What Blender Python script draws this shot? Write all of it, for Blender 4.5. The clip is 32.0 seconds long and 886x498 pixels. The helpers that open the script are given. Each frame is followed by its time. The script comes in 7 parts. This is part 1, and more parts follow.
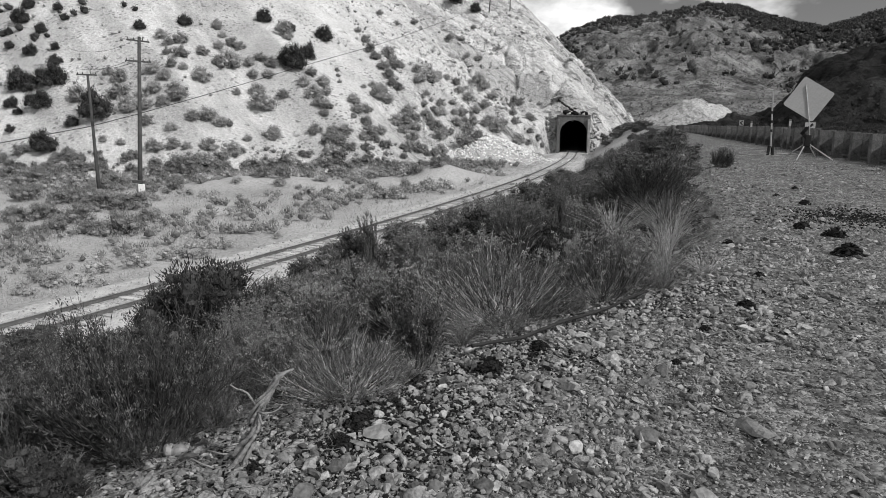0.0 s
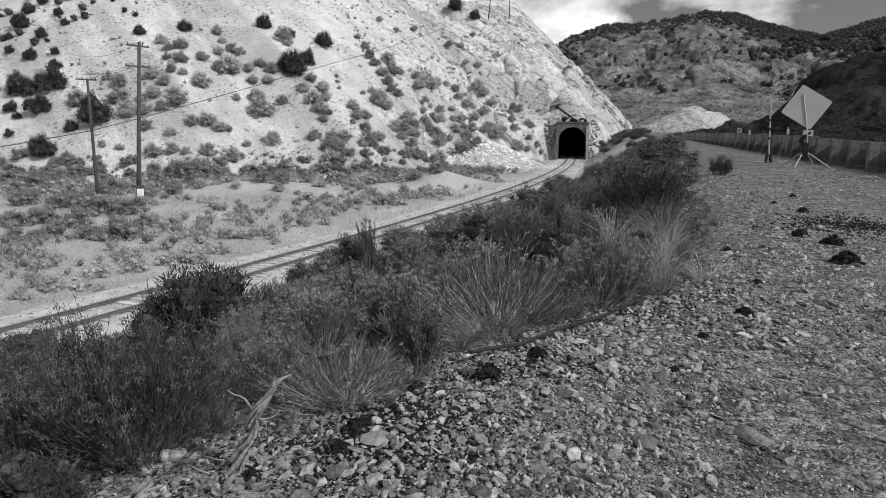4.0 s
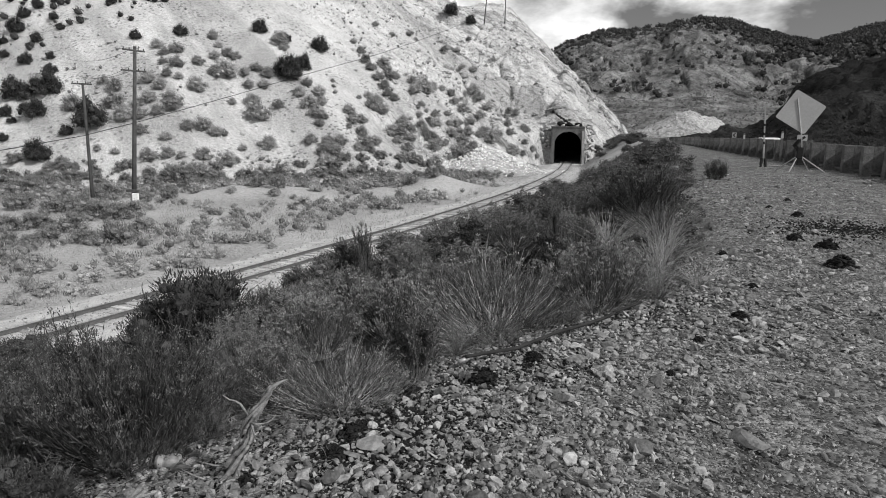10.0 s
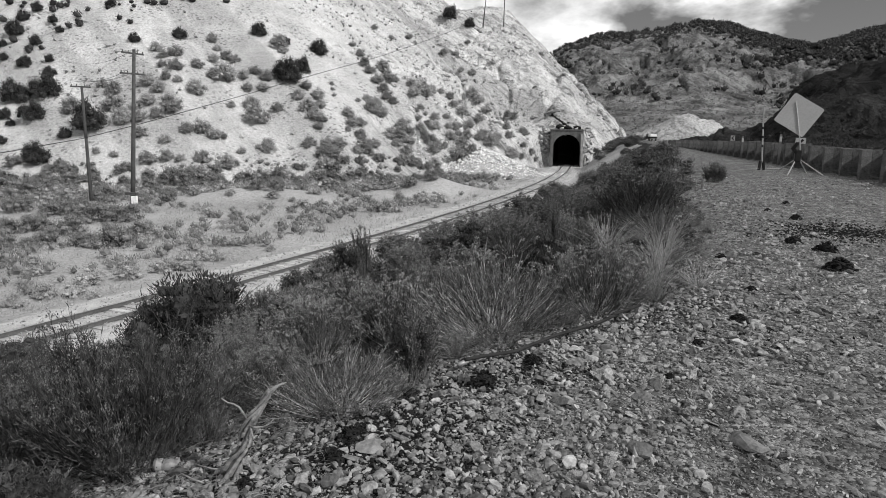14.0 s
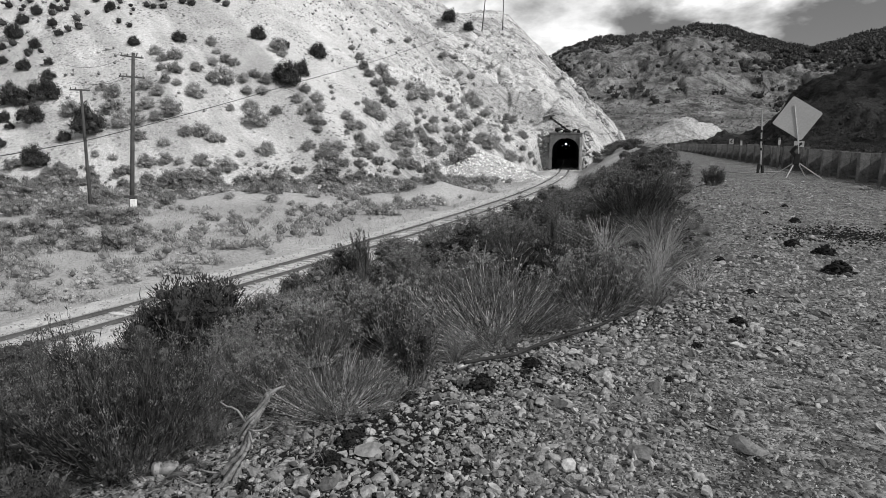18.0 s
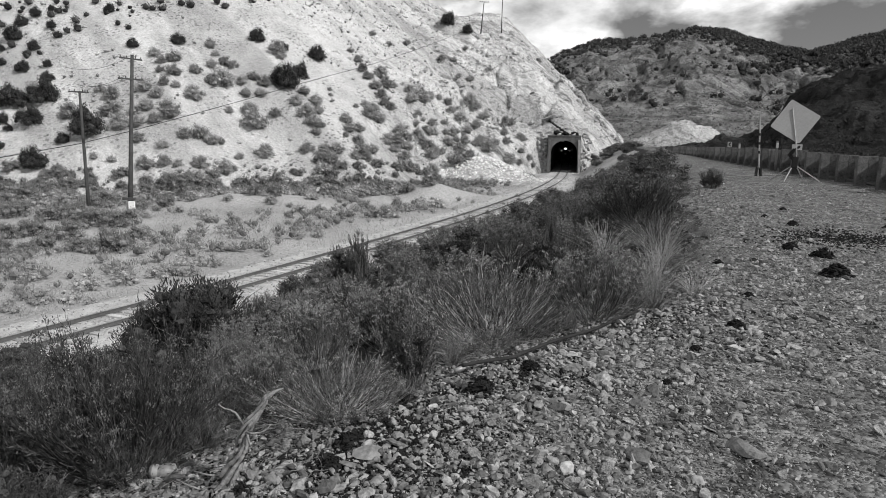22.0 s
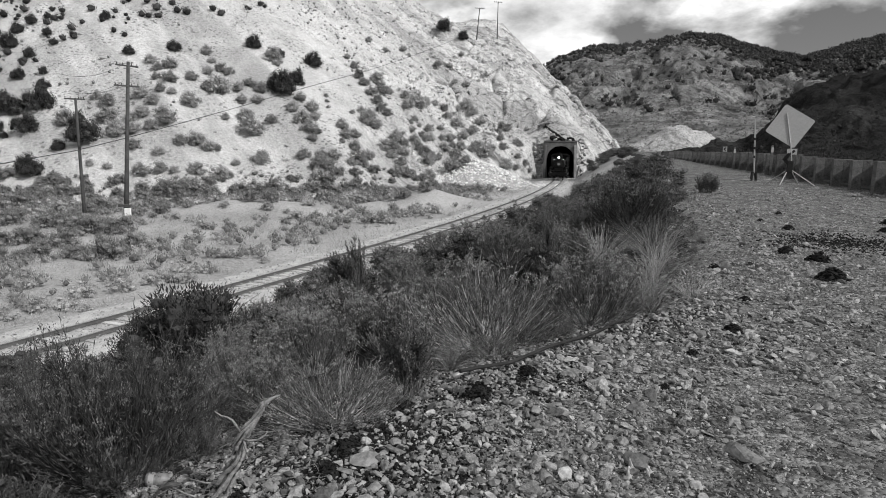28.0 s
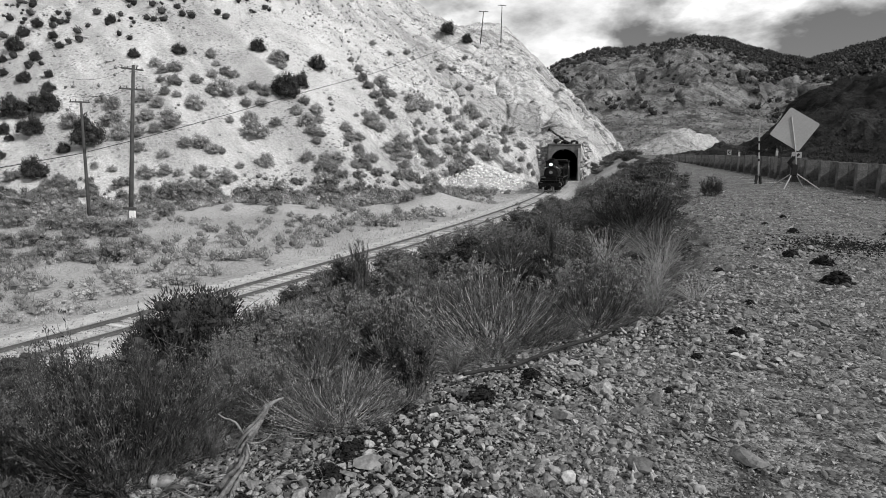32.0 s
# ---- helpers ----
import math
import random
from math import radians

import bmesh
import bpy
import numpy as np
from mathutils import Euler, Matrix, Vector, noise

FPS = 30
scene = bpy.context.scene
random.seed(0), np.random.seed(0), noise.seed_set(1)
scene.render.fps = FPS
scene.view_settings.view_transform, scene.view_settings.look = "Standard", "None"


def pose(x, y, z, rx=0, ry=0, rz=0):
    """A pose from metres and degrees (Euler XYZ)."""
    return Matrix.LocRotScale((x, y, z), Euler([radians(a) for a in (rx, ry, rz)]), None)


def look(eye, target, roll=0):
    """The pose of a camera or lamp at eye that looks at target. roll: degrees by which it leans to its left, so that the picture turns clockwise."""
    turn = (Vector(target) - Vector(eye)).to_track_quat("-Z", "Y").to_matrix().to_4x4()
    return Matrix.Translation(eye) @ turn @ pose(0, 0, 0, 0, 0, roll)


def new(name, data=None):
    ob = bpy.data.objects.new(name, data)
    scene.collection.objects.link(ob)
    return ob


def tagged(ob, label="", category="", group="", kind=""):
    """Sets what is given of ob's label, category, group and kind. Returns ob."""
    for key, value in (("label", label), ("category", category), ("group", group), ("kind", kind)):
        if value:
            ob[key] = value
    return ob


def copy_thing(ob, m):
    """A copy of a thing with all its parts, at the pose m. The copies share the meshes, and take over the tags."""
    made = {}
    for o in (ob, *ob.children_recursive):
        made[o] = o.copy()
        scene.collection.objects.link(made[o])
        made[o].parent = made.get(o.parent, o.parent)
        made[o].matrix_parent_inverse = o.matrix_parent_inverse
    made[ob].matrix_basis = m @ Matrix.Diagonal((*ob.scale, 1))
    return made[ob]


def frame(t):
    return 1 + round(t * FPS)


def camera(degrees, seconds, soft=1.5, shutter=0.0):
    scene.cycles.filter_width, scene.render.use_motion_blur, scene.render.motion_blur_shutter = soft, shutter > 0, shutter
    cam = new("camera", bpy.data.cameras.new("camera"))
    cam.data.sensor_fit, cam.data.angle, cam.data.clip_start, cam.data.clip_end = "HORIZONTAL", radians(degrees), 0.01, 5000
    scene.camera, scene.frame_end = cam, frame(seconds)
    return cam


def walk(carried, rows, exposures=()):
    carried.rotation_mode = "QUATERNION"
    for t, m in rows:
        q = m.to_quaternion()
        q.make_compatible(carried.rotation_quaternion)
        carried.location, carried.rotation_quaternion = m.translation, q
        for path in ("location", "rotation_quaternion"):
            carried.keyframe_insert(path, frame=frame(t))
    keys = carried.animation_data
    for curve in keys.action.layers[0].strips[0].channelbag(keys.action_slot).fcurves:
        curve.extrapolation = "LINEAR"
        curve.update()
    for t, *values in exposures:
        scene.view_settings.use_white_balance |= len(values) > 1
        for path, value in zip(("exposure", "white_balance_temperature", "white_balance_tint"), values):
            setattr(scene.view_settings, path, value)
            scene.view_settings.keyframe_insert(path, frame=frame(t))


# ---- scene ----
# The camera stands on the gravel bench and turns a little in the hand.
EYE = (0.0, 0.0, 6.5)
PATH = [
    (0, 78.114, 0.320, 0.533), (0.5, 78.215, 0.312, 0.519), (1, 78.373, 0.249, 0.518), (1.5, 78.617, 0.068, 0.496),
    (2, 78.758, -0.074, 0.456), (2.5, 78.820, -0.149, 0.424), (3, 78.793, -0.074, 0.440), (3.5, 78.662, 0.050, 0.426),
    (5.5, 78.684, 0.045, 0.499), (6, 78.787, 0.015, 0.468), (6.5, 78.928, 0.020, 0.356), (7, 79.074, -0.039, 0.279),
    (7.5, 79.193, -0.096, 0.214), (8, 79.204, -0.036, 0.167), (8.5, 79.104, 0.109, 0.145), (9, 79.040, 0.156, 0.140),
    (9.5, 79.052, 0.086, 0.117), (10, 79.054, 0.040, 0.091), (10.5, 79.183, 0.039, 0.064), (11, 79.415, -0.049, 0.013),
    (11.5, 79.594, -0.127, -0.028), (12, 79.584, -0.150, -0.039), (12.5, 79.464, -0.112, -0.023), (13, 79.377, 0.000, 0.000),
    (13.5, 79.354, 0.004, 0.003), (14, 79.312, 0.023, -0.003), (14.5, 79.335, -0.014, 0.009), (16.5, 79.575, -0.198, -0.033),
    (17, 79.581, -0.219, -0.032), (17.5, 79.554, -0.110, -0.031), (18, 79.596, 0.020, -0.086), (18.5, 79.689, 0.013, -0.156),
    (19, 79.801, -0.020, -0.184), (19.5, 79.831, -0.083, -0.172), (20, 79.857, -0.133, -0.197), (20.5, 79.934, -0.159, -0.206),
    (21, 79.988, -0.211, -0.211), (21.5, 79.957, -0.212, -0.241), (22, 79.820, -0.083, -0.199), (22.5, 79.742, 0.103, -0.149),
    (23, 80.006, 0.098, -0.175), (23.5, 80.270, 0.157, -0.252), (24, 80.454, 0.101, -0.333), (24.5, 80.554, 0.037, -0.379),
    (25, 80.679, -0.105, -0.438), (25.5, 80.748, -0.150, -0.468), (27.5, 80.381, 0.035, -0.518), (28, 80.324, 0.111, -0.527),
    (28.5, 80.295, 0.116, -0.527), (29, 80.274, 0.146, -0.462), (29.5, 80.215, 0.200, -0.367), (30, 80.185, 0.257, -0.266),
    (30.5, 80.221, 0.257, -0.247), (31, 80.381, 0.165, -0.232), (31.5, 80.523, 0.130, -0.182), (32, 80.593, 0.087, -0.193),
]
cam = camera(70, 32.0, soft=0.9)
walk(cam, [(t, pose(*EYE, rx, ry, rz)) for t, rx, ry, rz in PATH])

# ---- light ----
SUN_TO = Vector((0.66, -0.46, 0.60)).normalized()
world = bpy.data.worlds.new("sky")
scene.world = world
world.use_nodes = True
wn, wl = world.node_tree.nodes, world.node_tree.links
wn.clear()


def wnode(kind, **values):
    n = wn.new(kind)
    for key, value in values.items():
        n.inputs[key].default_value = value
    return n


sky = wn.new("ShaderNodeTexSky")
sky.sky_type = "NISHITA"
sky.sun_disc = False
sky.sun_elevation = math.asin(SUN_TO.z)
sky.sun_rotation = math.atan2(SUN_TO.x, SUN_TO.y)
grey = wn.new("ShaderNodeRGBToBW")
wl.new(sky.outputs[0], grey.inputs[0])
tc = wn.new("ShaderNodeTexCoord")
sep = wn.new("ShaderNodeSeparateXYZ")
wl.new(tc.outputs["Generated"], sep.inputs[0])
up = wn.new("ShaderNodeMath")
up.operation = "MAXIMUM"
up.inputs[1].default_value = 0.0
wl.new(sep.outputs[2], up.inputs[0])
lift = wn.new("ShaderNodeMath")
lift.operation = "ADD"
lift.inputs[1].default_value = 0.42
wl.new(up.outputs[0], lift.inputs[0])
flat = wn.new("ShaderNodeVectorMath")
flat.operation = "DIVIDE"
comb = wn.new("ShaderNodeCombineXYZ")
for i in range(3):
    wl.new(lift.outputs[0], comb.inputs[i])
wl.new(tc.outputs["Generated"], flat.inputs[0])
wl.new(comb.outputs[0], flat.inputs[1])
clouds = wnode("ShaderNodeTexNoise", Scale=3.4, Detail=10.0, Roughness=0.52, Distortion=0.1)
wl.new(flat.outputs[0], clouds.inputs["Vector"])
cover = wn.new("ShaderNodeValToRGB")
cover.color_ramp.elements[0].position = 0.38
cover.color_ramp.elements[1].position = 0.52
thin = wn.new("ShaderNodeMapRange")
thin.inputs[1].default_value, thin.inputs[2].default_value = 0.20, 0.52
thin.inputs[3].default_value, thin.inputs[4].default_value = 0.09, -0.09
wl.new(sep.outputs[0], thin.inputs[0])
amount = wn.new("ShaderNodeMath")
amount.operation = "ADD"
wl.new(clouds.outputs[0], amount.inputs[0])
wl.new(thin.outputs[0], amount.inputs[1])
wl.new(amount.outputs[0], cover.inputs[0])
tone = wnode("ShaderNodeTexNoise", Scale=4.1, Detail=6.0, Roughness=0.6)
wl.new(flat.outputs[0], tone.inputs["Vector"])
white = wn.new("ShaderNodeMapRange")
white.inputs[1].default_value, white.inputs[2].default_value = 0.3, 0.7
white.inputs[3].default_value, white.inputs[4].default_value = 10.0, 31.0
wl.new(tone.outputs[0], white.inputs[0])
dim = wn.new("ShaderNodeMath")
dim.operation = "MULTIPLY"
dim.inputs[1].default_value = 1.25
wl.new(grey.outputs[0], dim.inputs[0])
mixer = wn.new("ShaderNodeMix")
wl.new(cover.outputs[0], mixer.inputs[0])
wl.new(dim.outputs[0], mixer.inputs[2])
wl.new(white.outputs[0], mixer.inputs[3])
back = wn.new("ShaderNodeBackground")
back.inputs[1].default_value = 0.041
wl.new(mixer.outputs[0], back.inputs[0])
wout = wn.new("ShaderNodeOutputWorld")
wl.new(back.outputs[0], wout.inputs[0])

sun = new("sun", bpy.data.lights.new("sun", "SUN"))
sun.data.energy = 4.55
sun.data.angle = radians(3)
sun.data.color = (1.0, 0.99, 0.98)
sun.matrix_world = look(tuple(SUN_TO * 300), (0, 0, 0))
scene.view_settings.exposure = 0.0

# ---- land: heights ----


def lattice(ix, iy, seed):
    h = (ix.astype(np.int64) * 374761393 + iy.astype(np.int64) * 668265263 + seed * 974634777) & 0xFFFFFFFF
    h = ((h ^ (h >> 13)) * 1274126177) & 0xFFFFFFFF
    h = (h ^ (h >> 16)) & 0xFFFFFF
    return h / float(0xFFFFFF)


def vnoise(x, y, seed=0):
    """Smooth noise in -1..1."""
    ix, iy = np.floor(x), np.floor(y)
    u, v = x - ix, y - iy
    u, v = u * u * (3 - 2 * u), v * v * (3 - 2 * v)
    a, b = lattice(ix, iy, seed), lattice(ix + 1, iy, seed)
    c, d = lattice(ix, iy + 1, seed), lattice(ix + 1, iy + 1, seed)
    return 2 * (a + (b - a) * u + (c - a) * v + (a - b - c + d) * u * v) - 1


def fbm(x, y, size, octaves=4, seed=0):
    out, amp, total = 0, 1.0, 0.0
    for k in range(octaves):
        out = out + amp * vnoise(x / size + 17.3 * k, y / size - 9.1 * k, seed + k)
        total += amp
        amp *= 0.5
        size *= 0.47
    return out / total


def ridged(x, y, size, octaves=4, seed=0):
    out, amp, total = 0, 1.0, 0.0
    for k in range(octaves):
        out = out + amp * (1 - 2 * np.abs(vnoise(x / size + 5.7 * k, y / size + 3.3 * k, seed + k)))
        total += amp
        amp *= 0.5
        size *= 0.48
    return out / total


def smooth(a, b, x):
    t = np.clip((x - a) / (b - a), 0, 1)
    return t * t * (3 - 2 * t)


def side_of(poly, x, y):
    """Distance from a polyline, positive on its left side."""
    best, sign = np.full(np.shape(x), 1e9), np.ones(np.shape(x))
    for (ax, ay), (bx, by) in zip(poly, poly[1:]):
        dx, dy = bx - ax, by - ay
        t = np.clip(((x - ax) * dx + (y - ay) * dy) / (dx * dx + dy * dy), 0, 1)
        d = np.hypot(x - ax - t * dx, y - ay - t * dy)
        cross = dx * (y - ay) - dy * (x - ax)
        near = d < best
        best = np.where(near, d, best)
        sign = np.where(near, np.where(cross >= 0, 1.0, -1.0), sign)
    return best * sign


PORTAL_Y = 116.0


BEND_Y, BEND_R = 150.0, 90.0


def track_x(y):
    """The middle of the track: a wide curve, straight into the tunnel, bending off deep inside."""
    inside = np.minimum(y, PORTAL_Y)
    slope = 0.606407 - 2 * 0.00172395 * PORTAL_Y
    return -24.787 + 0.606407 * inside - 0.00172395 * inside ** 2 + np.maximum(y - PORTAL_Y, 0) * slope - np.maximum(y - BEND_Y, 0) ** 2 / (2 * BEND_R)


def track_slope(y):
    return 0.606407 - 2 * 0.00172395 * np.minimum(y, PORTAL_Y) - np.maximum(y - BEND_Y, 0) / BEND_R


def track_off(x, y):
    """Sideways distance from the middle of the track, positive to its right."""
    return (x - track_x(y)) / np.sqrt(1 + track_slope(y) ** 2)


CREST = [(-60, -60), (-20, -18), (-6, -3.4), (-1.2, 2.6), (0.1, 3.94), (2.34, 6.12), (4.2, 9.2), (7.3, 18.4), (12.8, 34), (19.5, 58), (27, 85), (34.5, 115), (39, 150), (46, 200), (70, 300)]
FENCE_A, FENCE_B = (13.3, 19.3), (21.4, 57.0)
FENCE_U = (0.2101, 0.9777)


def fence_off(x, y):
    """Distance beyond the guardrail line, on the highway's side."""
    return (x - FENCE_A[0]) * FENCE_U[1] - (y - FENCE_A[1]) * FENCE_U[0]


def ground_z(x, y):
    s = side_of(CREST, x, y)
    n = fbm(x, y, 6.0, 5, 3)
    fine = fbm(x, y, 0.9, 3, 8)
    bench = 4.9 + 0.06 * n + 0.025 * fine - 1.45 * smooth(0.8, 3.2, fence_off(x, y))
    low = -0.42 + 0.22 * n + 0.05 * fine
    rim = s * (1 + 0.7 * smooth(35, 70, y)) + 0.5 * fbm(x, y, 2.6, 3, 12)
    fall = np.interp(rim, [-0.4, 0.4, 3.0, 7.0, 11.0, 14.0, 16.5], [0, 0.03, 0.16, 0.42, 0.70, 0.90, 1.0])
    z = bench + (low - bench) * fall + 0.14 * n * smooth(0, 3, s)
    # spoil heaps and low dirt banks on the flat
    for cx, cy, ax, ay, h in ((-17.5, 62, 8, 3.0, 1.25), (-2.0, 69, 5.5, 2.4, 1.5), (6.0, 98, 6.5, 4.0, 3.4), (-34, 52, 9, 3, 0.7), (28, 108, 3, 3, 0.8)):
        z = z + h * np.exp(-((x - cx) / ax) ** 2 - ((y - cy) / ay) ** 2) * (1 + 0.25 * n)
    off = np.abs(track_off(x, y))
    bed = -0.185 + 0.05 * fine
    w = smooth(4.2, 2.3, off)
    z = z * (1 - w) + bed * w
    return z


FOOT = [(-260, 120), (-120, 78), (-60, 68), (-45, 67), (-28, 69), (-20, 76), (-10, 80), (1, 91), (12, 106), (19.0, 116.9), (25.8, 116.0), (31, 122), (39.5, 132), (45.5, 148), (60, 195), (76, 250), (92, 320)]


NOSE = 0.30
CUT = [(51.5, 163), (50.5, 185), (44, 215), (30, 250)]


def hill_z(x, y):
    d = side_of(FOOT, x, y)
    wob = 2.2 * fbm(x, y, 14.0, 4, 21) * smooth(0, 6, d)
    e = d + wob
    z = -1.0 + (0.76 + NOSE * smooth(0, 32, x)) * np.maximum(e, 0) - 0.00055 * np.maximum(e, 0) ** 2
    cliff = np.exp(-(((x - 22.4) / 8.5) ** 2 + ((y - 117) / 9.0) ** 2))
    z = z + 7.2 * cliff * smooth(0.2, 2.2, d)
    # outcrops on the nose, scree on the other part
    rocky = smooth(-25, 15, x + 0.12 * (y - 100)) * smooth(2, 9, d)
    along, across = 0.80 * x - 0.60 * y, 0.60 * x + 0.80 * y
    bed = ridged(along * 0.22, across, 5.0, 4, 31)
    step = vnoise(along * 0.10, across / 3.2, 33)
    z = z + rocky * (0.45 * ridged(x, y, 1.9, 2, 39) + 1.3 * bed + 1.1 * fbm(x, y, 6.0, 5, 37) + 1.3 * np.round(2.5 * step) / 2.5)
    wx, wy = x + 1.6 * fbm(x, y, 5.0, 3, 35), y + 1.6 * fbm(x, y, 5.0, 3, 36)
    crack = np.minimum(np.abs(vnoise(wx / 8.0 + 3, wy / 11.0, 34)), np.abs(vnoise(wx / 4.6, wy / 6.5, 38)) * 1.5)
    z = z - rocky * 1.1 * smooth(0.10, 0.0, crack)
    z = z + (1 - rocky) * (0.55 * fbm(x, y, 4.0, 4, 41)) * smooth(0, 4, d)
    top = smooth(30, 48, d) * smooth(-10, -40, x)
    z = z + top * 1.4 * ridged(x, y, 6.0, 3, 45)
    # the highway's cut round the back of the nose
    gap = np.abs(side_of(CUT, x, y))
    z = np.minimum(z, 3.4 + 2.2 * np.maximum(gap - 5.5, 0))
    return np.where(d < -0.6, -6.0, z)


FAR_AZ = [-180, -60, -30, 2, 6, 9.3, 10.5, 13.3, 17.3, 21.2, 23.3, 24.6, 27.4, 29.3, 31.4, 33.7, 40, 60, 180]
FAR_TAN = [0.03, 0.1, 0.1, 0.09, 0.1, 0.113, 0.123, 0.138, 0.139, 0.149, 0.145, 0.136, 0.117, 0.110, 0.118, 0.127, 0.15, 0.12, 0.03]
SIDE_AZ = [18.0, 21.4, 24.3, 26.6, 27.6, 28.1, 29.6, 31.7, 34.0, 40, 60, 90]
SIDE_TAN = [-0.04, -0.02, -0.012, 0.004, 0.022, 0.036, 0.060, 0.072, 0.091, 0.12, 0.16, 0.1]


def far_z(x, y):
    r = np.hypot(x, y)
    az = np.degrees(np.arctan2(x, y))
    crest = 6.5 + 470 * np.interp(az, FAR_AZ, FAR_TAN)
    u = np.clip((r - 225) / 245, 0, 1.6)
    shape = np.where(u < 1, 0.55 * u + 0.45 * u ** 0.55, 1 - 0.5 * (u - 1))
    z = crest * shape
    z = z + smooth(0.05, 0.4, u) * (9.5 * ridged(x, y, 60.0, 6, 51) + 6.5 * ridged(x, y, 16.0, 5, 55) + 2.0 * np.round(2 * fbm(x, y, 30.0, 3, 57)) ) * np.clip(1.15 - u, 0.12, 1)
    wx, wy = x + 9 * fbm(x, y, 30.0, 3, 53), y + 9 * fbm(x, y, 30.0, 3, 54)
    cleft = np.minimum(np.abs(vnoise(wx / 40.0, wy / 60.0, 52)), 1.6 * np.abs(vnoise(wx / 17.0, wy / 26.0, 56)))
    z = z - 5.0 * smooth(0.12, 0.0, cleft) * smooth(0.1, 0.3, u) * np.clip(1.1 - u, 0, 1)
    step = z / 11.0 + 0.5 * fbm(x, y, 40.0, 3, 58)
    z = z + 4.5 * (np.floor(step) + smooth(0.25, 0.8, step - np.floor(step)) - step) * smooth(0.1, 0.35, u) * np.clip(1.1 - u, 0, 1)
    return np.where(r < 222, -8.0, z - 1.0)


def side_z(x, y):
    r = np.hypot(x, y)
    az = np.degrees(np.arctan2(x, y))
    crest = 6.5 + 125 * np.interp(az, SIDE_AZ, SIDE_TAN)
    u = np.clip((r - 62) / 63, 0, 1.8)
    shape = np.where(u < 1, 0.35 * u + 0.65 * u ** 2.4, 1 - 0.15 * (u - 1))
    z = 3.2 + (crest - 3.2) * shape
    z = z + smooth(0.05, 0.6, u) * (2.8 * ridged(x, y, 13.0, 6, 61) + 1.3 * ridged(x, y, 3.5, 4, 63) - 1.2) * smooth(1.6, 1.0, u)
    step = z / 4.5 + 0.5 * fbm(x, y, 14.0, 3, 66)
    z = z + 0.9 * (np.floor(step) + smooth(0.2, 0.8, step - np.floor(step)) - step) * smooth(0.1, 0.4, u)
    return z


def knoll_z(x, y):
    q = np.hypot((x - 72) / 16.0, (y - 190) / 12.0)
    z = 10.4 - 8.0 * np.maximum(q - 0.1, 0) ** 1.1 + 1.7 * ridged(x, y, 5.0, 5, 71)
    return np.where(q > 1.6, -6.0, z)


# ---- land: end ----

# ---- materials (a grey film: all colours are neutral) ----


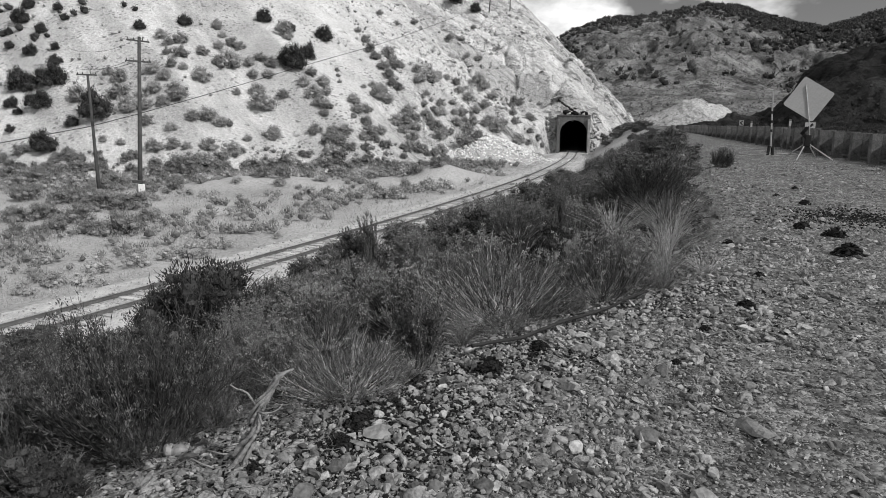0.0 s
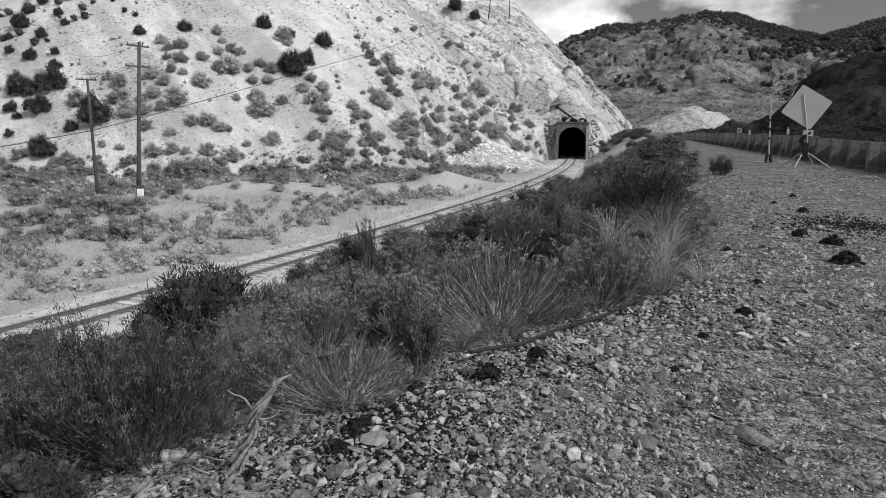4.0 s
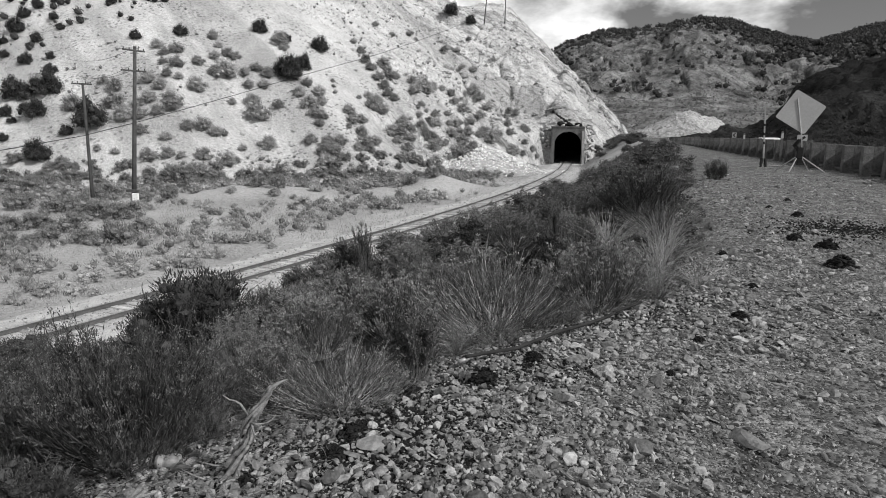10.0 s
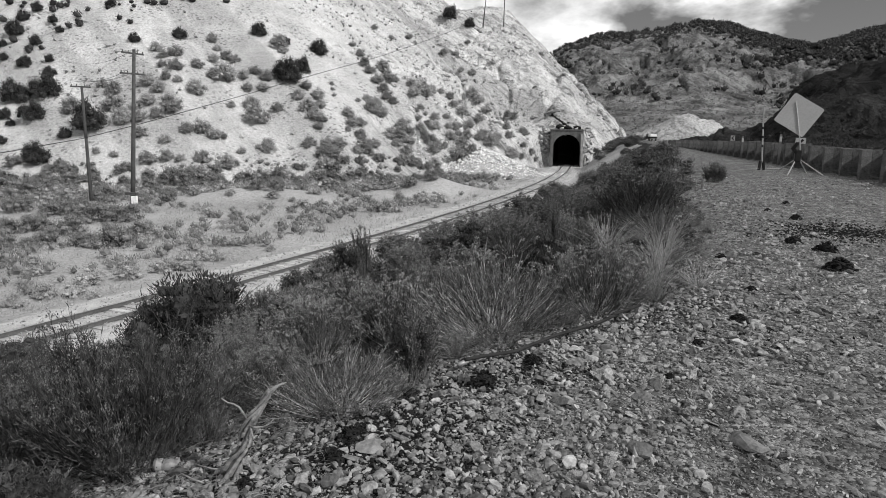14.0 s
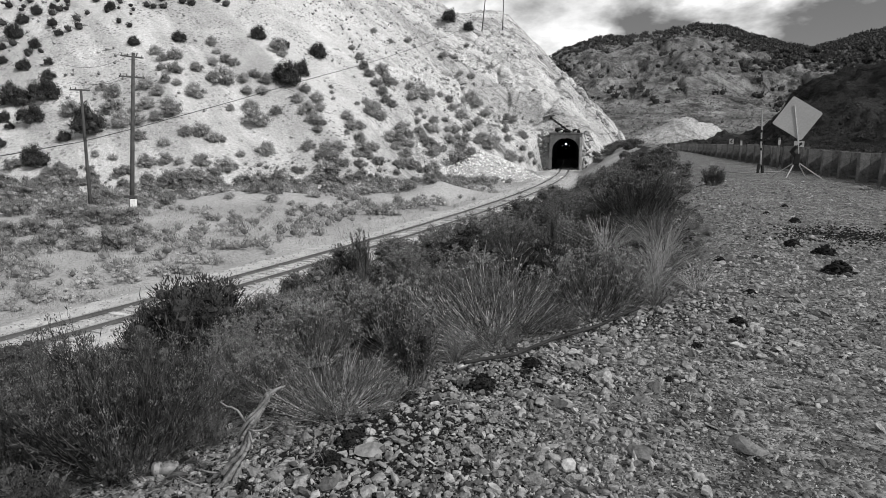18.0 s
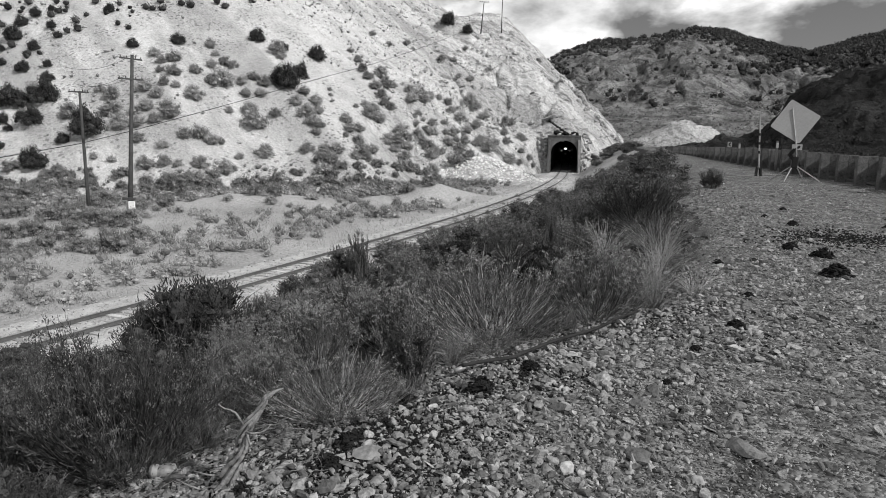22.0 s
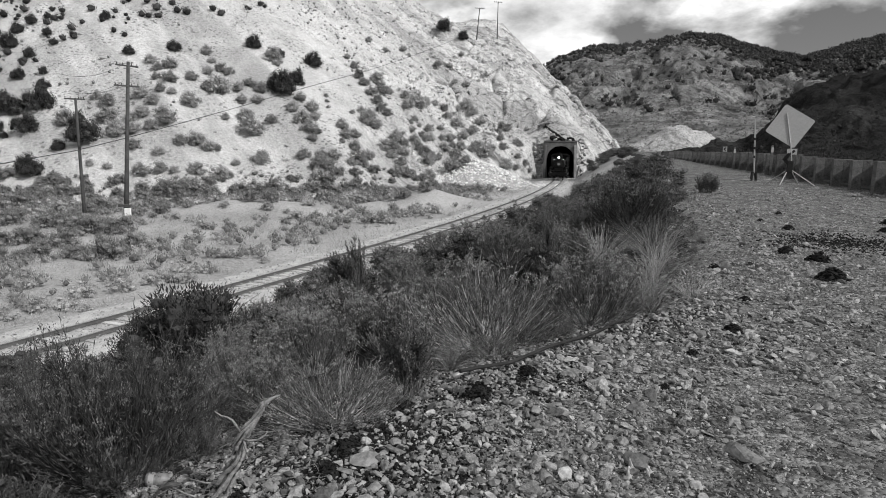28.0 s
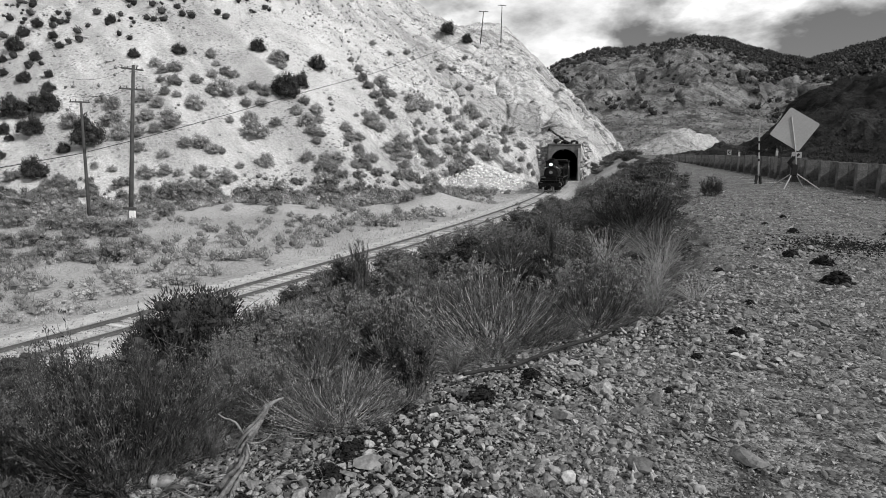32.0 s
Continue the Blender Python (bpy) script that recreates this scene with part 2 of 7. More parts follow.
def material(name, dark, light, size=1.0, rough=0.9, bump=0.3, grain=12.0, metal=0.0, space="Object", spots=0.0, island=False, emit=0.0, vary=0.0, plant=0.0):
    """A neutral surface: broad tone by noise of that size, fine grain, relief; spots: share of dark flecks."""
    m = bpy.data.materials.new(name)
    m.use_nodes = True
    n, l = m.node_tree.nodes, m.node_tree.links
    b = n["Principled BSDF"]
    b.inputs["Roughness"].default_value = rough
    b.inputs["Metallic"].default_value = metal
    b.inputs["Specular IOR Level"].default_value = 0.1 if rough >= 0.7 else 0.2 if light < 0.02 else 0.5
    tex = n.new("ShaderNodeTexCoord")
    src = tex.outputs[space]
    big = n.new("ShaderNodeTexNoise")
    big.inputs["Scale"].default_value, big.inputs["Detail"].default_value = 1.0 / size, 6
    fine = n.new("ShaderNodeTexNoise")
    fine.inputs["Scale"].default_value, fine.inputs["Detail"].default_value = grain / size, 5
    l.new(src, big.inputs["Vector"])
    l.new(src, fine.inputs["Vector"])
    add = n.new("ShaderNodeMath")
    add.operation = "MULTIPLY_ADD"
    add.inputs[1].default_value = 0.5
    l.new(big.outputs[0], add.inputs[0])
    half = n.new("ShaderNodeMath")
    half.operation = "MULTIPLY"
    half.inputs[1].default_value = 0.5
    l.new(fine.outputs[0], half.inputs[0])
    l.new(half.outputs[0], add.inputs[2])
    rng = n.new("ShaderNodeMapRange")
    rng.inputs[1].default_value, rng.inputs[2].default_value = 0.33, 0.67
    rng.inputs[3].default_value, rng.inputs[4].default_value = dark, light
    l.new(add.outputs[0], rng.inputs[0])
    out = rng.outputs[0]
    if spots:
        cell = n.new("ShaderNodeTexVoronoi")
        cell.inputs["Scale"].default_value = grain / size * 0.6
        l.new(src, cell.inputs["Vector"])
        lim = n.new("ShaderNodeMapRange")
        lim.inputs[1].default_value, lim.inputs[2].default_value = 0.12, 0.3
        lim.inputs[3].default_value, lim.inputs[4].default_value = 1 - spots, 1.0
        l.new(cell.outputs["Distance"], lim.inputs[0])
        mul = n.new("ShaderNodeMath")
        mul.operation = "MULTIPLY"
        l.new(out, mul.inputs[0])
        l.new(lim.outputs[0], mul.inputs[1])
        out = mul.outputs[0]
    kinds = [("Random Per Island", vary or 0.5)] if island else []
    if not island and vary:
        kinds.append(("Random", vary))
    if plant:
        kinds.append(("Random", plant))
    for which, amount in kinds:
        src_r = n.new("ShaderNodeObjectInfo").outputs["Random"] if which == "Random" else n.new("ShaderNodeNewGeometry").outputs["Random Per Island"]
        lim = n.new("ShaderNodeMapRange")
        lim.inputs[3].default_value, lim.inputs[4].default_value = 1 - amount, 1 + amount
        l.new(src_r, lim.inputs[0])
        mul = n.new("ShaderNodeMath")
        mul.operation = "MULTIPLY"
        l.new(out, mul.inputs[0])
        l.new(lim.outputs[0], mul.inputs[1])
        out = mul.outputs[0]
    col = n.new("ShaderNodeCombineColor")
    for i in range(3):
        l.new(out, col.inputs[i])
    l.new(col.outputs[0], b.inputs["Base Color"])
    if bump:
        bp = n.new("ShaderNodeBump")
        bp.inputs["Strength"].default_value = bump
        bp.inputs["Distance"].default_value = 0.25 * size / grain * 4
        l.new(add.outputs[0], bp.inputs["Height"])
        l.new(bp.outputs[0], b.inputs["Normal"])
    if emit:
        b.inputs["Emission Color"].default_value = (1, 1, 1, 1)
        b.inputs["Emission Strength"].default_value = emit
    return m


def hillside_material(name, pale, dull, crack, scree=False, fleck=1.1, grit=1.7, relief=0.5, beds=1.0):
    """Pale limestone: scree, bedding streaks that dip with the slope, dark cracks, dry-stain patches."""
    m = bpy.data.materials.new(name)
    m.use_nodes = True
    n, l = m.node_tree.nodes, m.node_tree.links
    b = n["Principled BSDF"]
    b.inputs["Roughness"].default_value = 0.95
    b.inputs["Specular IOR Level"].default_value = 0.1
    tex = n.new("ShaderNodeTexCoord")
    src = tex.outputs["Object"]

    def noise_at(scale, detail, vec=src, rough=0.55):
        t = n.new("ShaderNodeTexNoise")
        t.inputs["Scale"].default_value, t.inputs["Detail"].default_value, t.inputs["Roughness"].default_value = scale, detail, rough
        l.new(vec, t.inputs["Vector"])
        return t.outputs[0]

    def span(v, a, b_, c, d):
        r = n.new("ShaderNodeMapRange")
        for i, q in enumerate((a, b_, c, d)):
            r.inputs[i + 1].default_value = q
        l.new(v, r.inputs[0])
        return r.outputs[0]

    def times(p, q):
        k = n.new("ShaderNodeMath")
        k.operation = "MULTIPLY"
        l.new(p, k.inputs[0])
        l.new(q, k.inputs[1])
        return k.outputs[0]

    # coordinates along and across the beds, which dip with the nose of the hill
    axes = n.new("ShaderNodeCombineXYZ")
    for i, (d, k) in enumerate((((0.76, -0.33, -0.57), 0.13), ((0.65, 0.38, 0.66), 0.75), ((0.0, 0.86, -0.5), 0.75))):
        dot = n.new("ShaderNodeVectorMath")
        dot.operation = "DOT_PRODUCT"
        dot.inputs[1].default_value = Vector(d) * k * beds
        l.new(src, dot.inputs[0])
        l.new(dot.outputs["Value"], axes.inputs[i])
    base = span(noise_at(0.09, 6), 0.3, 0.7, dull, pale)
    if scree:
        # chutes of finer, duller scree running down the slope
        fall = n.new("ShaderNodeCombineXYZ")
        for i, (d, k) in enumerate((((0.73, 0.68, 0.0), 0.16), ((-0.5, 0.55, 0.67), 0.018))):
            dot = n.new("ShaderNodeVectorMath")
            dot.operation = "DOT_PRODUCT"
            dot.inputs[1].default_value = Vector(d) * k
            l.new(src, dot.inputs[0])
            l.new(dot.outputs["Value"], fall.inputs[i])
        base = times(base, span(noise_at(1.0, 3, fall.outputs[0]), 0.44, 0.54, 0.76, 1.05))
    gritty = times(span(noise_at(grit, 9, rough=0.82), 0.30, 0.70, 0.45, 1.4), span(noise_at(0.22, 5), 0.3, 0.7, 0.85, 1.12))
    streak = span(noise_at(0.8, 8, axes.outputs[0], 0.66), 0.34, 0.50, crack, 1.0)
    if scree:
        place = n.new("ShaderNodeSeparateXYZ")
        l.new(src, place.inputs[0])
        zone = span(place.outputs[0], -22, 8, 0.0, 1.0)
        mixed = n.new("ShaderNodeMix")
        mixed.inputs[2].default_value = 1.0
        l.new(zone, mixed.inputs[0])
        l.new(streak, mixed.inputs[3])
        streak = mixed.outputs[0]
    cell = n.new("ShaderNodeTexVoronoi")
    cell.inputs["Scale"].default_value = fleck
    l.new(src, cell.inputs["Vector"])
    patchy = span(noise_at(0.16, 3), 0.42, 0.62, 0.0, 0.55)
    dots = n.new("ShaderNodeMath")
    dots.operation = "LESS_THAN"
    l.new(cell.outputs["Distance"], dots.inputs[0])
    dots.inputs[1].default_value = 0.33
    take = times(dots.outputs[0], patchy)
    keep = n.new("ShaderNodeMath")
    keep.operation = "SUBTRACT"
    keep.inputs[0].default_value = 1.0
    l.new(take, keep.inputs[1])
    joints = n.new("ShaderNodeTexVoronoi")
    joints.feature = "DISTANCE_TO_EDGE"
    joints.inputs["Scale"].default_value = 0.55
    bent = n.new("ShaderNodeTexNoise")
    bent.inputs["Scale"].default_value, bent.inputs["Detail"].default_value = 0.5, 4
    l.new(src, bent.inputs["Vector"])
    moved = n.new("ShaderNodeMix")
    moved.data_type = "VECTOR"
    moved.inputs[0].default_value = 0.35
    l.new(axes.outputs[0], moved.inputs[4])
    l.new(bent.outputs["Color"], moved.inputs[5])
    l.new(moved.outputs[1], joints.inputs["Vector"])
    crackline = span(joints.outputs["Distance"], 0.0, 0.03, 0.5 + 0.5 * crack, 1.0)
    if scree:
        mixed2 = n.new("ShaderNodeMix")
        mixed2.inputs[2].default_value = 1.0
        l.new(zone, mixed2.inputs[0])
        l.new(crackline, mixed2.inputs[3])
        crackline = mixed2.outputs[0]
    streak = times(streak, crackline)
    out = times(times(times(base, gritty), streak), keep.outputs[0])
    col = n.new("ShaderNodeCombineColor")
    for i in range(3):
        l.new(out, col.inputs[i])
    l.new(col.outputs[0], b.inputs["Base Color"])
    bp = n.new("ShaderNodeBump")
    bp.inputs["Strength"].default_value, bp.inputs["Distance"].default_value = 0.6 if relief < 1 else 1.0, relief
    l.new(times(gritty, streak), bp.inputs["Height"])
    l.new(bp.outputs[0], b.inputs["Normal"])
    return m




def gravel_material(name, dark, light):
    """Packed grit: pebbles of two sizes, each of its own tone, over dark fines."""
    m = bpy.data.materials.new(name)
    m.use_nodes = True
    n, l = m.node_tree.nodes, m.node_tree.links
    b = n["Principled BSDF"]
    b.inputs["Roughness"].default_value = 0.95
    b.inputs["Specular IOR Level"].default_value = 0.1
    src = n.new("ShaderNodeTexCoord").outputs["Object"]

    def calc(kind, p, q):
        k = n.new("ShaderNodeMath")
        k.operation = kind
        for i, v in enumerate((p, q)):
            if isinstance(v, float):
                k.inputs[i].default_value = v
            else:
                l.new(v, k.inputs[i])
        return k.outputs[0]

    def pebbles(scale):
        c = n.new("ShaderNodeTexVoronoi")
        c.inputs["Scale"].default_value = scale
        l.new(src, c.inputs["Vector"])
        s = n.new("ShaderNodeSeparateColor")
        l.new(c.outputs["Color"], s.inputs[0])
        hump = calc("SUBTRACT", 0.75, c.outputs["Distance"])
        return s.outputs[0], s.outputs[1], hump

    tone1, pick1, hump1 = pebbles(70.0)
    tone2, pick2, hump2 = pebbles(30.0)
    chosen = calc("GREATER_THAN", pick2, 0.55)
    mix = n.new("ShaderNodeMix")
    l.new(chosen, mix.inputs[0])
    l.new(tone1, mix.inputs[2])
    l.new(tone2, mix.inputs[3])
    tall = n.new("ShaderNodeMix")
    l.new(chosen, tall.inputs[0])
    l.new(calc("MULTIPLY", hump1, 0.45), tall.inputs[2])
    l.new(hump2, tall.inputs[3])
    wide = n.new("ShaderNodeTexNoise")
    wide.inputs["Scale"].default_value, wide.inputs["Detail"].default_value = 1.4, 6
    l.new(src, wide.inputs["Vector"])
    r = n.new("ShaderNodeMapRange")
    r.inputs[3].default_value, r.inputs[4].default_value = dark, light
    l.new(mix.outputs[0], r.inputs[0])
    w = n.new("ShaderNodeMapRange")
    w.inputs[1].default_value, w.inputs[2].default_value, w.inputs[3].default_value, w.inputs[4].default_value = 0.3, 0.7, 0.7, 1.25
    l.new(wide.outputs[0], w.inputs[0])
    tone3, pick3, hump3 = pebbles(8.0)
    w3 = n.new("ShaderNodeMapRange")
    w3.inputs[3].default_value, w3.inputs[4].default_value = 0.6, 1.4
    l.new(tone3, w3.inputs[0])
    out = calc("MULTIPLY", calc("MULTIPLY", r.outputs[0], w.outputs[0]), w3.outputs[0])
    col = n.new("ShaderNodeCombineColor")
    for i in range(3):
        l.new(out, col.inputs[i])
    l.new(col.outputs[0], b.inputs["Base Color"])
    bp = n.new("ShaderNodeBump")
    bp.inputs["Strength"].default_value, bp.inputs["Distance"].default_value = 1.0, 0.02
    l.new(tall.outputs[0], bp.inputs["Height"])
    l.new(bp.outputs[0], b.inputs["Normal"])
    return m


# Gravel tones are set low so the colour carries the bench's cloud shadow.
M_GRAVEL = gravel_material("dimmed_bench_gravel", 0.024, 0.19)
# Near-black soil tone: the shade beneath the shrubs is put into this colour.
M_SHADEDBANK = material("shaded_bank_soil", 0.008, 0.028, 1.6, 0.95, 0.6, 12, spots=0.3)
M_FLAT = material("pale_dirt", 0.17, 0.38, 7.0, 0.95, 0.5, 40, spots=0.3)
M_BALLAST = material("ballast_bed", 0.24, 0.46, 0.6, 0.95, 0.8, 10, spots=0.4)
M_ROAD = material("asphalt", 0.045, 0.065, 1.2, 0.9, 0.3, 30)
M_HILL = hillside_material("limestone_slope", 0.60, 0.45, 0.28, True, 1.6, 3.4, 0.45)
M_FAR = hillside_material("dark_canyon_rock", 0.48, 0.14, 0.2, False, 0.28, 0.35, 3.0, 0.3)
# The slope's shadow is painted in: rock tones far below bare rock.
M_SHADEDSIDE = hillside_material("shaded_cut_rock", 0.065, 0.014, 0.25, False, 0.6, 0.8, 1.2, 0.6)
M_KNOLL = hillside_material("pale_knoll_rock", 0.50, 0.24, 0.45)
M_STONE = material("stone", 0.055, 0.27, 0.12, 0.85, 0.5, 6, island=True, vary=0.65)
M_LONESTONE = material("lone_stone", 0.08, 0.27, 1.2, 0.85, 0.5, 6, vary=0.55)
M_DARKSTONE = material("dark_clod", 0.006, 0.018, 0.12, 0.95, 0.6, 6, island=True, vary=0.4)
M_PALESTONE = material("pale_rubble", 0.44, 0.66, 0.3, 0.9, 0.5, 6, island=True, vary=0.25)
M_STEM = material("dry_stem", 0.15, 0.32, 0.3, 0.8, 0.2, 8, island=True, vary=0.5, plant=0.35)
M_TWIG = material("grey_twig", 0.06, 0.115, 0.3, 0.85, 0.2, 8, island=True, vary=0.5, plant=0.35)
M_LEAF = material("sage_leaf", 0.06, 0.12, 0.3, 0.85, 0.0, 8, island=True, vary=0.5, plant=0.35)
M_PALELEAF = material("pale_sage_leaf", 0.17, 0.30, 0.3, 0.85, 0.0, 8, island=True, vary=0.25, plant=0.35)
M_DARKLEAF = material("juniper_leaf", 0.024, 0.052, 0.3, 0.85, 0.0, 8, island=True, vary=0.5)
# Dark sage leaf, taken lower still to hold the shade inside the bushes.
M_DUSKLEAF = material("dark_shaded_shoot", 0.02, 0.05, 0.3, 0.85, 0.0, 8, island=True, vary=0.5, plant=0.3)
M_FLOWER = material("seed_head", 0.12, 0.24, 0.2, 0.9, 0.0, 8, island=True, vary=0.4, plant=0.35)
M_HILLLEAF = material("hill_shrub_leaf", 0.16, 0.27, 0.3, 0.85, 0.0, 8, island=True, vary=0.25, plant=0.35)
M_BALLASTSTONE = material("ballast_stone", 0.20, 0.40, 0.3, 0.9, 0.5, 6, island=True, vary=0.35)
M_PALEGRASS = material("pale_dry_grass", 0.20, 0.34, 0.3, 0.85, 0.0, 8, island=True, vary=0.3)
# Stem tone for shaded rabbitbrush: the shade is in the colour.
M_SHADESTEM = material("shaded_stem", 0.03, 0.08, 0.3, 0.85, 0.2, 8, island=True, vary=0.5)
M_DULLHEAD = material("dull_seed_head", 0.07, 0.15, 0.2, 0.9, 0.0, 8, island=True, vary=0.4, plant=0.35)
M_BELTLEAF = material("belt_sage_leaf", 0.10, 0.19, 0.3, 0.85, 0.0, 8, island=True, vary=0.4)
M_STRAW = material("straw_stem", 0.20, 0.42, 0.3, 0.8, 0.2, 8, island=True, vary=0.45, plant=0.15)
# Shoots of the same shaded rabbitbrush, darkened in place of bush shadow.
M_SHADESHOOT = material("shaded_grey_shoot", 0.024, 0.056, 0.3, 0.85, 0.0, 8, island=True, vary=0.5, plant=0.25)
M_GRASS = material("dry_grass", 0.08, 0.17, 0.3, 0.85, 0.0, 8, island=True, vary=0.4)
M_DEADWOOD = material("bleached_wood", 0.07, 0.30, 0.03, 0.85, 0.9, 7)
M_RAIL = material("rail_steel", 0.07, 0.13, 0.5, 0.7, 0.2, 9, metal=0.2)
M_RAILTOP = material("rail_head", 0.25, 0.4, 0.5, 0.3, 0.05, 9, metal=1.0)
M_TIE = material("sleeper_wood", 0.22, 0.42, 0.4, 0.9, 0.8, 10, vary=0.35)
M_POLE = material("pole_wood", 0.035, 0.085, 0.5, 0.9, 0.6, 10)
# Post wood darkened in colour to stand for shade; the sun still reaches it.
M_POST = material("shaded_post_wood", 0.03, 0.125, 0.25, 0.9, 0.8, 8, vary=0.3)
M_BEAM = material("galvanised_beam", 0.07, 0.13, 0.7, 0.5, 0.1, 10, metal=0.5)
M_PALECONCRETE = material("pale_concrete", 0.16, 0.36, 1.0, 0.9, 0.6, 10)
M_CONCRETE = material("portal_concrete", 0.035, 0.16, 1.2, 0.9, 0.6, 10)
M_SOOT = material("sooty_lining", 0.015, 0.04, 1.2, 0.95, 0.6, 10)
M_ALU = material("sign_back", 0.22, 0.30, 0.6, 0.6, 0.03, 10, metal=0.0)
M_STEEL = material("stand_steel", 0.22, 0.36, 0.3, 0.5, 0.05, 10, metal=0.4)
M_BLACK = material("black_rubber", 0.012, 0.025, 0.3, 0.7, 0.1, 10)
M_WHITE = material("white_paint", 0.62, 0.78, 0.5, 0.6, 0.05, 10)
M_LOCO = material("loco_black", 0.003, 0.007, 0.6, 0.75, 0.1, 10)
M_LOCOGREY = material("smokebox_graphite", 0.004, 0.010, 0.5, 0.75, 0.1, 10)
M_WORN = material("worn_steel", 0.12, 0.22, 0.3, 0.35, 0.1, 10, metal=0.7)
M_LAMP = material("headlight_lens", 0.8, 0.9, 0.3, 0.2, 0.0, 10, emit=22.0)
M_MARKER = material("marker_lens", 0.8, 0.9, 0.3, 0.2, 0.0, 10, emit=1.6)
M_DUSTYPLASTIC = material("dusty_plastic", 0.09, 0.19, 0.05, 0.55, 0.2, 6)
M_GLASS = material("dark_window", 0.02, 0.03, 0.5, 0.08, 0.0, 10)

# ---- mesh helpers ----


def mesh_of(name, verts, faces, mats, index=None, shade=False):
    """A mesh from numpy arrays: verts n x 3; faces m x k (all alike)."""
    me = bpy.data.meshes.new(name)
    verts, faces = np.asarray(verts, np.float32), np.asarray(faces, np.int32)
    m, k = faces.shape
    me.vertices.add(len(verts))
    me.vertices.foreach_set("co", verts.ravel())
    me.loops.add(m * k)
    me.loops.foreach_set("vertex_index", faces.ravel())
    me.polygons.add(m)
    me.polygons.foreach_set("loop_start", np.arange(0, m * k, k, dtype=np.int32))
    if index is not None:
        me.polygons.foreach_set("material_index", np.asarray(index, np.int32))
    for mt in mats if isinstance(mats, (list, tuple)) else [mats]:
        me.materials.append(mt)
    me.update(calc_edges=True)
    me.validate()
    me.polygons.foreach_set("use_smooth", np.full(len(me.polygons), bool(shade)))
    return me


def finish(bm, name, mat, shade=False):
    me = bpy.data.meshes.new(name)
    bmesh.ops.recalc_face_normals(bm, faces=bm.faces[:])
    bm.to_mesh(me)
    bm.free()
    me.materials.append(mat)
    if shade:
        me.polygons.foreach_set("use_smooth", np.ones(len(me.polygons), bool))
    return me


def part(name, bm, mat, parent, label="", shade=False):
    """One mesh object under a thing or a part; bm is a bmesh or a finished mesh."""
    me = finish(bm, name, mat, shade) if isinstance(bm, bmesh.types.BMesh) else bm
    ob = new(name, me)
    ob.parent = parent
    if label:
        tagged(ob, label)
    return ob


def thing(name, label, category, m=None, group="", kind=""):
    ob = new(name)
    ob.empty_display_size = 0.2
    tagged(ob, label, category, group, kind)
    if m is not None:
        ob.matrix_basis = m
    return ob


def box(bm, size, at, rot=(0, 0, 0), bevel=0.0, taper=1.0):
    g = bmesh.ops.create_cube(bm, size=1)["verts"]
    for v in g:
        k = taper if v.co.z > 0 else 1.0
        v.co = Vector((v.co.x * size[0] * k, v.co.y * size[1] * k, v.co.z * size[2]))
    if bevel:
        edges = list({e for v in g for e in v.link_edges})
        r = bmesh.ops.bevel(bm, geom=edges, offset=bevel, segments=2, affect="EDGES", profile=0.6)
        g = list({v for f in r["faces"] for v in f.verts} | {v for v in g if v.is_valid})
    mat = pose(*at, *rot)
    for v in g:
        v.co = mat @ v.co
    return g


def tube(bm, pts, r, sides=8, r_end=None, cap=True):
    """A round bar through the points; r may taper to r_end."""
    pts = [Vector(p) for p in pts]
    rings = []
    for i, p in enumerate(pts):
        a = pts[max(i - 1, 0)]
        b = pts[min(i + 1, len(pts) - 1)]
        d = (b - a).normalized()
        ref = Vector((0, 0, 1)) if abs(d.z) < 0.9 else Vector((1, 0, 0))
        u = d.cross(ref).normalized()
        v = d.cross(u)
        f = i / max(len(pts) - 1, 1)
        rad = r[i] if isinstance(r, (list, tuple)) else r + ((r_end if r_end is not None else r) - r) * f
        rings.append([bm.verts.new(p + rad * (math.cos(q) * u + math.sin(q) * v)) for q in [2 * math.pi * k / sides for k in range(sides)]])
    for a, b in zip(rings, rings[1:]):
        for k in range(sides):
            bm.faces.new((a[k], a[(k + 1) % sides], b[(k + 1) % sides], b[k]))
    if cap:
        bm.faces.new(rings[0][::-1])
        bm.faces.new(rings[-1])
    return rings


def lathe(bm, profile, axis="Z", at=(0, 0, 0), sides=20):
    """Turn (radius, along) pairs about an axis."""
    rings = []
    for r, h in profile:
        ring = []
        for k in range(sides):
            q = 2 * math.pi * k / sides
            a, b = r * math.cos(q), r * math.sin(q)
            c = {"Z": (a, b, h), "X": (h, a, b), "Y": (a, h, b)}[axis]
            ring.append(bm.verts.new(Vector(c) + Vector(at)))
        rings.append(ring)
    for a, b in zip(rings, rings[1:]):
        for k in range(sides):
            bm.faces.new((a[k], a[(k + 1) % sides], b[(k + 1) % sides], b[k]))
    bm.faces.new(rings[0][::-1])
    bm.faces.new(rings[-1])


def sheet(fn, az0, az1, n_az, r0, r1, n_r, power=1.0):
    """Grid points round the bench: angle by distance, with the height by fn."""
    az = np.radians(np.linspace(az0, az1, n_az))
    q = np.linspace(0, 1, n_r) ** power
    r = r0 * (r1 / r0) ** q
    A, R = np.meshgrid(az, r)
    x, y = R * np.sin(A), R * np.cos(A)
    z = fn(x, y)
    idx = np.arange(n_az * n_r).reshape(n_r, n_az)
    f = np.stack([idx[:-1, :-1], idx[:-1, 1:], idx[1:, 1:], idx[1:, :-1]], -1).reshape(-1, 4)
    return np.stack([x.ravel(), y.ravel(), z.ravel()], 1), f


ICO = None


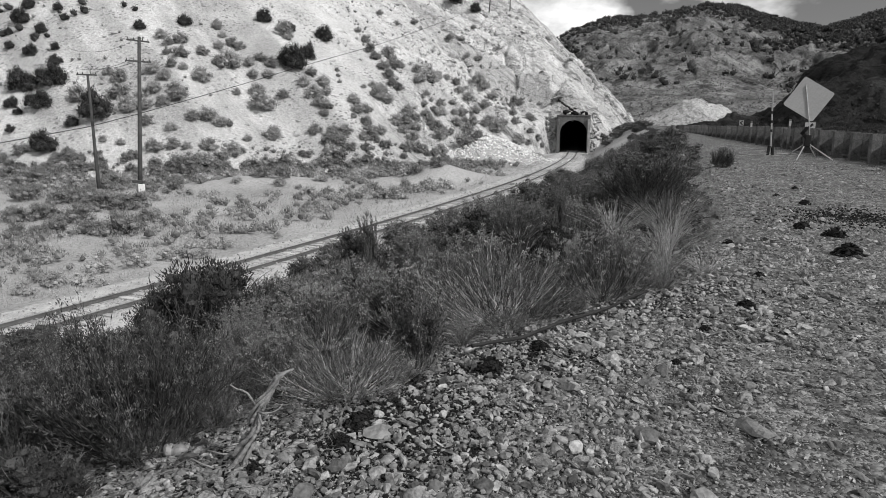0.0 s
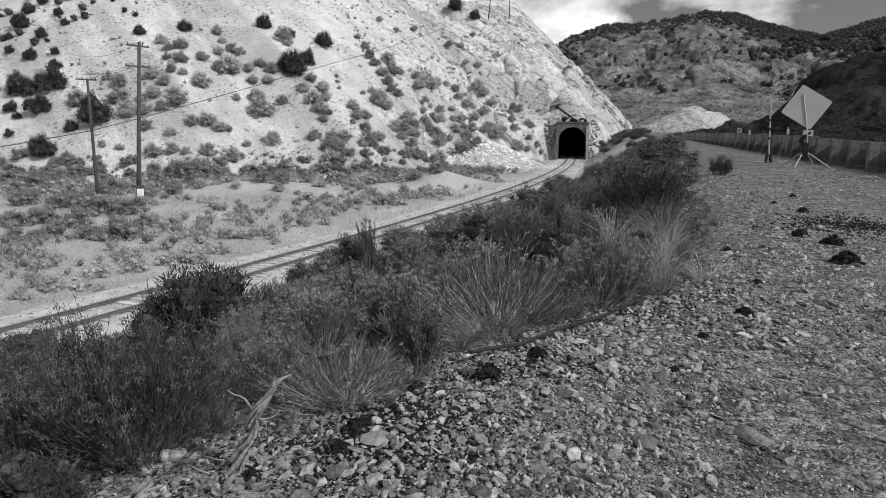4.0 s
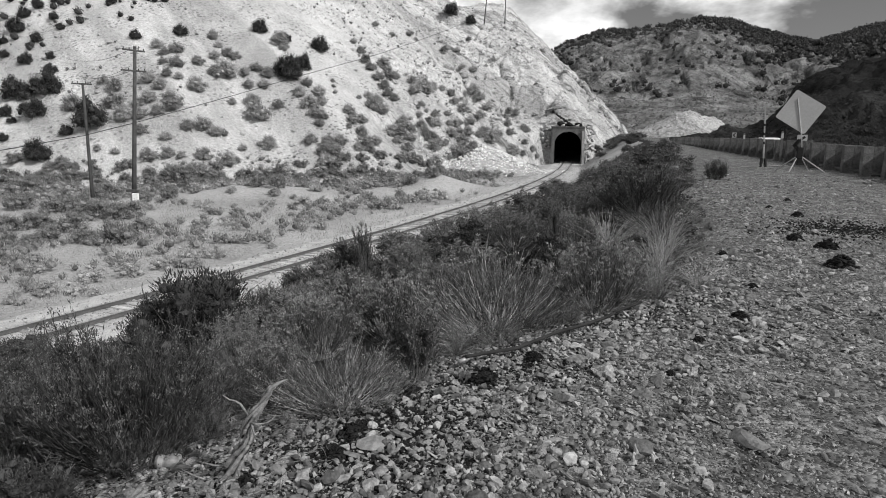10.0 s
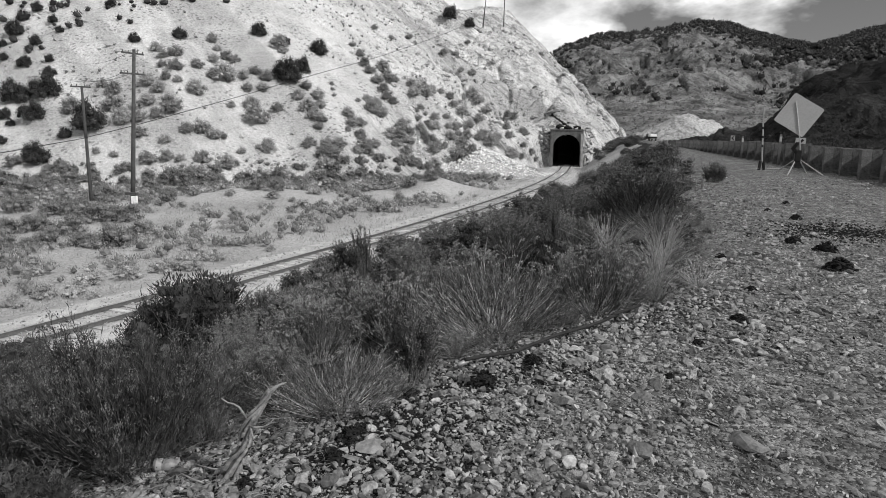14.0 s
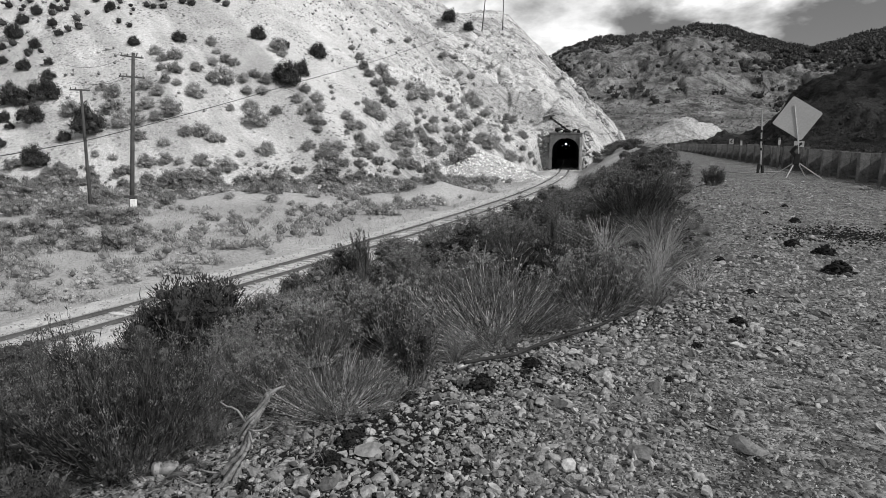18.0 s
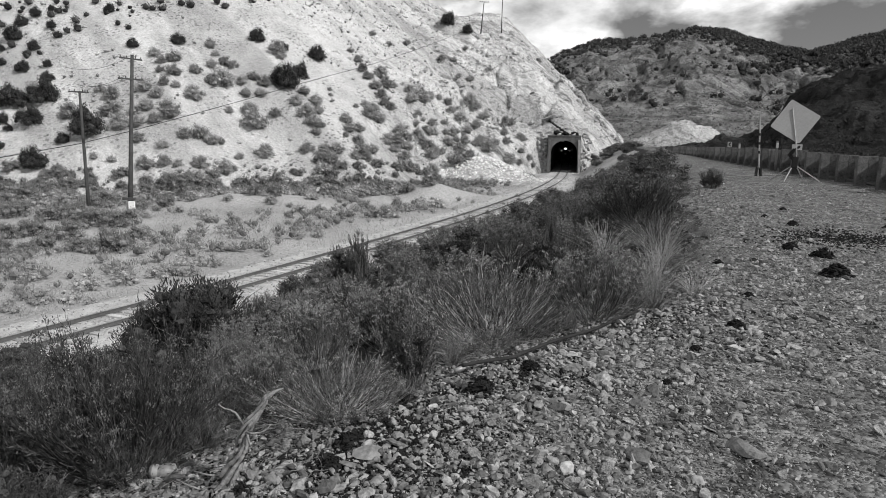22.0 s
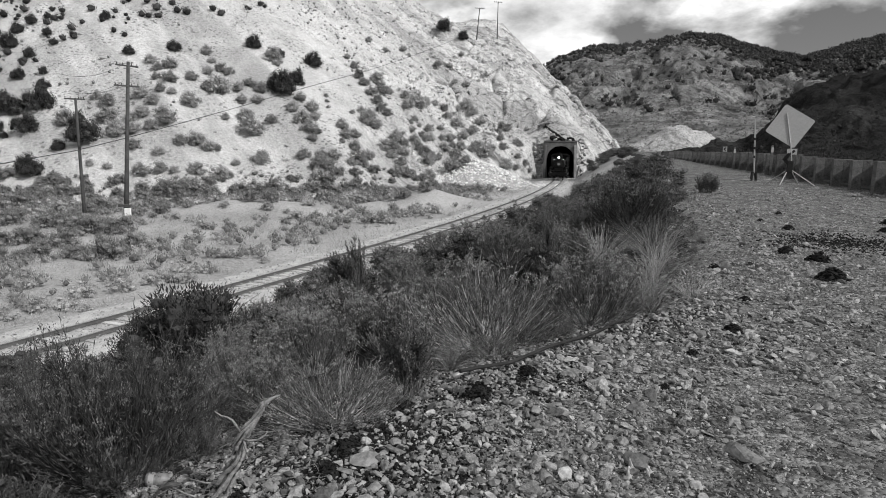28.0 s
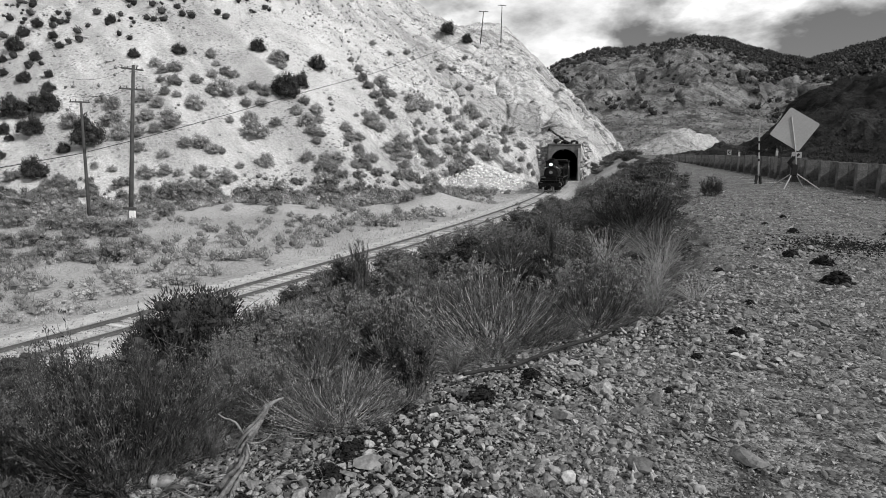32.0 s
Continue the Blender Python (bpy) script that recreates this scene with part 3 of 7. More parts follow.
def ico_base():
    global ICO
    if ICO is None:
        bm = bmesh.new()
        bmesh.ops.create_icosphere(bm, subdivisions=1, radius=1)
        a = (np.array([v.co[:] for v in bm.verts]), np.array([[v.index for v in f.verts] for f in bm.faces]))
        bm.free()
        bm = bmesh.new()
        bmesh.ops.create_icosphere(bm, subdivisions=2, radius=1)
        b = (np.array([v.co[:] for v in bm.verts]), np.array([[v.index for v in f.verts] for f in bm.faces]))
        bm.free()
        ICO = (a, b)
    return ICO


def random_turns(rs, n):
    q = rs.normal(size=(n, 4))
    q /= np.linalg.norm(q, axis=1, keepdims=True)
    w, x, y, z = q.T
    return np.stack([1 - 2 * (y * y + z * z), 2 * (x * y - z * w), 2 * (x * z + y * w), 2 * (x * y + z * w), 1 - 2 * (x * x + z * z), 2 * (y * z - x * w), 2 * (x * z - y * w), 2 * (y * z + x * w), 1 - 2 * (x * x + y * y)], 1).reshape(n, 3, 3)


def stones(rs, at, size, fine=False):
    """Angular stones, each of its own shape: verts and triangles."""
    v, f = ico_base()[1 if fine else 0]
    n = len(at)
    k = np.exp(rs.normal(0, 0.10, (n, len(v), 1)))
    sh = v[None] * k
    # knock off corners: flatten against a few random planes
    for _ in range(7):
        d = rs.normal(size=(n, 3))
        d /= np.linalg.norm(d, axis=1, keepdims=True)
        h = np.einsum("nvk,nk->nv", sh, d)
        lim = rs.uniform(0.35, 0.8, (n, 1))
        sh = sh - np.maximum(h - lim, 0)[..., None] * d[:, None]
    sh = sh * np.stack([rs.uniform(0.85, 1.25, n), rs.uniform(0.75, 1.05, n), rs.uniform(0.5, 0.9, n)], 1)[:, None]
    a = rs.uniform(0, 6.28, n)
    tilt = random_turns(rs, n) * 0.35 + np.eye(3)[None] * 0.8
    sh = np.einsum("nij,nvj->nvi", tilt, sh)
    c, s = np.cos(a), np.sin(a)
    sh = np.stack([sh[..., 0] * c[:, None] - sh[..., 1] * s[:, None], sh[..., 0] * s[:, None] + sh[..., 1] * c[:, None], sh[..., 2]], -1)
    sh = sh * np.asarray(size)[:, None, None] + np.asarray(at)[:, None]
    F = f[None] + (np.arange(n) * len(v))[:, None, None]
    return sh.reshape(-1, 3), F.reshape(-1, 3)


def lumps_of(rs, at, size, fine=True):
    """Uneven leafy lumps."""
    v, f = ico_base()[1 if fine else 0]
    n = len(at)
    k = np.exp(rs.normal(0, 0.15, (n, len(v), 1)))
    sh = v[None] * k * np.array([1.0, 1.0, 0.85]) * np.asarray(size)[:, None, None] + np.asarray(at)[:, None]
    F = f[None] + (np.arange(n) * len(v))[:, None, None]
    return sh.reshape(-1, 3), F.reshape(-1, 3)


def blades(paths, radius, sides=3):
    """Thin tapered stems: paths n x k x 3, radius n (at the root)."""
    n, k, _ = paths.shape
    d = np.gradient(paths, axis=1)
    d /= np.linalg.norm(d, axis=2, keepdims=True) + 1e-9
    ref = np.where(np.abs(d[..., 2:3]) < 0.9, np.array([0, 0, 1.0]), np.array([1.0, 0, 0]))
    u = np.cross(d, ref)
    u /= np.linalg.norm(u, axis=2, keepdims=True) + 1e-9
    w = np.cross(d, u)
    taper = np.linspace(1, 0.35, k)[None, :, None, None] * np.asarray(radius)[:, None, None, None]
    q = np.arange(sides) * 2 * np.pi / sides
    ring = u[:, :, None] * np.cos(q)[None, None, :, None] + w[:, :, None] * np.sin(q)[None, None, :, None]
    V = paths[:, :, None] + ring * taper
    idx = np.arange(n * k * sides).reshape(n, k, sides)
    f = np.stack([idx[:, :-1], np.roll(idx, -1, 2)[:, :-1], np.roll(idx, -1, 2)[:, 1:], idx[:, 1:]], -1)
    return V.reshape(-1, 3), f.reshape(-1, 4)


def leaves(rs, at, size, long=1.6, up=0.0):
    """Small folded leaves of two triangles each side by side (a quad bent at the middle)."""
    n = len(at)
    T = random_turns(rs, n)
    if up:
        T[:, :, 0] = T[:, :, 0] * (1 - up) + np.array([0, 0, 1.0]) * up
    base = np.array([(-0.5, 0, 0), (0, -0.5 / long, 0.1), (0.5, 0, 0), (0, 0.5 / long, 0.1)])
    V = np.einsum("nij,vj->nvi", T, base) * np.asarray(size)[:, None, None] + np.asarray(at)[:, None]
    F = np.arange(n * 4).reshape(n, 4)
    return V.reshape(-1, 3), F


def spears(rs, at, way, size, long=4.0):
    """Narrow pointed leaves along the given directions, each turned at random about its own length."""
    n = len(at)
    d = way / (np.linalg.norm(way, axis=1, keepdims=True) + 1e-9)
    u = np.cross(d, rs.normal(size=(n, 3)))
    u /= np.linalg.norm(u, axis=1, keepdims=True) + 1e-9
    size = np.broadcast_to(np.asarray(size, float), (n,))[:, None]
    side = u * size * 0.5 / long
    V = np.stack([at, at + d * size * 0.45 - side, at + d * size, at + d * size * 0.45 + side], 1)
    return V.reshape(-1, 3), np.arange(n * 4).reshape(n, 4)


def split_quads(v, f):
    """Quads as triangles."""
    return v, np.concatenate([f[:, [0, 1, 2]], f[:, [0, 2, 3]]])


def merge(*sets):
    """Join (verts, faces) pairs with equal face size."""
    V, F, o = [], [], 0
    for v, f in sets:
        V.append(v)
        F.append(f + o)
        o += len(v)
    return np.concatenate(V), np.concatenate(F)

# ---- the setting ----


def ground_sheet():
    az = np.radians(np.concatenate([np.linspace(-180, -46, 50)[:-1], np.linspace(-46, -38, 20)[:-1], np.linspace(-38, 38, 560)[:-1], np.linspace(38, 46, 20)[:-1], np.linspace(46, 180, 50)]))
    r = 0.05 * (0.8 / 0.05) ** np.linspace(0, 1, 4)[:-1]
    r = np.concatenate([r, 0.8 * (160 / 0.8) ** np.linspace(0, 1, 290)[:-1], 160 * (4200 / 160) ** np.linspace(0, 1, 24)])
    A, R = np.meshgrid(az, r)
    x, y = R * np.sin(A) + 0.31, R * np.cos(A) - 0.47
    z = ground_z(x, y)
    n_r, n_a = A.shape
    idx = np.arange(n_r * n_a).reshape(n_r, n_a)
    f = np.stack([idx[:-1, :-1], idx[:-1, 1:], idx[1:, 1:], idx[1:, :-1]], -1).reshape(-1, 4)
    v = np.stack([x.ravel(), y.ravel(), z.ravel()], 1)
    c = v[f].mean(1)
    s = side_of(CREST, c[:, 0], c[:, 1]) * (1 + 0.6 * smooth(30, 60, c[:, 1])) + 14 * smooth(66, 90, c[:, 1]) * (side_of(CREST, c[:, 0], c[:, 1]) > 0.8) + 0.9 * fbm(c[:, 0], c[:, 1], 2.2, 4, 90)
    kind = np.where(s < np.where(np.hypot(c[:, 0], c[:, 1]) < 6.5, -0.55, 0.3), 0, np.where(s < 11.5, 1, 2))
    off = np.abs(track_off(c[:, 0], c[:, 1])) + 0.4 * fbm(c[:, 0], c[:, 1], 1.5, 3, 91)
    kind = np.where((off < 2.6) & (c[:, 2] < 1.0), 3, kind)
    ob = new("ground", mesh_of("ground", v, f[:, ::-1], [M_GRAVEL, M_SHADEDBANK, M_FLAT, M_BALLAST], kind, True))
    tagged(ob, "gravel bench, brushy bank and pale dirt flat along a railway", "ground", kind="structure")


def land(name, fn, label, mat, az0, az1, n_az, r0, r1, n_r, hole=False):
    v, f = sheet(fn, az0, az1, n_az, r0, r1, n_r)
    zc = v[f][:, :, 2]
    keep = zc.max(1) > ground_z(v[f][:, :, 0].mean(1), v[f][:, :, 1].mean(1)) - 2.5
    if hole:
        c = v[f].mean(1)
        keep &= ~((np.abs(track_off(c[:, 0], c[:, 1])) < 2.75) & (zc.min(1) < 5.2) & (c[:, 1] < 135) & (c[:, 1] > 108))
        keep &= zc.min(1) > -5.5
    f = f[keep]
    used = np.unique(f)
    back = np.zeros(len(v), np.int64)
    back[used] = np.arange(len(used))
    ob = new(name, mesh_of(name, v[used], back[f][:, ::-1], mat, None, True))
    return tagged(ob, label, "hillside", kind="structure")


ground_sheet()
land("hillside", hill_z, "steep pale limestone hillside with scree and outcrops", M_HILL, -62, 26, 560, 56, 330, 350, True)
land("canyon_ridge", far_z, "dark rocky canyon ridge beyond the bend", M_FAR, -10, 62, 520, 152, 900, 230)
land("roadside_slope", side_z, "rocky slope with cliffs beside the highway, shadow put into its dark colour", M_SHADEDSIDE, 18, 80, 300, 62, 190, 150)
land("knoll", knoll_z, "small pale rocky knoll beside the road bend", M_KNOLL, 13, 30, 140, 160, 225, 90)


def strip(name, pts_l, pts_r, mat, label, category):
    v = np.array([p for pair in zip(pts_l, pts_r) for p in pair])
    n = len(pts_l)
    f = np.array([(2 * i, 2 * i + 1, 2 * i + 3, 2 * i + 2) for i in range(n - 1)])
    return tagged(new(name, mesh_of(name, v, f, mat)), label, category, kind="structure")


def fence_point(along, off, z=0.0):
    return (FENCE_A[0] + FENCE_U[0] * along + FENCE_U[1] * off, FENCE_A[1] + FENCE_U[1] * along - FENCE_U[0] * off, z)


ROAD = [fence_point(a, 6.7) for a in (-300, -150, -60, -20, 10, 35)] + [(31.0, 62, 0), (34.5, 76, 0), (40.0, 97, 0), (45.6, 120, 0), (49.6, 143, 0), (51.5, 165, 0), (50.5, 185, 0), (44, 215, 0), (30, 250, 0)]


def road_point(s, off=0.0, z=3.65):
    """A point of the highway, s metres from its start, off metres to its right."""
    p = np.array(ROAD)[:, :2]
    run = np.concatenate([[0], np.cumsum(np.hypot(*np.diff(p, axis=0).T))])
    a, b = [np.array([np.interp(q, run, p[:, k]) for k in (0, 1)]) for q in (s - 2.5, s + 2.5)]
    d = (b - a) / np.hypot(*(b - a))
    m = (a + b) / 2
    return (float(m[0] + d[1] * off), float(m[1] - d[0] * off), z), math.degrees(math.atan2(d[1], d[0]))


runs = np.linspace(6, 525, 130)
strip("highway", [road_point(a, -3.8)[0] for a in runs], [road_point(a, 3.8)[0] for a in runs], M_ROAD, "two-lane asphalt highway behind the guardrail", "road")
for off in (-3.5, 0.0, 3.5):
    strip("road_line", [road_point(a, off - 0.06, 3.656)[0] for a in runs], [road_point(a, off + 0.06, 3.656)[0] for a in runs], M_WHITE, "painted line on the highway", "road marking")


# ---- tunnel ----
def tunnel():
    slope = track_slope(PORTAL_Y)
    turn = math.degrees(math.atan(slope))
    t = thing("tunnel_portal", "weathered concrete tunnel portal with an arched mouth", "tunnel", pose(float(track_x(np.array(PORTAL_Y))), PORTAL_Y, 0, 0, 0, -turn))
    half, spring, rise = 2.38, 3.35, 2.25

    def arch(extra=0.0, n=18):
        pts = [(-half - extra, -0.35), (-half - extra, spring)]
        pts += [(-(half + extra) * math.cos(math.pi * k / n), spring + (rise + extra) * math.sin(math.pi * k / n)) for k in range(1, n)]
        return pts + [(half + extra, spring), (half + extra, -0.35)]

    bm = bmesh.new()
    a = arch()
    W, H = 2.95, 6.35
    outer = []
    for x, z in a:
        if z <= spring:
            outer.append((math.copysign(W, x), z))
        else:
            q = math.atan2(z - spring, x)
            c, s = math.cos(q), math.sin(q)
            k = min(W / abs(c) if abs(c) > 1e-6 else 1e9, (H - spring) / max(s, 1e-6))
            outer.append((c * k, spring + s * k))
    # square the two top corners
    grid = []
    for depth in (0.0, 0.9):
        grid.append(([bm.verts.new((x, depth, z)) for x, z in a], [bm.verts.new((x, depth, z)) for x, z in outer]))
    n = len(a)
    for i in range(n - 1):
        for (p, q) in grid:
            bm.faces.new((p[i], p[i + 1], q[i + 1], q[i]))
        bm.faces.new((grid[0][0][i], grid[0][0][i + 1], grid[1][0][i + 1], grid[1][0][i]))
        bm.faces.new((grid[0][1][i], grid[0][1][i + 1], grid[1][1][i + 1], grid[1][1][i]))
    part("headwall", bm, M_CONCRETE, t, "stained concrete headwall")
    for sx in (-1, 1):
        bm = bmesh.new()
        box(bm, (0.42, 0.5, 6.1), (sx * 2.72, -0.1, 2.7), (0, sx * -1.2, 0), 0.04)
        part("post", bm, M_PALECONCRETE if sx > 0 else M_CONCRETE, t, "squared upright beside the arch")
        bm = bmesh.new()
        box(bm, (0.5, 0.85, 1.3), (sx * 2.68, 0.45, 5.72), (0, 0, 0), 0.04)
        part("corner_block", bm, M_CONCRETE, t)
    bm = bmesh.new()
    box(bm, (6.0, 0.95, 0.22), (0, 0.35, 6.42), (0, 0.8, 0), 0.04)
    part("cap_beam", bm, M_CONCRETE, t, "pale cap along the top")
    bm = bmesh.new()
    bmesh.ops.create_grid(bm, x_segments=18, y_segments=12, size=1)
    for v in bm.verts:
        x, y = v.co.x * 4.2, 0.7 + (v.co.y + 1) * 4.0
        v.co = Vector((x, y, 6.55 + 0.35 * y + 0.55 * noise.noise(Vector((x * 0.7, y * 0.7, 3))) - 0.05 * x * x * (1 if y < 2 else 0.4)))
    part("backfill", bm, M_HILL, t, "pale rock filled in over the portal")
    for k in range(16):
        q = random.Random(k)
        bm = bmesh.new()
        v, f = stones(np.random.RandomState(k), np.array([[q.uniform(-2.0, 2.4), q.uniform(0.2, 1.5), 6.75]]), np.array([q.uniform(0.25, 0.6)]), True)
        bm.free()
        part("loose_rock", mesh_of("loose_rock", v, f, M_DARKSTONE if k % 4 else M_PALESTONE), None, t, "dark broken rock on top of the portal")
    # Added black rocks draw the shadow of the slanting crack above the portal.
    for k in range(44):
        q = random.Random(60 + k)
        low = k % 2 == 0
        z = 6.85 + 0.25 * q.random() if low else 7.0 + 2.3 * (k // 2) / 21
        x = q.uniform(-1.9, 1.9) if low else 0.2 - 3.2 * (k // 2) / 21 + q.uniform(-0.1, 0.1)
        v, f = stones(np.random.RandomState(60 + k), np.array([[x, 0.25 + 0.6 * (z - 6.6), z]]), np.array([q.uniform(0.3, 0.5)]), True)
        part("loose_rock", mesh_of("loose_rock", v, f, M_DARKSTONE), None, t, "near-black rock over the portal, standing in for a shadowed crack")
    for k in range(46):
        q = random.Random(90 + k)
        sx = -1 if k % 2 else 1
        z = 0.1 + 6.6 * (k // 2) / 22
        v, f = stones(np.random.RandomState(90 + k), np.array([[sx * q.uniform(3.25, 4.6), q.uniform(0.6, 1.5), z]]), np.array([q.uniform(0.3, 0.75)]), True)
        part("loose_rock", mesh_of("loose_rock", v, f, M_HILL), None, t, "pale rock butting against the portal")
    bm = bmesh.new()
    prof = arch(0.03)
    away = t.matrix_basis.inverted()
    rings = []
    for y in np.linspace(PORTAL_Y + 0.85, 250, 46):
        q = math.atan(float(track_slope(y)))
        c = Vector((float(track_x(y)), float(y), 0))
        rings.append([bm.verts.new(away @ (c + Vector((x * math.cos(q), -x * math.sin(q), z)))) for x, z in prof])
    for p, q in zip(rings, rings[1:]):
        for i in range(n):
            bm.faces.new((p[i], p[(i + 1) % n], q[(i + 1) % n], q[i]))
    bm.faces.new(rings[-1])
    part("lining", bm, M_SOOT, t, "soot-black tunnel lining")


tunnel()


# ---- railway ----
def frames_along(y0, y1, step):
    """Points along the track's middle at equal steps: x, y, heading (radians, from +Y to +X)."""
    ys = np.linspace(y0, y1, int((y1 - y0) * 40))
    xs = track_x(ys)
    s = np.concatenate([[0], np.cumsum(np.hypot(np.diff(xs), np.diff(ys)))])
    at = np.arange(0, s[-1], step)
    yy = np.interp(at, s, ys)
    return track_x(yy), yy, np.arctan(track_slope(yy))


def railway():
    t = thing("railway_track", "single railway track of worn rails on weathered sleepers", "railway track", kind="structure")
    prof = [(-0.065, -0.15), (0.065, -0.15), (0.065, -0.135), (0.012, -0.12), (0.012, -0.045), (0.036, -0.035), (0.036, -0.004), (0.028, 0.0), (-0.028, 0.0), (-0.036, -0.004), (-0.036, -0.035), (-0.012, -0.045), (-0.012, -0.12), (-0.065, -0.135)]
    X, Y, Q = frames_along(-30, 190, 1.5)
    for side in (-0.75, 0.75):
        V = []
        for x, y, q in zip(X, Y, Q):
            c, s = math.cos(q), math.sin(q)
            V += [(x + (side + a) * c, y - (side + a) * s, b) for a, b in prof]
        k = len(prof)
        F = [(i * k + j, i * k + (j + 1) % k, (i + 1) * k + (j + 1) % k, (i + 1) * k + j) for i in range(len(X) - 1) for j in range(k)]
        idx = [1 if 6 <= f[0] % k <= 8 else 0 for f in F]
        part("rail", mesh_of("rail", np.array(V), np.array(F), [M_RAIL, M_RAILTOP], idx), None, t, "rusty rail with a polished head")
    bm = bmesh.new()
    box(bm, (2.6, 0.23, 0.17), (0, 0, -0.235), bevel=0.015)
    tie = finish(bm, "sleeper", M_TIE)
    rs = np.random.RandomState(5)
    for x, y, q in zip(*frames_along(10, 124, 0.56)):
        ob = part("sleeper", tie, None, t)
        ob.matrix_basis = pose(x + rs.normal(0, 0.03), y, rs.normal(0, 0.012), 0, rs.normal(0, 0.6), -math.degrees(q) + rs.normal(0, 1.2))


railway()


# ---- poles and wires ----
def ground_at(x, y):
    return float(ground_z(np.array([float(x)]), np.array([float(y)]))[0])


def hill_at(x, y):
    return max(float(hill_z(np.array([float(x)]), np.array([float(y)]))[0]), ground_at(x, y))


def utility_pole(x, y, top, label, arms, r=0.19, box_at=None, z0=None):
    z = (ground_at(x, y) if z0 is None else z0) - 0.3
    t = thing("utility_pole", label, "utility pole", pose(x, y, z), group="utility poles")
    d = Vector(top) - Vector((x, y, z))
    bm = bmesh.new()
    tube(bm, [d * k for k in (0, 0.3, 0.65, 1)], r, 10, r * 0.62)
    part("pole", bm, M_POLE, t, shade=True)
    for drop, length, turn in arms:
        p = d * (1 - drop / d.length)
        bm = bmesh.new()
        box(bm, (length, 0.10, 0.13), (p.x, p.y - r * 0.8, p.z), (0, 0, turn), 0.01)
        arm = part("crossarm", bm, M_POLE, t)
        c, s = math.cos(radians(turn)), math.sin(radians(turn))
        for k in (-0.45, -0.2, 0.2, 0.45):
            bm = bmesh.new()
            lathe(bm, [(0.02, 0), (0.045, 0.05), (0.03, 0.08), (0.045, 0.12), (0.01, 0.17)], "Z", (p.x + c * length * k, p.y - r * 0.8 + s * length * k, p.z + 0.06), 8)
            part("insulator", bm, M_BLACK, arm)
    if box_at:
        h, w, tall = box_at
        p = d * (h / d.length)
        bm = bmesh.new()
        box(bm, (1.0, 0.35, 0.22), (p.x + 0.1, p.y - 0.3, p.z + tall / 2 + 0.2), (0, 4, 0), 0.02)
        part("bracket_shelf", bm, M_POLE, t)
        bm = bmesh.new()
        box(bm, (w, 0.3, tall), (p.x + 0.32, p.y - 0.36, p.z), (0, 3, 0), 0.02)
        part("equipment_box", bm, M_WHITE, t, "white painted box")
    return t


utility_pole(-27.15, 55.0, (-25.8, 55.0, 13.1), "tall dark wooden pole with crossarms and a white box", ((0.35, 2.2, 66), (2.0, 2.3, 60)), 0.21, (0.9, 0.48, 1.4))
utility_pole(-32.4, 58.1, (-32.15, 58.0, 10.35), "leaning dark wooden pole with one short crossarm", ((0.1, 1.7, 50),), 0.17)

P1 = utility_pole(10.1, 167.7, (10.9, 167.7, 39.7), "weathered pole with a crossarm on the rocky ridge", ((0.15, 2.4, 10),), 0.16, z0=hill_at(10.1, 167.7))
utility_pole(17.4, 190.0, (17.6, 190.0, hill_at(17.4, 190.0) + 10.5), "far pole with a crossarm on the rocky ridge", ((0.15, 2.4, 10),), 0.16, z0=hill_at(17.4, 190.0))
utility_pole(17.3, 162.6, (17.5, 162.6, 27.9), "short bare pole on the rocky slope", (), 0.13, z0=hill_at(17.3, 162.6))


def wire(name, pts, sag, r, label):
    """A slack cable from point to point."""
    out = []
    for a, b in zip(pts, pts[1:]):
        a, b = Vector(a), Vector(b)
        for k in range(14):
            q = k / 14
            p = a.lerp(b, q)
            p.z -= sag * 4 * q * (1 - q)
            out.append(p)
    out.append(Vector(pts[-1]))
    bm = bmesh.new()
    tube(bm, out, r, 5)
    me = finish(bm, name, M_BLACK)
    return tagged(new(name, me), label, "cable")


wire("cable", [(-34.8, 46.6, 4.39), (-33.9, 49.0, 4.76), (-31.4, 55.7, 5.73), (-29.5, 60.9, 6.81), (-26.8, 67.7, 8.41), (-23.9, 75.5, 10.23), (-18.8, 88.9, 13.51), (-11.5, 108.2, 18.00), (-5.4, 124.3, 22.17), (0.9, 140.9, 26.79), (6.1, 154.7, 30.79), (10.9, 167.4, 37.0)], 0.0, 0.035, "long dark cable climbing from the flat to the ridge")
for dz, dx in ((-0.1, -0.5), (-1.4, -0.5), (-1.35, 0.4)):
    wire("wire", [(-25.75 + dx, 54.7, 12.85 + dz), (-32.6 + dx, 57.6, 12.5 + dz * 1.2), (-60, 60, 14)][:2], 0.5, 0.012, "thin wire slung from the wooden pole")

# ---- guardrail ----


def fence_drop(along):
    """The guardrail falls gently towards the bend."""
    return 0.0135 * max(along - 13.6, 0)


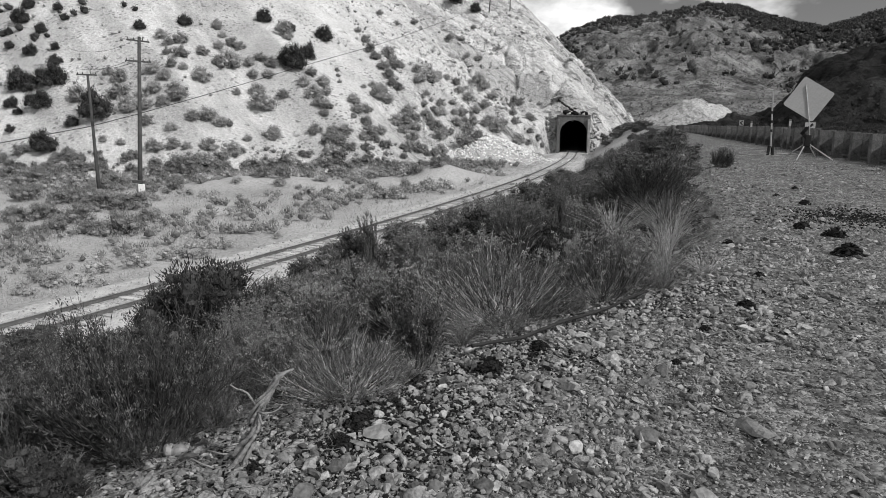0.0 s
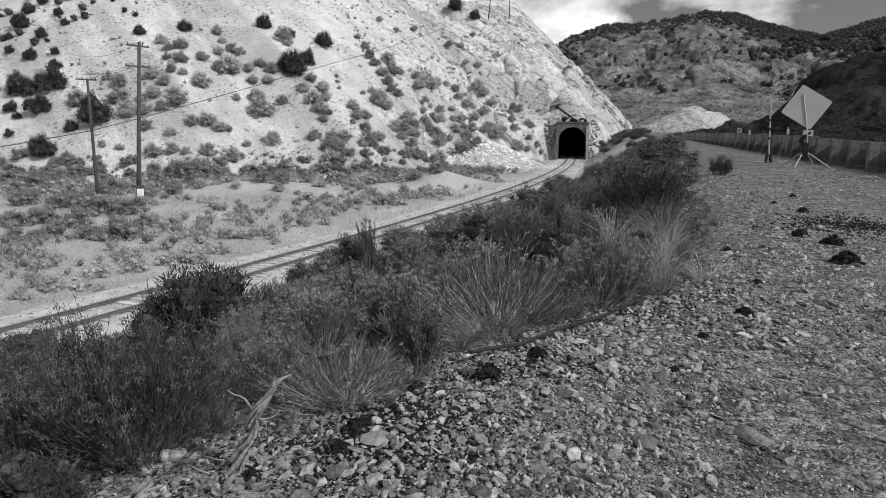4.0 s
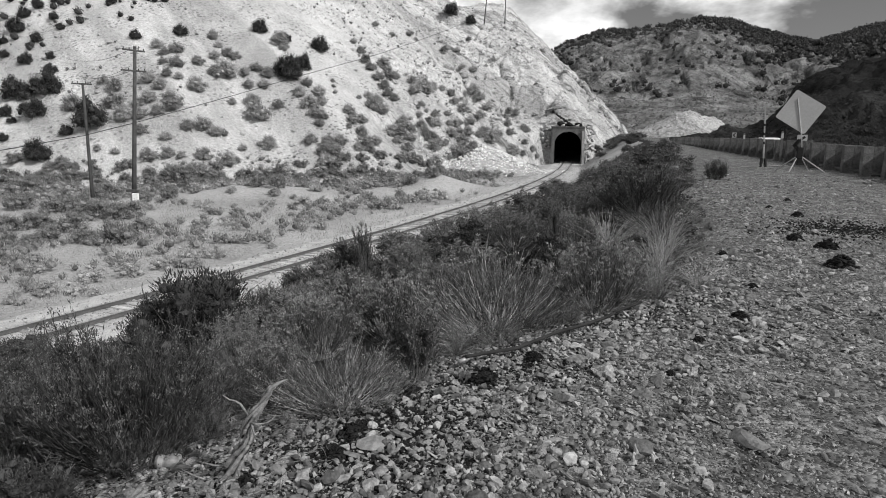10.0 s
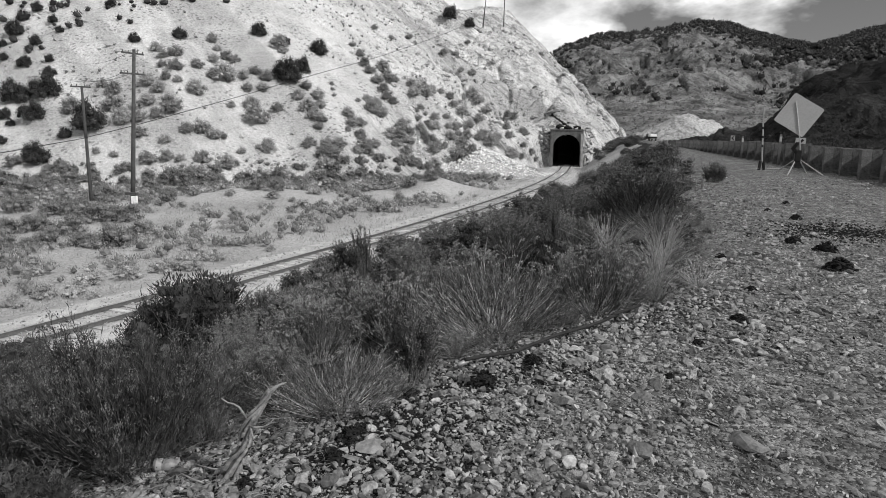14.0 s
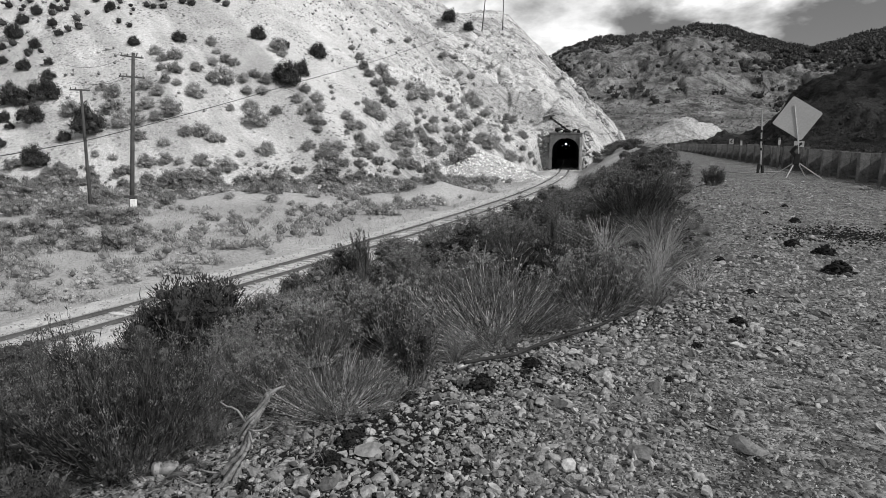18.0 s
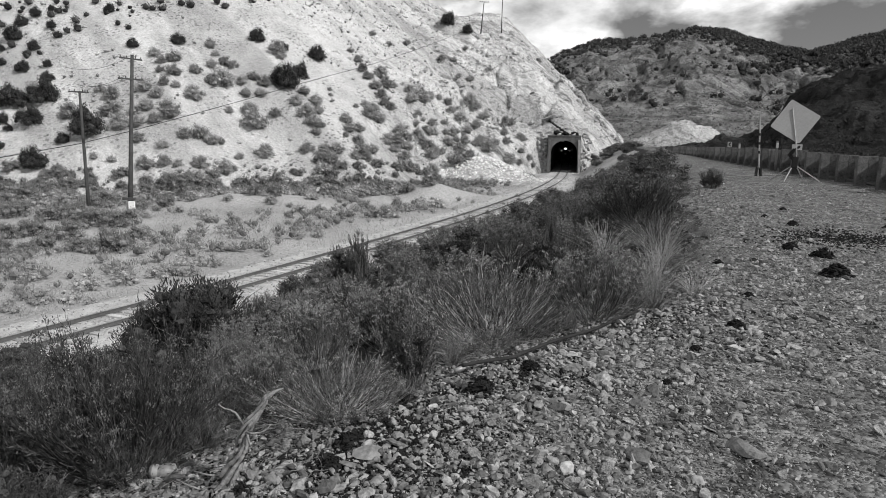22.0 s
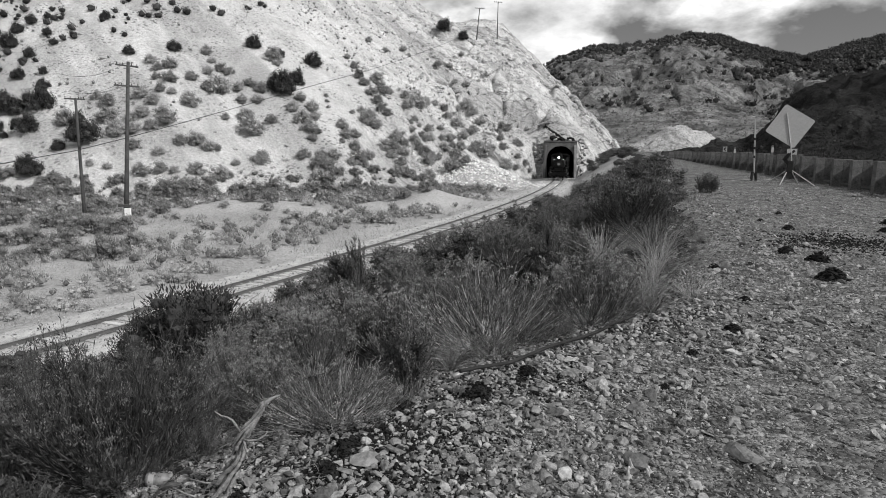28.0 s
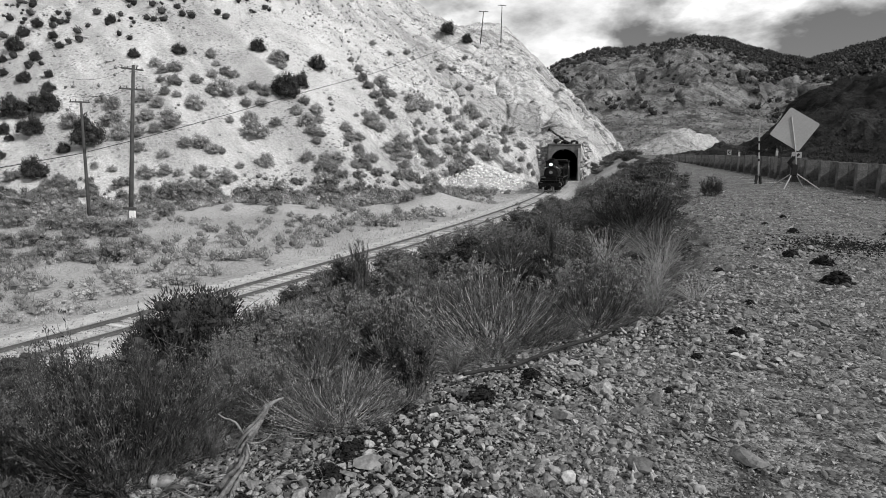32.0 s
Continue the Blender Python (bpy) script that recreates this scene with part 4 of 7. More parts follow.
def guardrail():
    t = thing("guardrail", "timber-post guardrail with a steel beam along the highway", "guardrail", kind="structure")
    bm = bmesh.new()
    box(bm, (0.30, 0.22, 1.3), (0, 0, 0.38), (0, 0, 0), 0.015)
    post = finish(bm, "post", M_POST)
    bm = bmesh.new()
    box(bm, (0.30, 0.22, 0.8), (0, 0, 0), (0, 0, 0), 0.015)
    block = finish(bm, "spacer_block", M_POST)
    rs = np.random.RandomState(9)
    turn = -math.degrees(math.atan2(FENCE_U[0], FENCE_U[1]))
    for k in range(-7, 30):
        along = -0.37 + 1.58 * k
        x, y, _ = fence_point(along, 0.0)
        p = part("post", post, None, t)
        p.matrix_basis = pose(x, y, 4.85 - fence_drop(along) + rs.normal(0, 0.02), rs.normal(0, 1.2), rs.normal(0, 1.2), turn + rs.normal(0, 2))
        b = part("spacer_block", block, None, p)
        b.matrix_basis = pose(0.302, 0, 0.62, 0, 0, rs.normal(0, 1.0))
    wave = [(0.0, 0.155), (0.02, 0.14), (0.08, 0.10), (0.08, 0.06), (0.0, 0.02), (0.0, -0.02), (0.08, -0.06), (0.08, -0.10), (0.02, -0.14), (0.0, -0.155)]
    for k, h in [(k, h) for k in range(-3, 12) for h in (5.60, 5.26, 4.96)]:
        bm = bmesh.new()
        a, b = fence_point(k * 3.81, 0.47, h - fence_drop(k * 3.81)), fence_point(k * 3.81 + 3.86, 0.472, h - fence_drop(k * 3.81 + 3.86))
        rows = [[bm.verts.new((p[0] + FENCE_U[1] * w, p[1] - FENCE_U[0] * w, p[2] + h)) for w, h in wave] for p in (a, b)]
        back = [[bm.verts.new((p[0] + FENCE_U[1] * (w - 0.006), p[1] - FENCE_U[0] * (w - 0.006), p[2] + h)) for w, h in wave] for p in (a, b)]
        for i in range(len(wave) - 1):
            bm.faces.new((rows[0][i], rows[1][i], rows[1][i + 1], rows[0][i + 1]))
            bm.faces.new((back[0][i], back[0][i + 1], back[1][i + 1], back[1][i]))
        part("beam", bm, M_BEAM, t)


guardrail()


# ---- roadwork sign on its stand, and the marker rod ----
def road_sign():
    x, y = 12.5, 22.6
    z = ground_at(x, y)
    t = thing("road_sign", "grey back of a diamond road sign on a folding stand", "road sign", pose(x, y, z, 0, 0, -22))
    side = 1.13
    bm = bmesh.new()
    g = box(bm, (side, 0.012, side), (0, 0, 0))
    edges = [e for e in bm.edges if abs(e.verts[0].co.y - e.verts[1].co.y) > 0.005]
    bmesh.ops.bevel(bm, geom=edges, offset=0.07, segments=4, affect="EDGES", profile=0.5)
    panel = part("panel", bm, M_ALU, t, "flat grey diamond panel")
    panel.matrix_basis = pose(-0.05, 0.0, 2.08, -6, 0, 0) @ pose(0, 0, 0, 0, 33, 0)
    for name, pts, r in (("mast", [(0.10, -0.06, 0.72), (0.055, -0.108, 1.16), (-0.17, 0.026, 2.52)], 0.02), ("leg", [(0.0, 0, 0.55), (-0.28, -0.5, 0.01)], 0.02), ("leg", [(0.1, 0, 0.55), (0.85, -0.25, 0.01)], 0.02), ("leg", [(0.0, 0, 0.55), (-0.62, 0.5, 0.01)], 0.02), ("leg", [(0.1, 0, 0.55), (0.45, 0.6, 0.01)], 0.02)):
        bm = bmesh.new()
        tube(bm, pts, r, 8)
        part(name, bm, M_STEEL, t)
    bm = bmesh.new()
    box(bm, (0.2, 0.16, 0.42), (0.05, -0.02, 0.66), (0, 4, 0), 0.03)
    part("spring_base", bm, M_BLACK, t, "black spring joint")
    bm = bmesh.new()
    box(bm, (0.12, 0.05, 0.3), (-0.08, -0.05, 1.0), (0, 35, 0), 0.01)
    box(bm, (0.12, 0.05, 0.26), (-0.08, -0.05, 0.86), (0, -40, 0), 0.01)
    part("bracket", bm, M_BLACK, t)


def marker_rod():
    x, y = 12.7, 25.4
    z = ground_at(x, y)
    t = thing("marker_rod", "slim pale rod with dark bands in a black foot", "marker rod", pose(x, y, z))
    bm = bmesh.new()
    tube(bm, [(0, 0, 0.3), (-0.12, 0, 2.45)], 0.032, 8, 0.028)
    rod = part("rod", bm, M_STEEL, t)
    for h in (0.9, 1.25, 1.6):
        bm = bmesh.new()
        q = -0.12 * (h - 0.3) / 2.15
        tube(bm, [(q, 0, h), (q - 0.006, 0, h + 0.1)], 0.036, 8)
        part("band", bm, M_BLACK, rod)
    for sx in (-1, 1):
        bm = bmesh.new()
        box(bm, (0.07, 0.12, 0.36), (sx * 0.08, 0, 0.18), (0, sx * -6, 0), 0.01)
        part("socket", bm, M_BLACK, t)
    for a in (20, 160, 200, 340):
        bm = bmesh.new()
        tube(bm, [(0, 0, 0.06), (1.15 * math.cos(radians(a)), 0.9 * math.sin(radians(a)), 0.02)], 0.014, 6)
        part("foot_bar", bm, M_BEAM, t)


road_sign()
marker_rod()


def roadside_post(along, h, label):
    x, y, _ = fence_point(along, -0.21)
    t = thing("delineator_post", label, "road post", pose(x, y, 4.86 - fence_drop(along), 0, 0, -12), group="roadside posts")
    bm = bmesh.new()
    box(bm, (0.095, 0.035, h), (0, 0, h / 2), (0, 0, 0), 0.01)
    post = part("post", bm, M_BEAM, t)
    bm = bmesh.new()
    box(bm, (0.10, 0.012, 0.22), (0, -0.026, h - 0.2), (0, 0, 0), 0.004)
    part("reflector", bm, M_STEEL, post, "dull reflector plate")


roadside_post(16.5, 1.30, "pale slim delineator against the guardrail")
roadside_post(9.6, 1.42, "pale slim delineator against the guardrail")


def chevron(x, y, z, turn, k=1.0):
    t = thing("chevron_sign", "small chevron sign on a post at the bend", "road sign", pose(x, y, z, 0, 0, turn), "chevron signs")
    bm = bmesh.new()
    box(bm, (0.08, 0.06, 2.2), (0, 0, 1.1))
    part("post", bm, M_BEAM, t)
    bm = bmesh.new()
    box(bm, (0.75 * k, 0.02, 0.95 * k), (0, -0.05, 2.1))
    p = part("panel", bm, M_ALU, t, "pale sign panel")
    for sz in (-1, 1):
        bm = bmesh.new()
        box(bm, (0.5 * k, 0.01, 0.18 * k), (0, -0.07, 2.1 + sz * 0.16 * k), (0, sz * -40, 0))
        part("chevron_arm", bm, M_BLACK, p, "black chevron stroke")


chevron(29.2, 52.4, 3.25, -18)
chevron(32.5, 72.0, 3.45, -24, 0.6)


# ---- along the gravel edge ----
def edge_pipe():
    t = thing("old_pipe", "thin rusty pipe lying along the gravel edge", "pipe")
    for run in (((0.15, 4.17), (0.39, 4.31), (0.54, 4.38), (0.73, 4.54), (1.01, 4.80), (1.36, 5.12), (1.50, 5.27)), ((1.46, 5.25), (1.66, 5.44), (1.85, 5.65))):
        pts = []
        for (ax, ay), (bx, by) in zip(run, run[1:]):
            for k in range(4):
                x, y = ax + (bx - ax) * k / 4, ay + (by - ay) * k / 4
                pts.append((x, y, max(4.87, ground_at(x, y)) + 0.055 + 0.006 * math.sin(9 * x)))
        bm = bmesh.new()
        tube(bm, pts, 0.0135, 9)
        part("length", bm, M_SOOT, t, shade=True)
    bm = bmesh.new()
    tube(bm, [(0.10, 4.15, 4.90), (0.17, 4.19, 4.915)], 0.016, 9)
    part("end_sleeve", bm, M_STEEL, t, "bright broken end", shade=True)


def dead_branch():
    t = thing("dead_branch", "twisted bleached dead branch rooted at the gravel edge", "dead branch", pose(-1.02, 2.76, 4.85))
    rs = random.Random(4)
    spine = [(-0.03, 0, -0.06), (0.0, 0, 0.02), (0.042, 0.01, 0.12), (0.080, 0.0, 0.185), (0.100, 0.01, 0.27), (0.128, 0.0, 0.33), (0.178, 0.01, 0.39), (0.222, 0.0, 0.462), (0.254, 0.0, 0.483), (0.302, 0.01, 0.502)]
    girth = [0.062, 0.052, 0.040, 0.034, 0.030, 0.030, 0.022, 0.020, 0.011, 0.004]
    dense, wide = [], []
    for a, b, ga, gb in zip(spine, spine[1:], girth, girth[1:]):
        for k in range(6):
            dense.append(Vector(a).lerp(Vector(b), k / 6))
            wide.append(ga + (gb - ga) * k / 6)
    n = len(dense)
    bm = bmesh.new()
    tube(bm, dense, [0.5 * w for w in wide], 9)
    part("trunk", bm, M_DEADWOOD, t, "grey twisted trunk", shade=True)
    for i in range(8):
        phase, stop = i * 0.785, n - (i % 6) * 4
        pts, rad = [], []
        for k in range(stop):
            q = k / n
            w = 0.78 * wide[k] * rs.uniform(0.92, 1.1)
            g = phase + 4.2 * q + 0.5 * math.sin(9 * q + i)
            flare = 1.0 + 0.8 * max(0.0, 0.12 - q) / 0.12
            pts.append(dense[k] + Vector((math.cos(g) * w * flare, math.sin(g) * w * flare, 0)))
            rad.append((0.0025 + 0.20 * wide[k]) * rs.uniform(0.8, 1.15) * (1.0 if k < stop - 1 else 0.3))
        bm = bmesh.new()
        tube(bm, pts, rad, 6)
        part("trunk_strand", bm, M_DEADWOOD, t, shade=True)
    twigs = (((0.103, -0.01, 0.327), (0.09, -0.02, 0.365), (0.076, -0.02, 0.389), (0.05, -0.02, 0.405), (0.027, -0.02, 0.41), (-0.003, -0.02, 0.432)), ((0.12, -0.02, 0.297), (0.15, -0.03, 0.292), (0.19, -0.03, 0.297), (0.22, -0.03, 0.315), (0.24, -0.03, 0.34)), ((0.125, -0.02, 0.29), (0.135, -0.04, 0.26), (0.14, -0.04, 0.235)),
             ((-0.03, -0.02, 0.02), (-0.10, -0.04, 0.015), (-0.16, -0.03, 0.03), (-0.23, 0.0, 0.045)), ((-0.05, -0.05, 0.02), (0.0, -0.14, 0.015), (0.05, -0.22, 0.02)), ((0.0, -0.04, 0.02), (0.08, -0.07, 0.015), (0.12, -0.10, 0.02), (0.15, -0.2, 0.01)), ((0.055, -0.05, 0.07), (0.08, -0.09, 0.04), (0.11, -0.14, 0.02)), ((0.0, 0.02, 0.05), (-0.09, 0.03, 0.05), (-0.17, 0.05, 0.06)))
    for tw in twigs:
        bm = bmesh.new()
        tube(bm, tw, 0.0065, 6, 0.0028)
        part("twig", bm, M_DEADWOOD, t, shade=True)


def old_bottle():
    """A dusty bottle on its side, with a faded band of label."""
    t = thing("plastic_bottle", "dusty pale plastic bottle lying beside the dead branch", "bottle", pose(-1.41, 2.97, ground_at(-1.41, 2.97) + 0.045, 0, 6, 8))
    bm = bmesh.new()
    lathe(bm, [(0.020, -0.066), (0.030, -0.062), (0.033, -0.05), (0.033, -0.02), (0.031, -0.016), (0.033, -0.01), (0.033, 0.018), (0.027, 0.036), (0.014, 0.048), (0.013, 0.060)], "X", (0, 0, 0), 20)
    body = part("body", bm, M_DUSTYPLASTIC, t, shade=True)
    bm = bmesh.new()
    lathe(bm, [(0.0335, -0.048), (0.0338, -0.044), (0.0338, -0.026), (0.0335, -0.022)], "X", (0, 0, 0), 20)
    part("label_band", bm, M_ALU, body, "faded paper band")
    bm = bmesh.new()
    lathe(bm, [(0.016, 0.058), (0.016, 0.072), (0.012, 0.074)], "X", (0, 0, 0), 14)
    part("cap", bm, M_DUSTYPLASTIC, t, "dusty screw cap")


def litter():
    """Dead straw and bark shreds lying between the shrubs and the stones."""
    rs = np.random.RandomState(29)
    x, y = rs.uniform(-2.6, 4.2, 26000), 2.3 * (12 / 2.3) ** rs.uniform(0, 1, 26000)
    s = side_of(CREST, x, y) + 0.35 * fbm(x, y, 0.9, 3, 92)
    ok = (s > 0.05) & (s < 1.6) & (rs.uniform(0, 1, len(x)) < 0.35 + 0.65 * (fbm(x, y, 0.6, 3, 89) > 0))
    root = np.hypot(x + 0.95, y - 2.75) < 0.42
    ok |= root & (rs.uniform(0, 1, len(x)) < 0.6)
    x, y = x[ok], y[ok]
    a, L = rs.uniform(0, 6.28, len(x)), rs.uniform(0.03, 0.17, len(x))
    q = np.linspace(-0.5, 0.5, 4)[None]
    bend = a[:, None] + rs.normal(0, 0.5, (len(x), 1)) * q
    px, py = x[:, None] + np.cos(bend) * q * L[:, None], y[:, None] + np.sin(bend) * q * L[:, None]
    pz = ground_z(px, py) + rs.uniform(0.004, 0.04, (len(x), 1)) + rs.normal(0, 0.1, (len(x), 1)) * q * L[:, None]
    v, f = blades(np.stack([px, py, pz], -1), rs.uniform(0.0012, 0.0028, len(x)))
    tagged(new("straw_litter", mesh_of("straw_litter", v, f, M_GRASS)), "dead straw and bark shreds littering the bank's edge", "litter", kind="stuff")


edge_pipe()
dead_branch()
old_bottle()
litter()


# ---- plants ----
def cane_paths(rs, n, radius, height, spread=1.1, droop=0.0, k=5):
    """Curved stems from a common root."""
    az = rs.uniform(0, 2 * np.pi, n)
    lean = np.abs(rs.normal(0, 0.5, n)) * spread
    lean = np.clip(lean, 0, 1.35)
    L = height * rs.uniform(0.65, 1.08, n) * (1 - 0.12 * lean)
    q = np.linspace(0, 1, k)[None]
    out = np.sin(lean)[:, None] * (q - 0.25 * q ** 2 + droop * q ** 2) * L[:, None] * (radius / height) * 1.5
    up = np.cos(lean * 0.8)[:, None] * (q - droop * 0.7 * q ** 2 * np.sin(lean)[:, None]) * L[:, None]
    root = rs.normal(0, 0.07 * radius, (n, 2))
    wob = rs.normal(0, 0.02 * height, (n, k, 2)) * q[..., None]
    x = root[:, :1] + out * np.cos(az)[:, None] + wob[..., 0]
    y = root[:, 1:] + out * np.sin(az)[:, None] + wob[..., 1]
    return np.stack([x, y, up - 0.03], -1)


def side_twigs(rs, paths, per, length, k=3, low=0.35, wild=0.5, rise=0.3):
    n, m, _ = paths.shape
    i = np.repeat(np.arange(n), per)
    q = rs.uniform(low, 0.98, len(i)) * (m - 1)
    a = np.floor(q).astype(int)
    f = (q - a)[:, None]
    b = np.minimum(a + 1, m - 1)
    p = paths[i, a] * (1 - f) + paths[i, b] * f
    d = paths[i, b] - paths[i, np.maximum(b - 1, 0)]
    d /= np.linalg.norm(d, axis=1, keepdims=True) + 1e-9
    d = d + rs.normal(0, wild, (len(i), 3))
    d[:, 2] = d[:, 2] + rise
    d /= np.linalg.norm(d, axis=1, keepdims=True)
    L = length * rs.uniform(0.5, 1.2, (len(i), 1))
    steps = np.linspace(0, 1, k)[None, :, None]
    bend = rs.normal(0, 0.12, (len(i), 1, 3)) * steps ** 2
    return p[:, None] + (d[:, None] + bend) * steps * L[:, None]


PROTOS = {}


def rabbitbrush(seed, label, stems=90, per=7, fine=4, spread=1.0, heads=0.12, stem_mat=None, twig_mat=None, leaf_mat=None, head_mat=None, thick=1.0):
    """A broom-like dome: stems fanning from one root, forking into near-parallel twigs and leafy shoots, with seed heads at the rim."""
    rs = np.random.RandomState(seed)
    t = thing("rabbitbrush", label, "shrub", group="bank shrubs")
    az = rs.uniform(0, 2 * np.pi, stems)
    lean = np.arccos(rs.uniform(0.16, 1.0, stems)) * spread
    q = np.linspace(0, 1, 6)[None]
    lobes = 1 + 0.14 * np.sin(az * 3 + seed) + 0.10 * np.sin(az * 5 + 2 * seed)
    reach = (rs.uniform(0.40, 0.56, stems) * lobes)[:, None]
    out = np.sin(lean)[:, None] * reach * (1.2 * q - 0.2 * q ** 2)
    up = np.cos(lean)[:, None] * reach * q + 0.12 * np.sin(lean)[:, None] * (1.3 * q ** 2 - 0.3 * q)
    root = rs.normal(0, 0.03, (stems, 2))
    wob = rs.normal(0, 0.010, (stems, 6, 3)) * q[..., None]
    canes = np.stack([root[:, :1] + out * np.cos(az)[:, None], root[:, 1:] + out * np.sin(az)[:, None], up - 0.03], -1) + wob
    v, f = blades(canes, rs.uniform(0.0036, 0.0066, stems) * thick, 4)
    tagged(part("stem_mass", mesh_of("stem_mass", v, f, stem_mat or M_STEM), None, t), kind="stuff")
    tw = side_twigs(rs, canes, per, 0.25, 4, 0.38, 0.20, 0.12)
    v, f = blades(tw, rs.uniform(0.0020, 0.0034, len(tw)) * thick)
    tagged(part("twig_mass", mesh_of("twig_mass", v, f, twig_mat or M_TWIG), None, t), kind="stuff")
    sh = side_twigs(rs, tw, fine, 0.11, 3, 0.40, 0.24, 0.30)
    v, f = blades(sh, np.full(len(sh), 0.0019))
    tagged(part("shoot_mass", mesh_of("shoot_mass", v, f, leaf_mat or M_LEAF), None, t), kind="stuff")
    i = np.repeat(np.arange(len(sh)), 3)
    k = rs.uniform(0.0, 1.0, (len(i), 1))
    way = sh[i, 2] - sh[i, 0] + rs.normal(0, 0.035, (len(i), 3))
    v, f = spears(rs, sh[i, 0] * (1 - k) + sh[i, 2] * k, way, rs.uniform(0.026, 0.05, len(i)), 6.0)
    tagged(part("foliage", mesh_of("foliage", v, f, leaf_mat or M_LEAF), None, t), kind="stuff")
    if heads:
        ends = sh[:, -1]
        far = np.linalg.norm(ends * np.array([0.9, 0.9, 1.1]), axis=1)
        top = ends[(far > np.quantile(far, 0.70)) & (ends[:, 2] > 0.30)]
        at = top[rs.choice(len(top), max(4, int(heads * len(sh) * 0.3)), replace=False)]
        pick = np.repeat(at, 16, 0) + rs.normal(0, 1, (len(at) * 16, 3)) * np.array([0.014, 0.014, 0.006])
        v, f = spears(rs, pick, rs.normal(0, 0.6, (len(pick), 3)) + np.array([0, 0, 1.0]), rs.uniform(0.009, 0.016, len(pick)), 1.7)
        tagged(part("seed_fluff", mesh_of("seed_fluff", v, f, head_mat or M_FLOWER), None, t), kind="stuff")
    return t


def wand_sage(seed, label, stems=46, per=4, leaf_mat=None, name="wand_sage", lean=0.8, loose=0.007):
    """Upright sage: close-leaved wands that branch from a woody base."""
    rs = np.random.RandomState(seed)
    t = thing(name, label, "shrub", group="bank shrubs")
    canes = cane_paths(rs, stems, 0.42, 0.62, lean, 0.0, 6)
    tw = side_twigs(rs, canes, per, 0.26, 6, 0.25, 0.20, 0.55)
    v, f = blades(canes, rs.uniform(0.005, 0.009, stems), 4)
    tagged(part("stem_mass", mesh_of("stem_mass", v, f, M_TWIG), None, t), kind="stuff")
    v, f = blades(tw, np.full(len(tw), 0.0035))
    tagged(part("twig_mass", mesh_of("twig_mass", v, f, M_TWIG), None, t), kind="stuff")
    wands = np.concatenate([canes[:, 2:], tw[:, 2:]])
    i = np.repeat(np.arange(len(wands)), 44)
    q = rs.uniform(0, wands.shape[1] - 1.001, len(i))
    k = np.floor(q).astype(int)
    way = wands[i, k + 1] - wands[i, k]
    p = wands[i, k] + way * (q - k)[:, None] + rs.normal(0, loose, (len(i), 3))
    way = way / np.linalg.norm(way, axis=1, keepdims=True) + rs.normal(0, 0.45, (len(i), 3))
    v, f = spears(rs, p, way, rs.uniform(0.022, 0.040, len(i)), 3.4)
    tagged(part("foliage", mesh_of("foliage", v, f, leaf_mat or M_LEAF), None, t), kind="stuff")
    return t


def dome(rs, lumps, width=0.46, height=0.52, low=0.11, high=0.22):
    """Centres and radii of clumps set over an uneven dome."""
    a, el = rs.uniform(0, 6.28, lumps), np.arcsin(rs.uniform(0.02, 1, lumps))
    q = rs.uniform(0.45, 1.0, lumps)
    c = np.stack([np.cos(a) * np.cos(el) * width * q, np.sin(a) * np.cos(el) * width * q, 0.08 + np.sin(el) * height * q], 1)
    return c, rs.uniform(low, high, lumps)


def sagebrush(seed, label, n_leaf=2200, leaf=0.05, mat=None, name="sagebrush", lumps=9, squat=0.75, limbs=26, group="sagebrush", upright=0.9, long=3.4, low=0.11, high=0.22):
    """A woody shrub: forked limbs, dense inner clumps and a rough coat of upward leafy shoots."""
    rs = np.random.RandomState(seed)
    t = thing(name, label, "shrub", group=group)
    canes = cane_paths(rs, limbs, 0.55, 0.58, 1.5, 0.0, 4)
    tw = side_twigs(rs, canes, 3, 0.22, 3)
    v, f = merge(blades(canes, rs.uniform(0.007, 0.014, limbs)), blades(tw, np.full(len(tw), 0.004)))
    tagged(part("branch_mass", mesh_of("branch_mass", v, f, M_TWIG), None, t), kind="stuff")
    c, rad = dome(rs, lumps, 0.46, 0.52, low, high)
    core = lumps_of(rs, c, rad * 0.46, True)
    i = rs.choice(lumps, n_leaf, p=rad ** 2 / (rad ** 2).sum())
    d = rs.normal(size=(n_leaf, 3))
    d /= np.linalg.norm(d, axis=1, keepdims=True)
    at = c[i] + d * (rad[i] * np.sqrt(rs.uniform(0.12, 1.05, n_leaf)))[:, None]
    way = d + np.array([0, 0, upright]) + rs.normal(0, 0.35, (n_leaf, 3))
    v, f = merge(core, split_quads(*spears(rs, at, way, leaf * rs.uniform(0.6, 1.5, n_leaf), long)))
    v[:, 2] = np.abs(v[:, 2]) * squat / 0.75
    tagged(part("foliage", mesh_of("foliage", v, f, mat or M_LEAF), None, t), kind="stuff")
    return t


def grass_tuft(seed, label, n=260, mat=None, height=0.55, lean=1.35, r=1.0):
    rs = np.random.RandomState(seed)
    t = thing("grass_tuft", label, "grass", group="dry grass")
    canes = cane_paths(rs, n, 0.5, height, lean, 0.45, 6)
    v, f = blades(canes, rs.uniform(0.0018, 0.003, n) * r)
    tagged(part("blade_mass", mesh_of("blade_mass", v, f, mat or M_GRASS), None, t), kind="stuff")
    return t


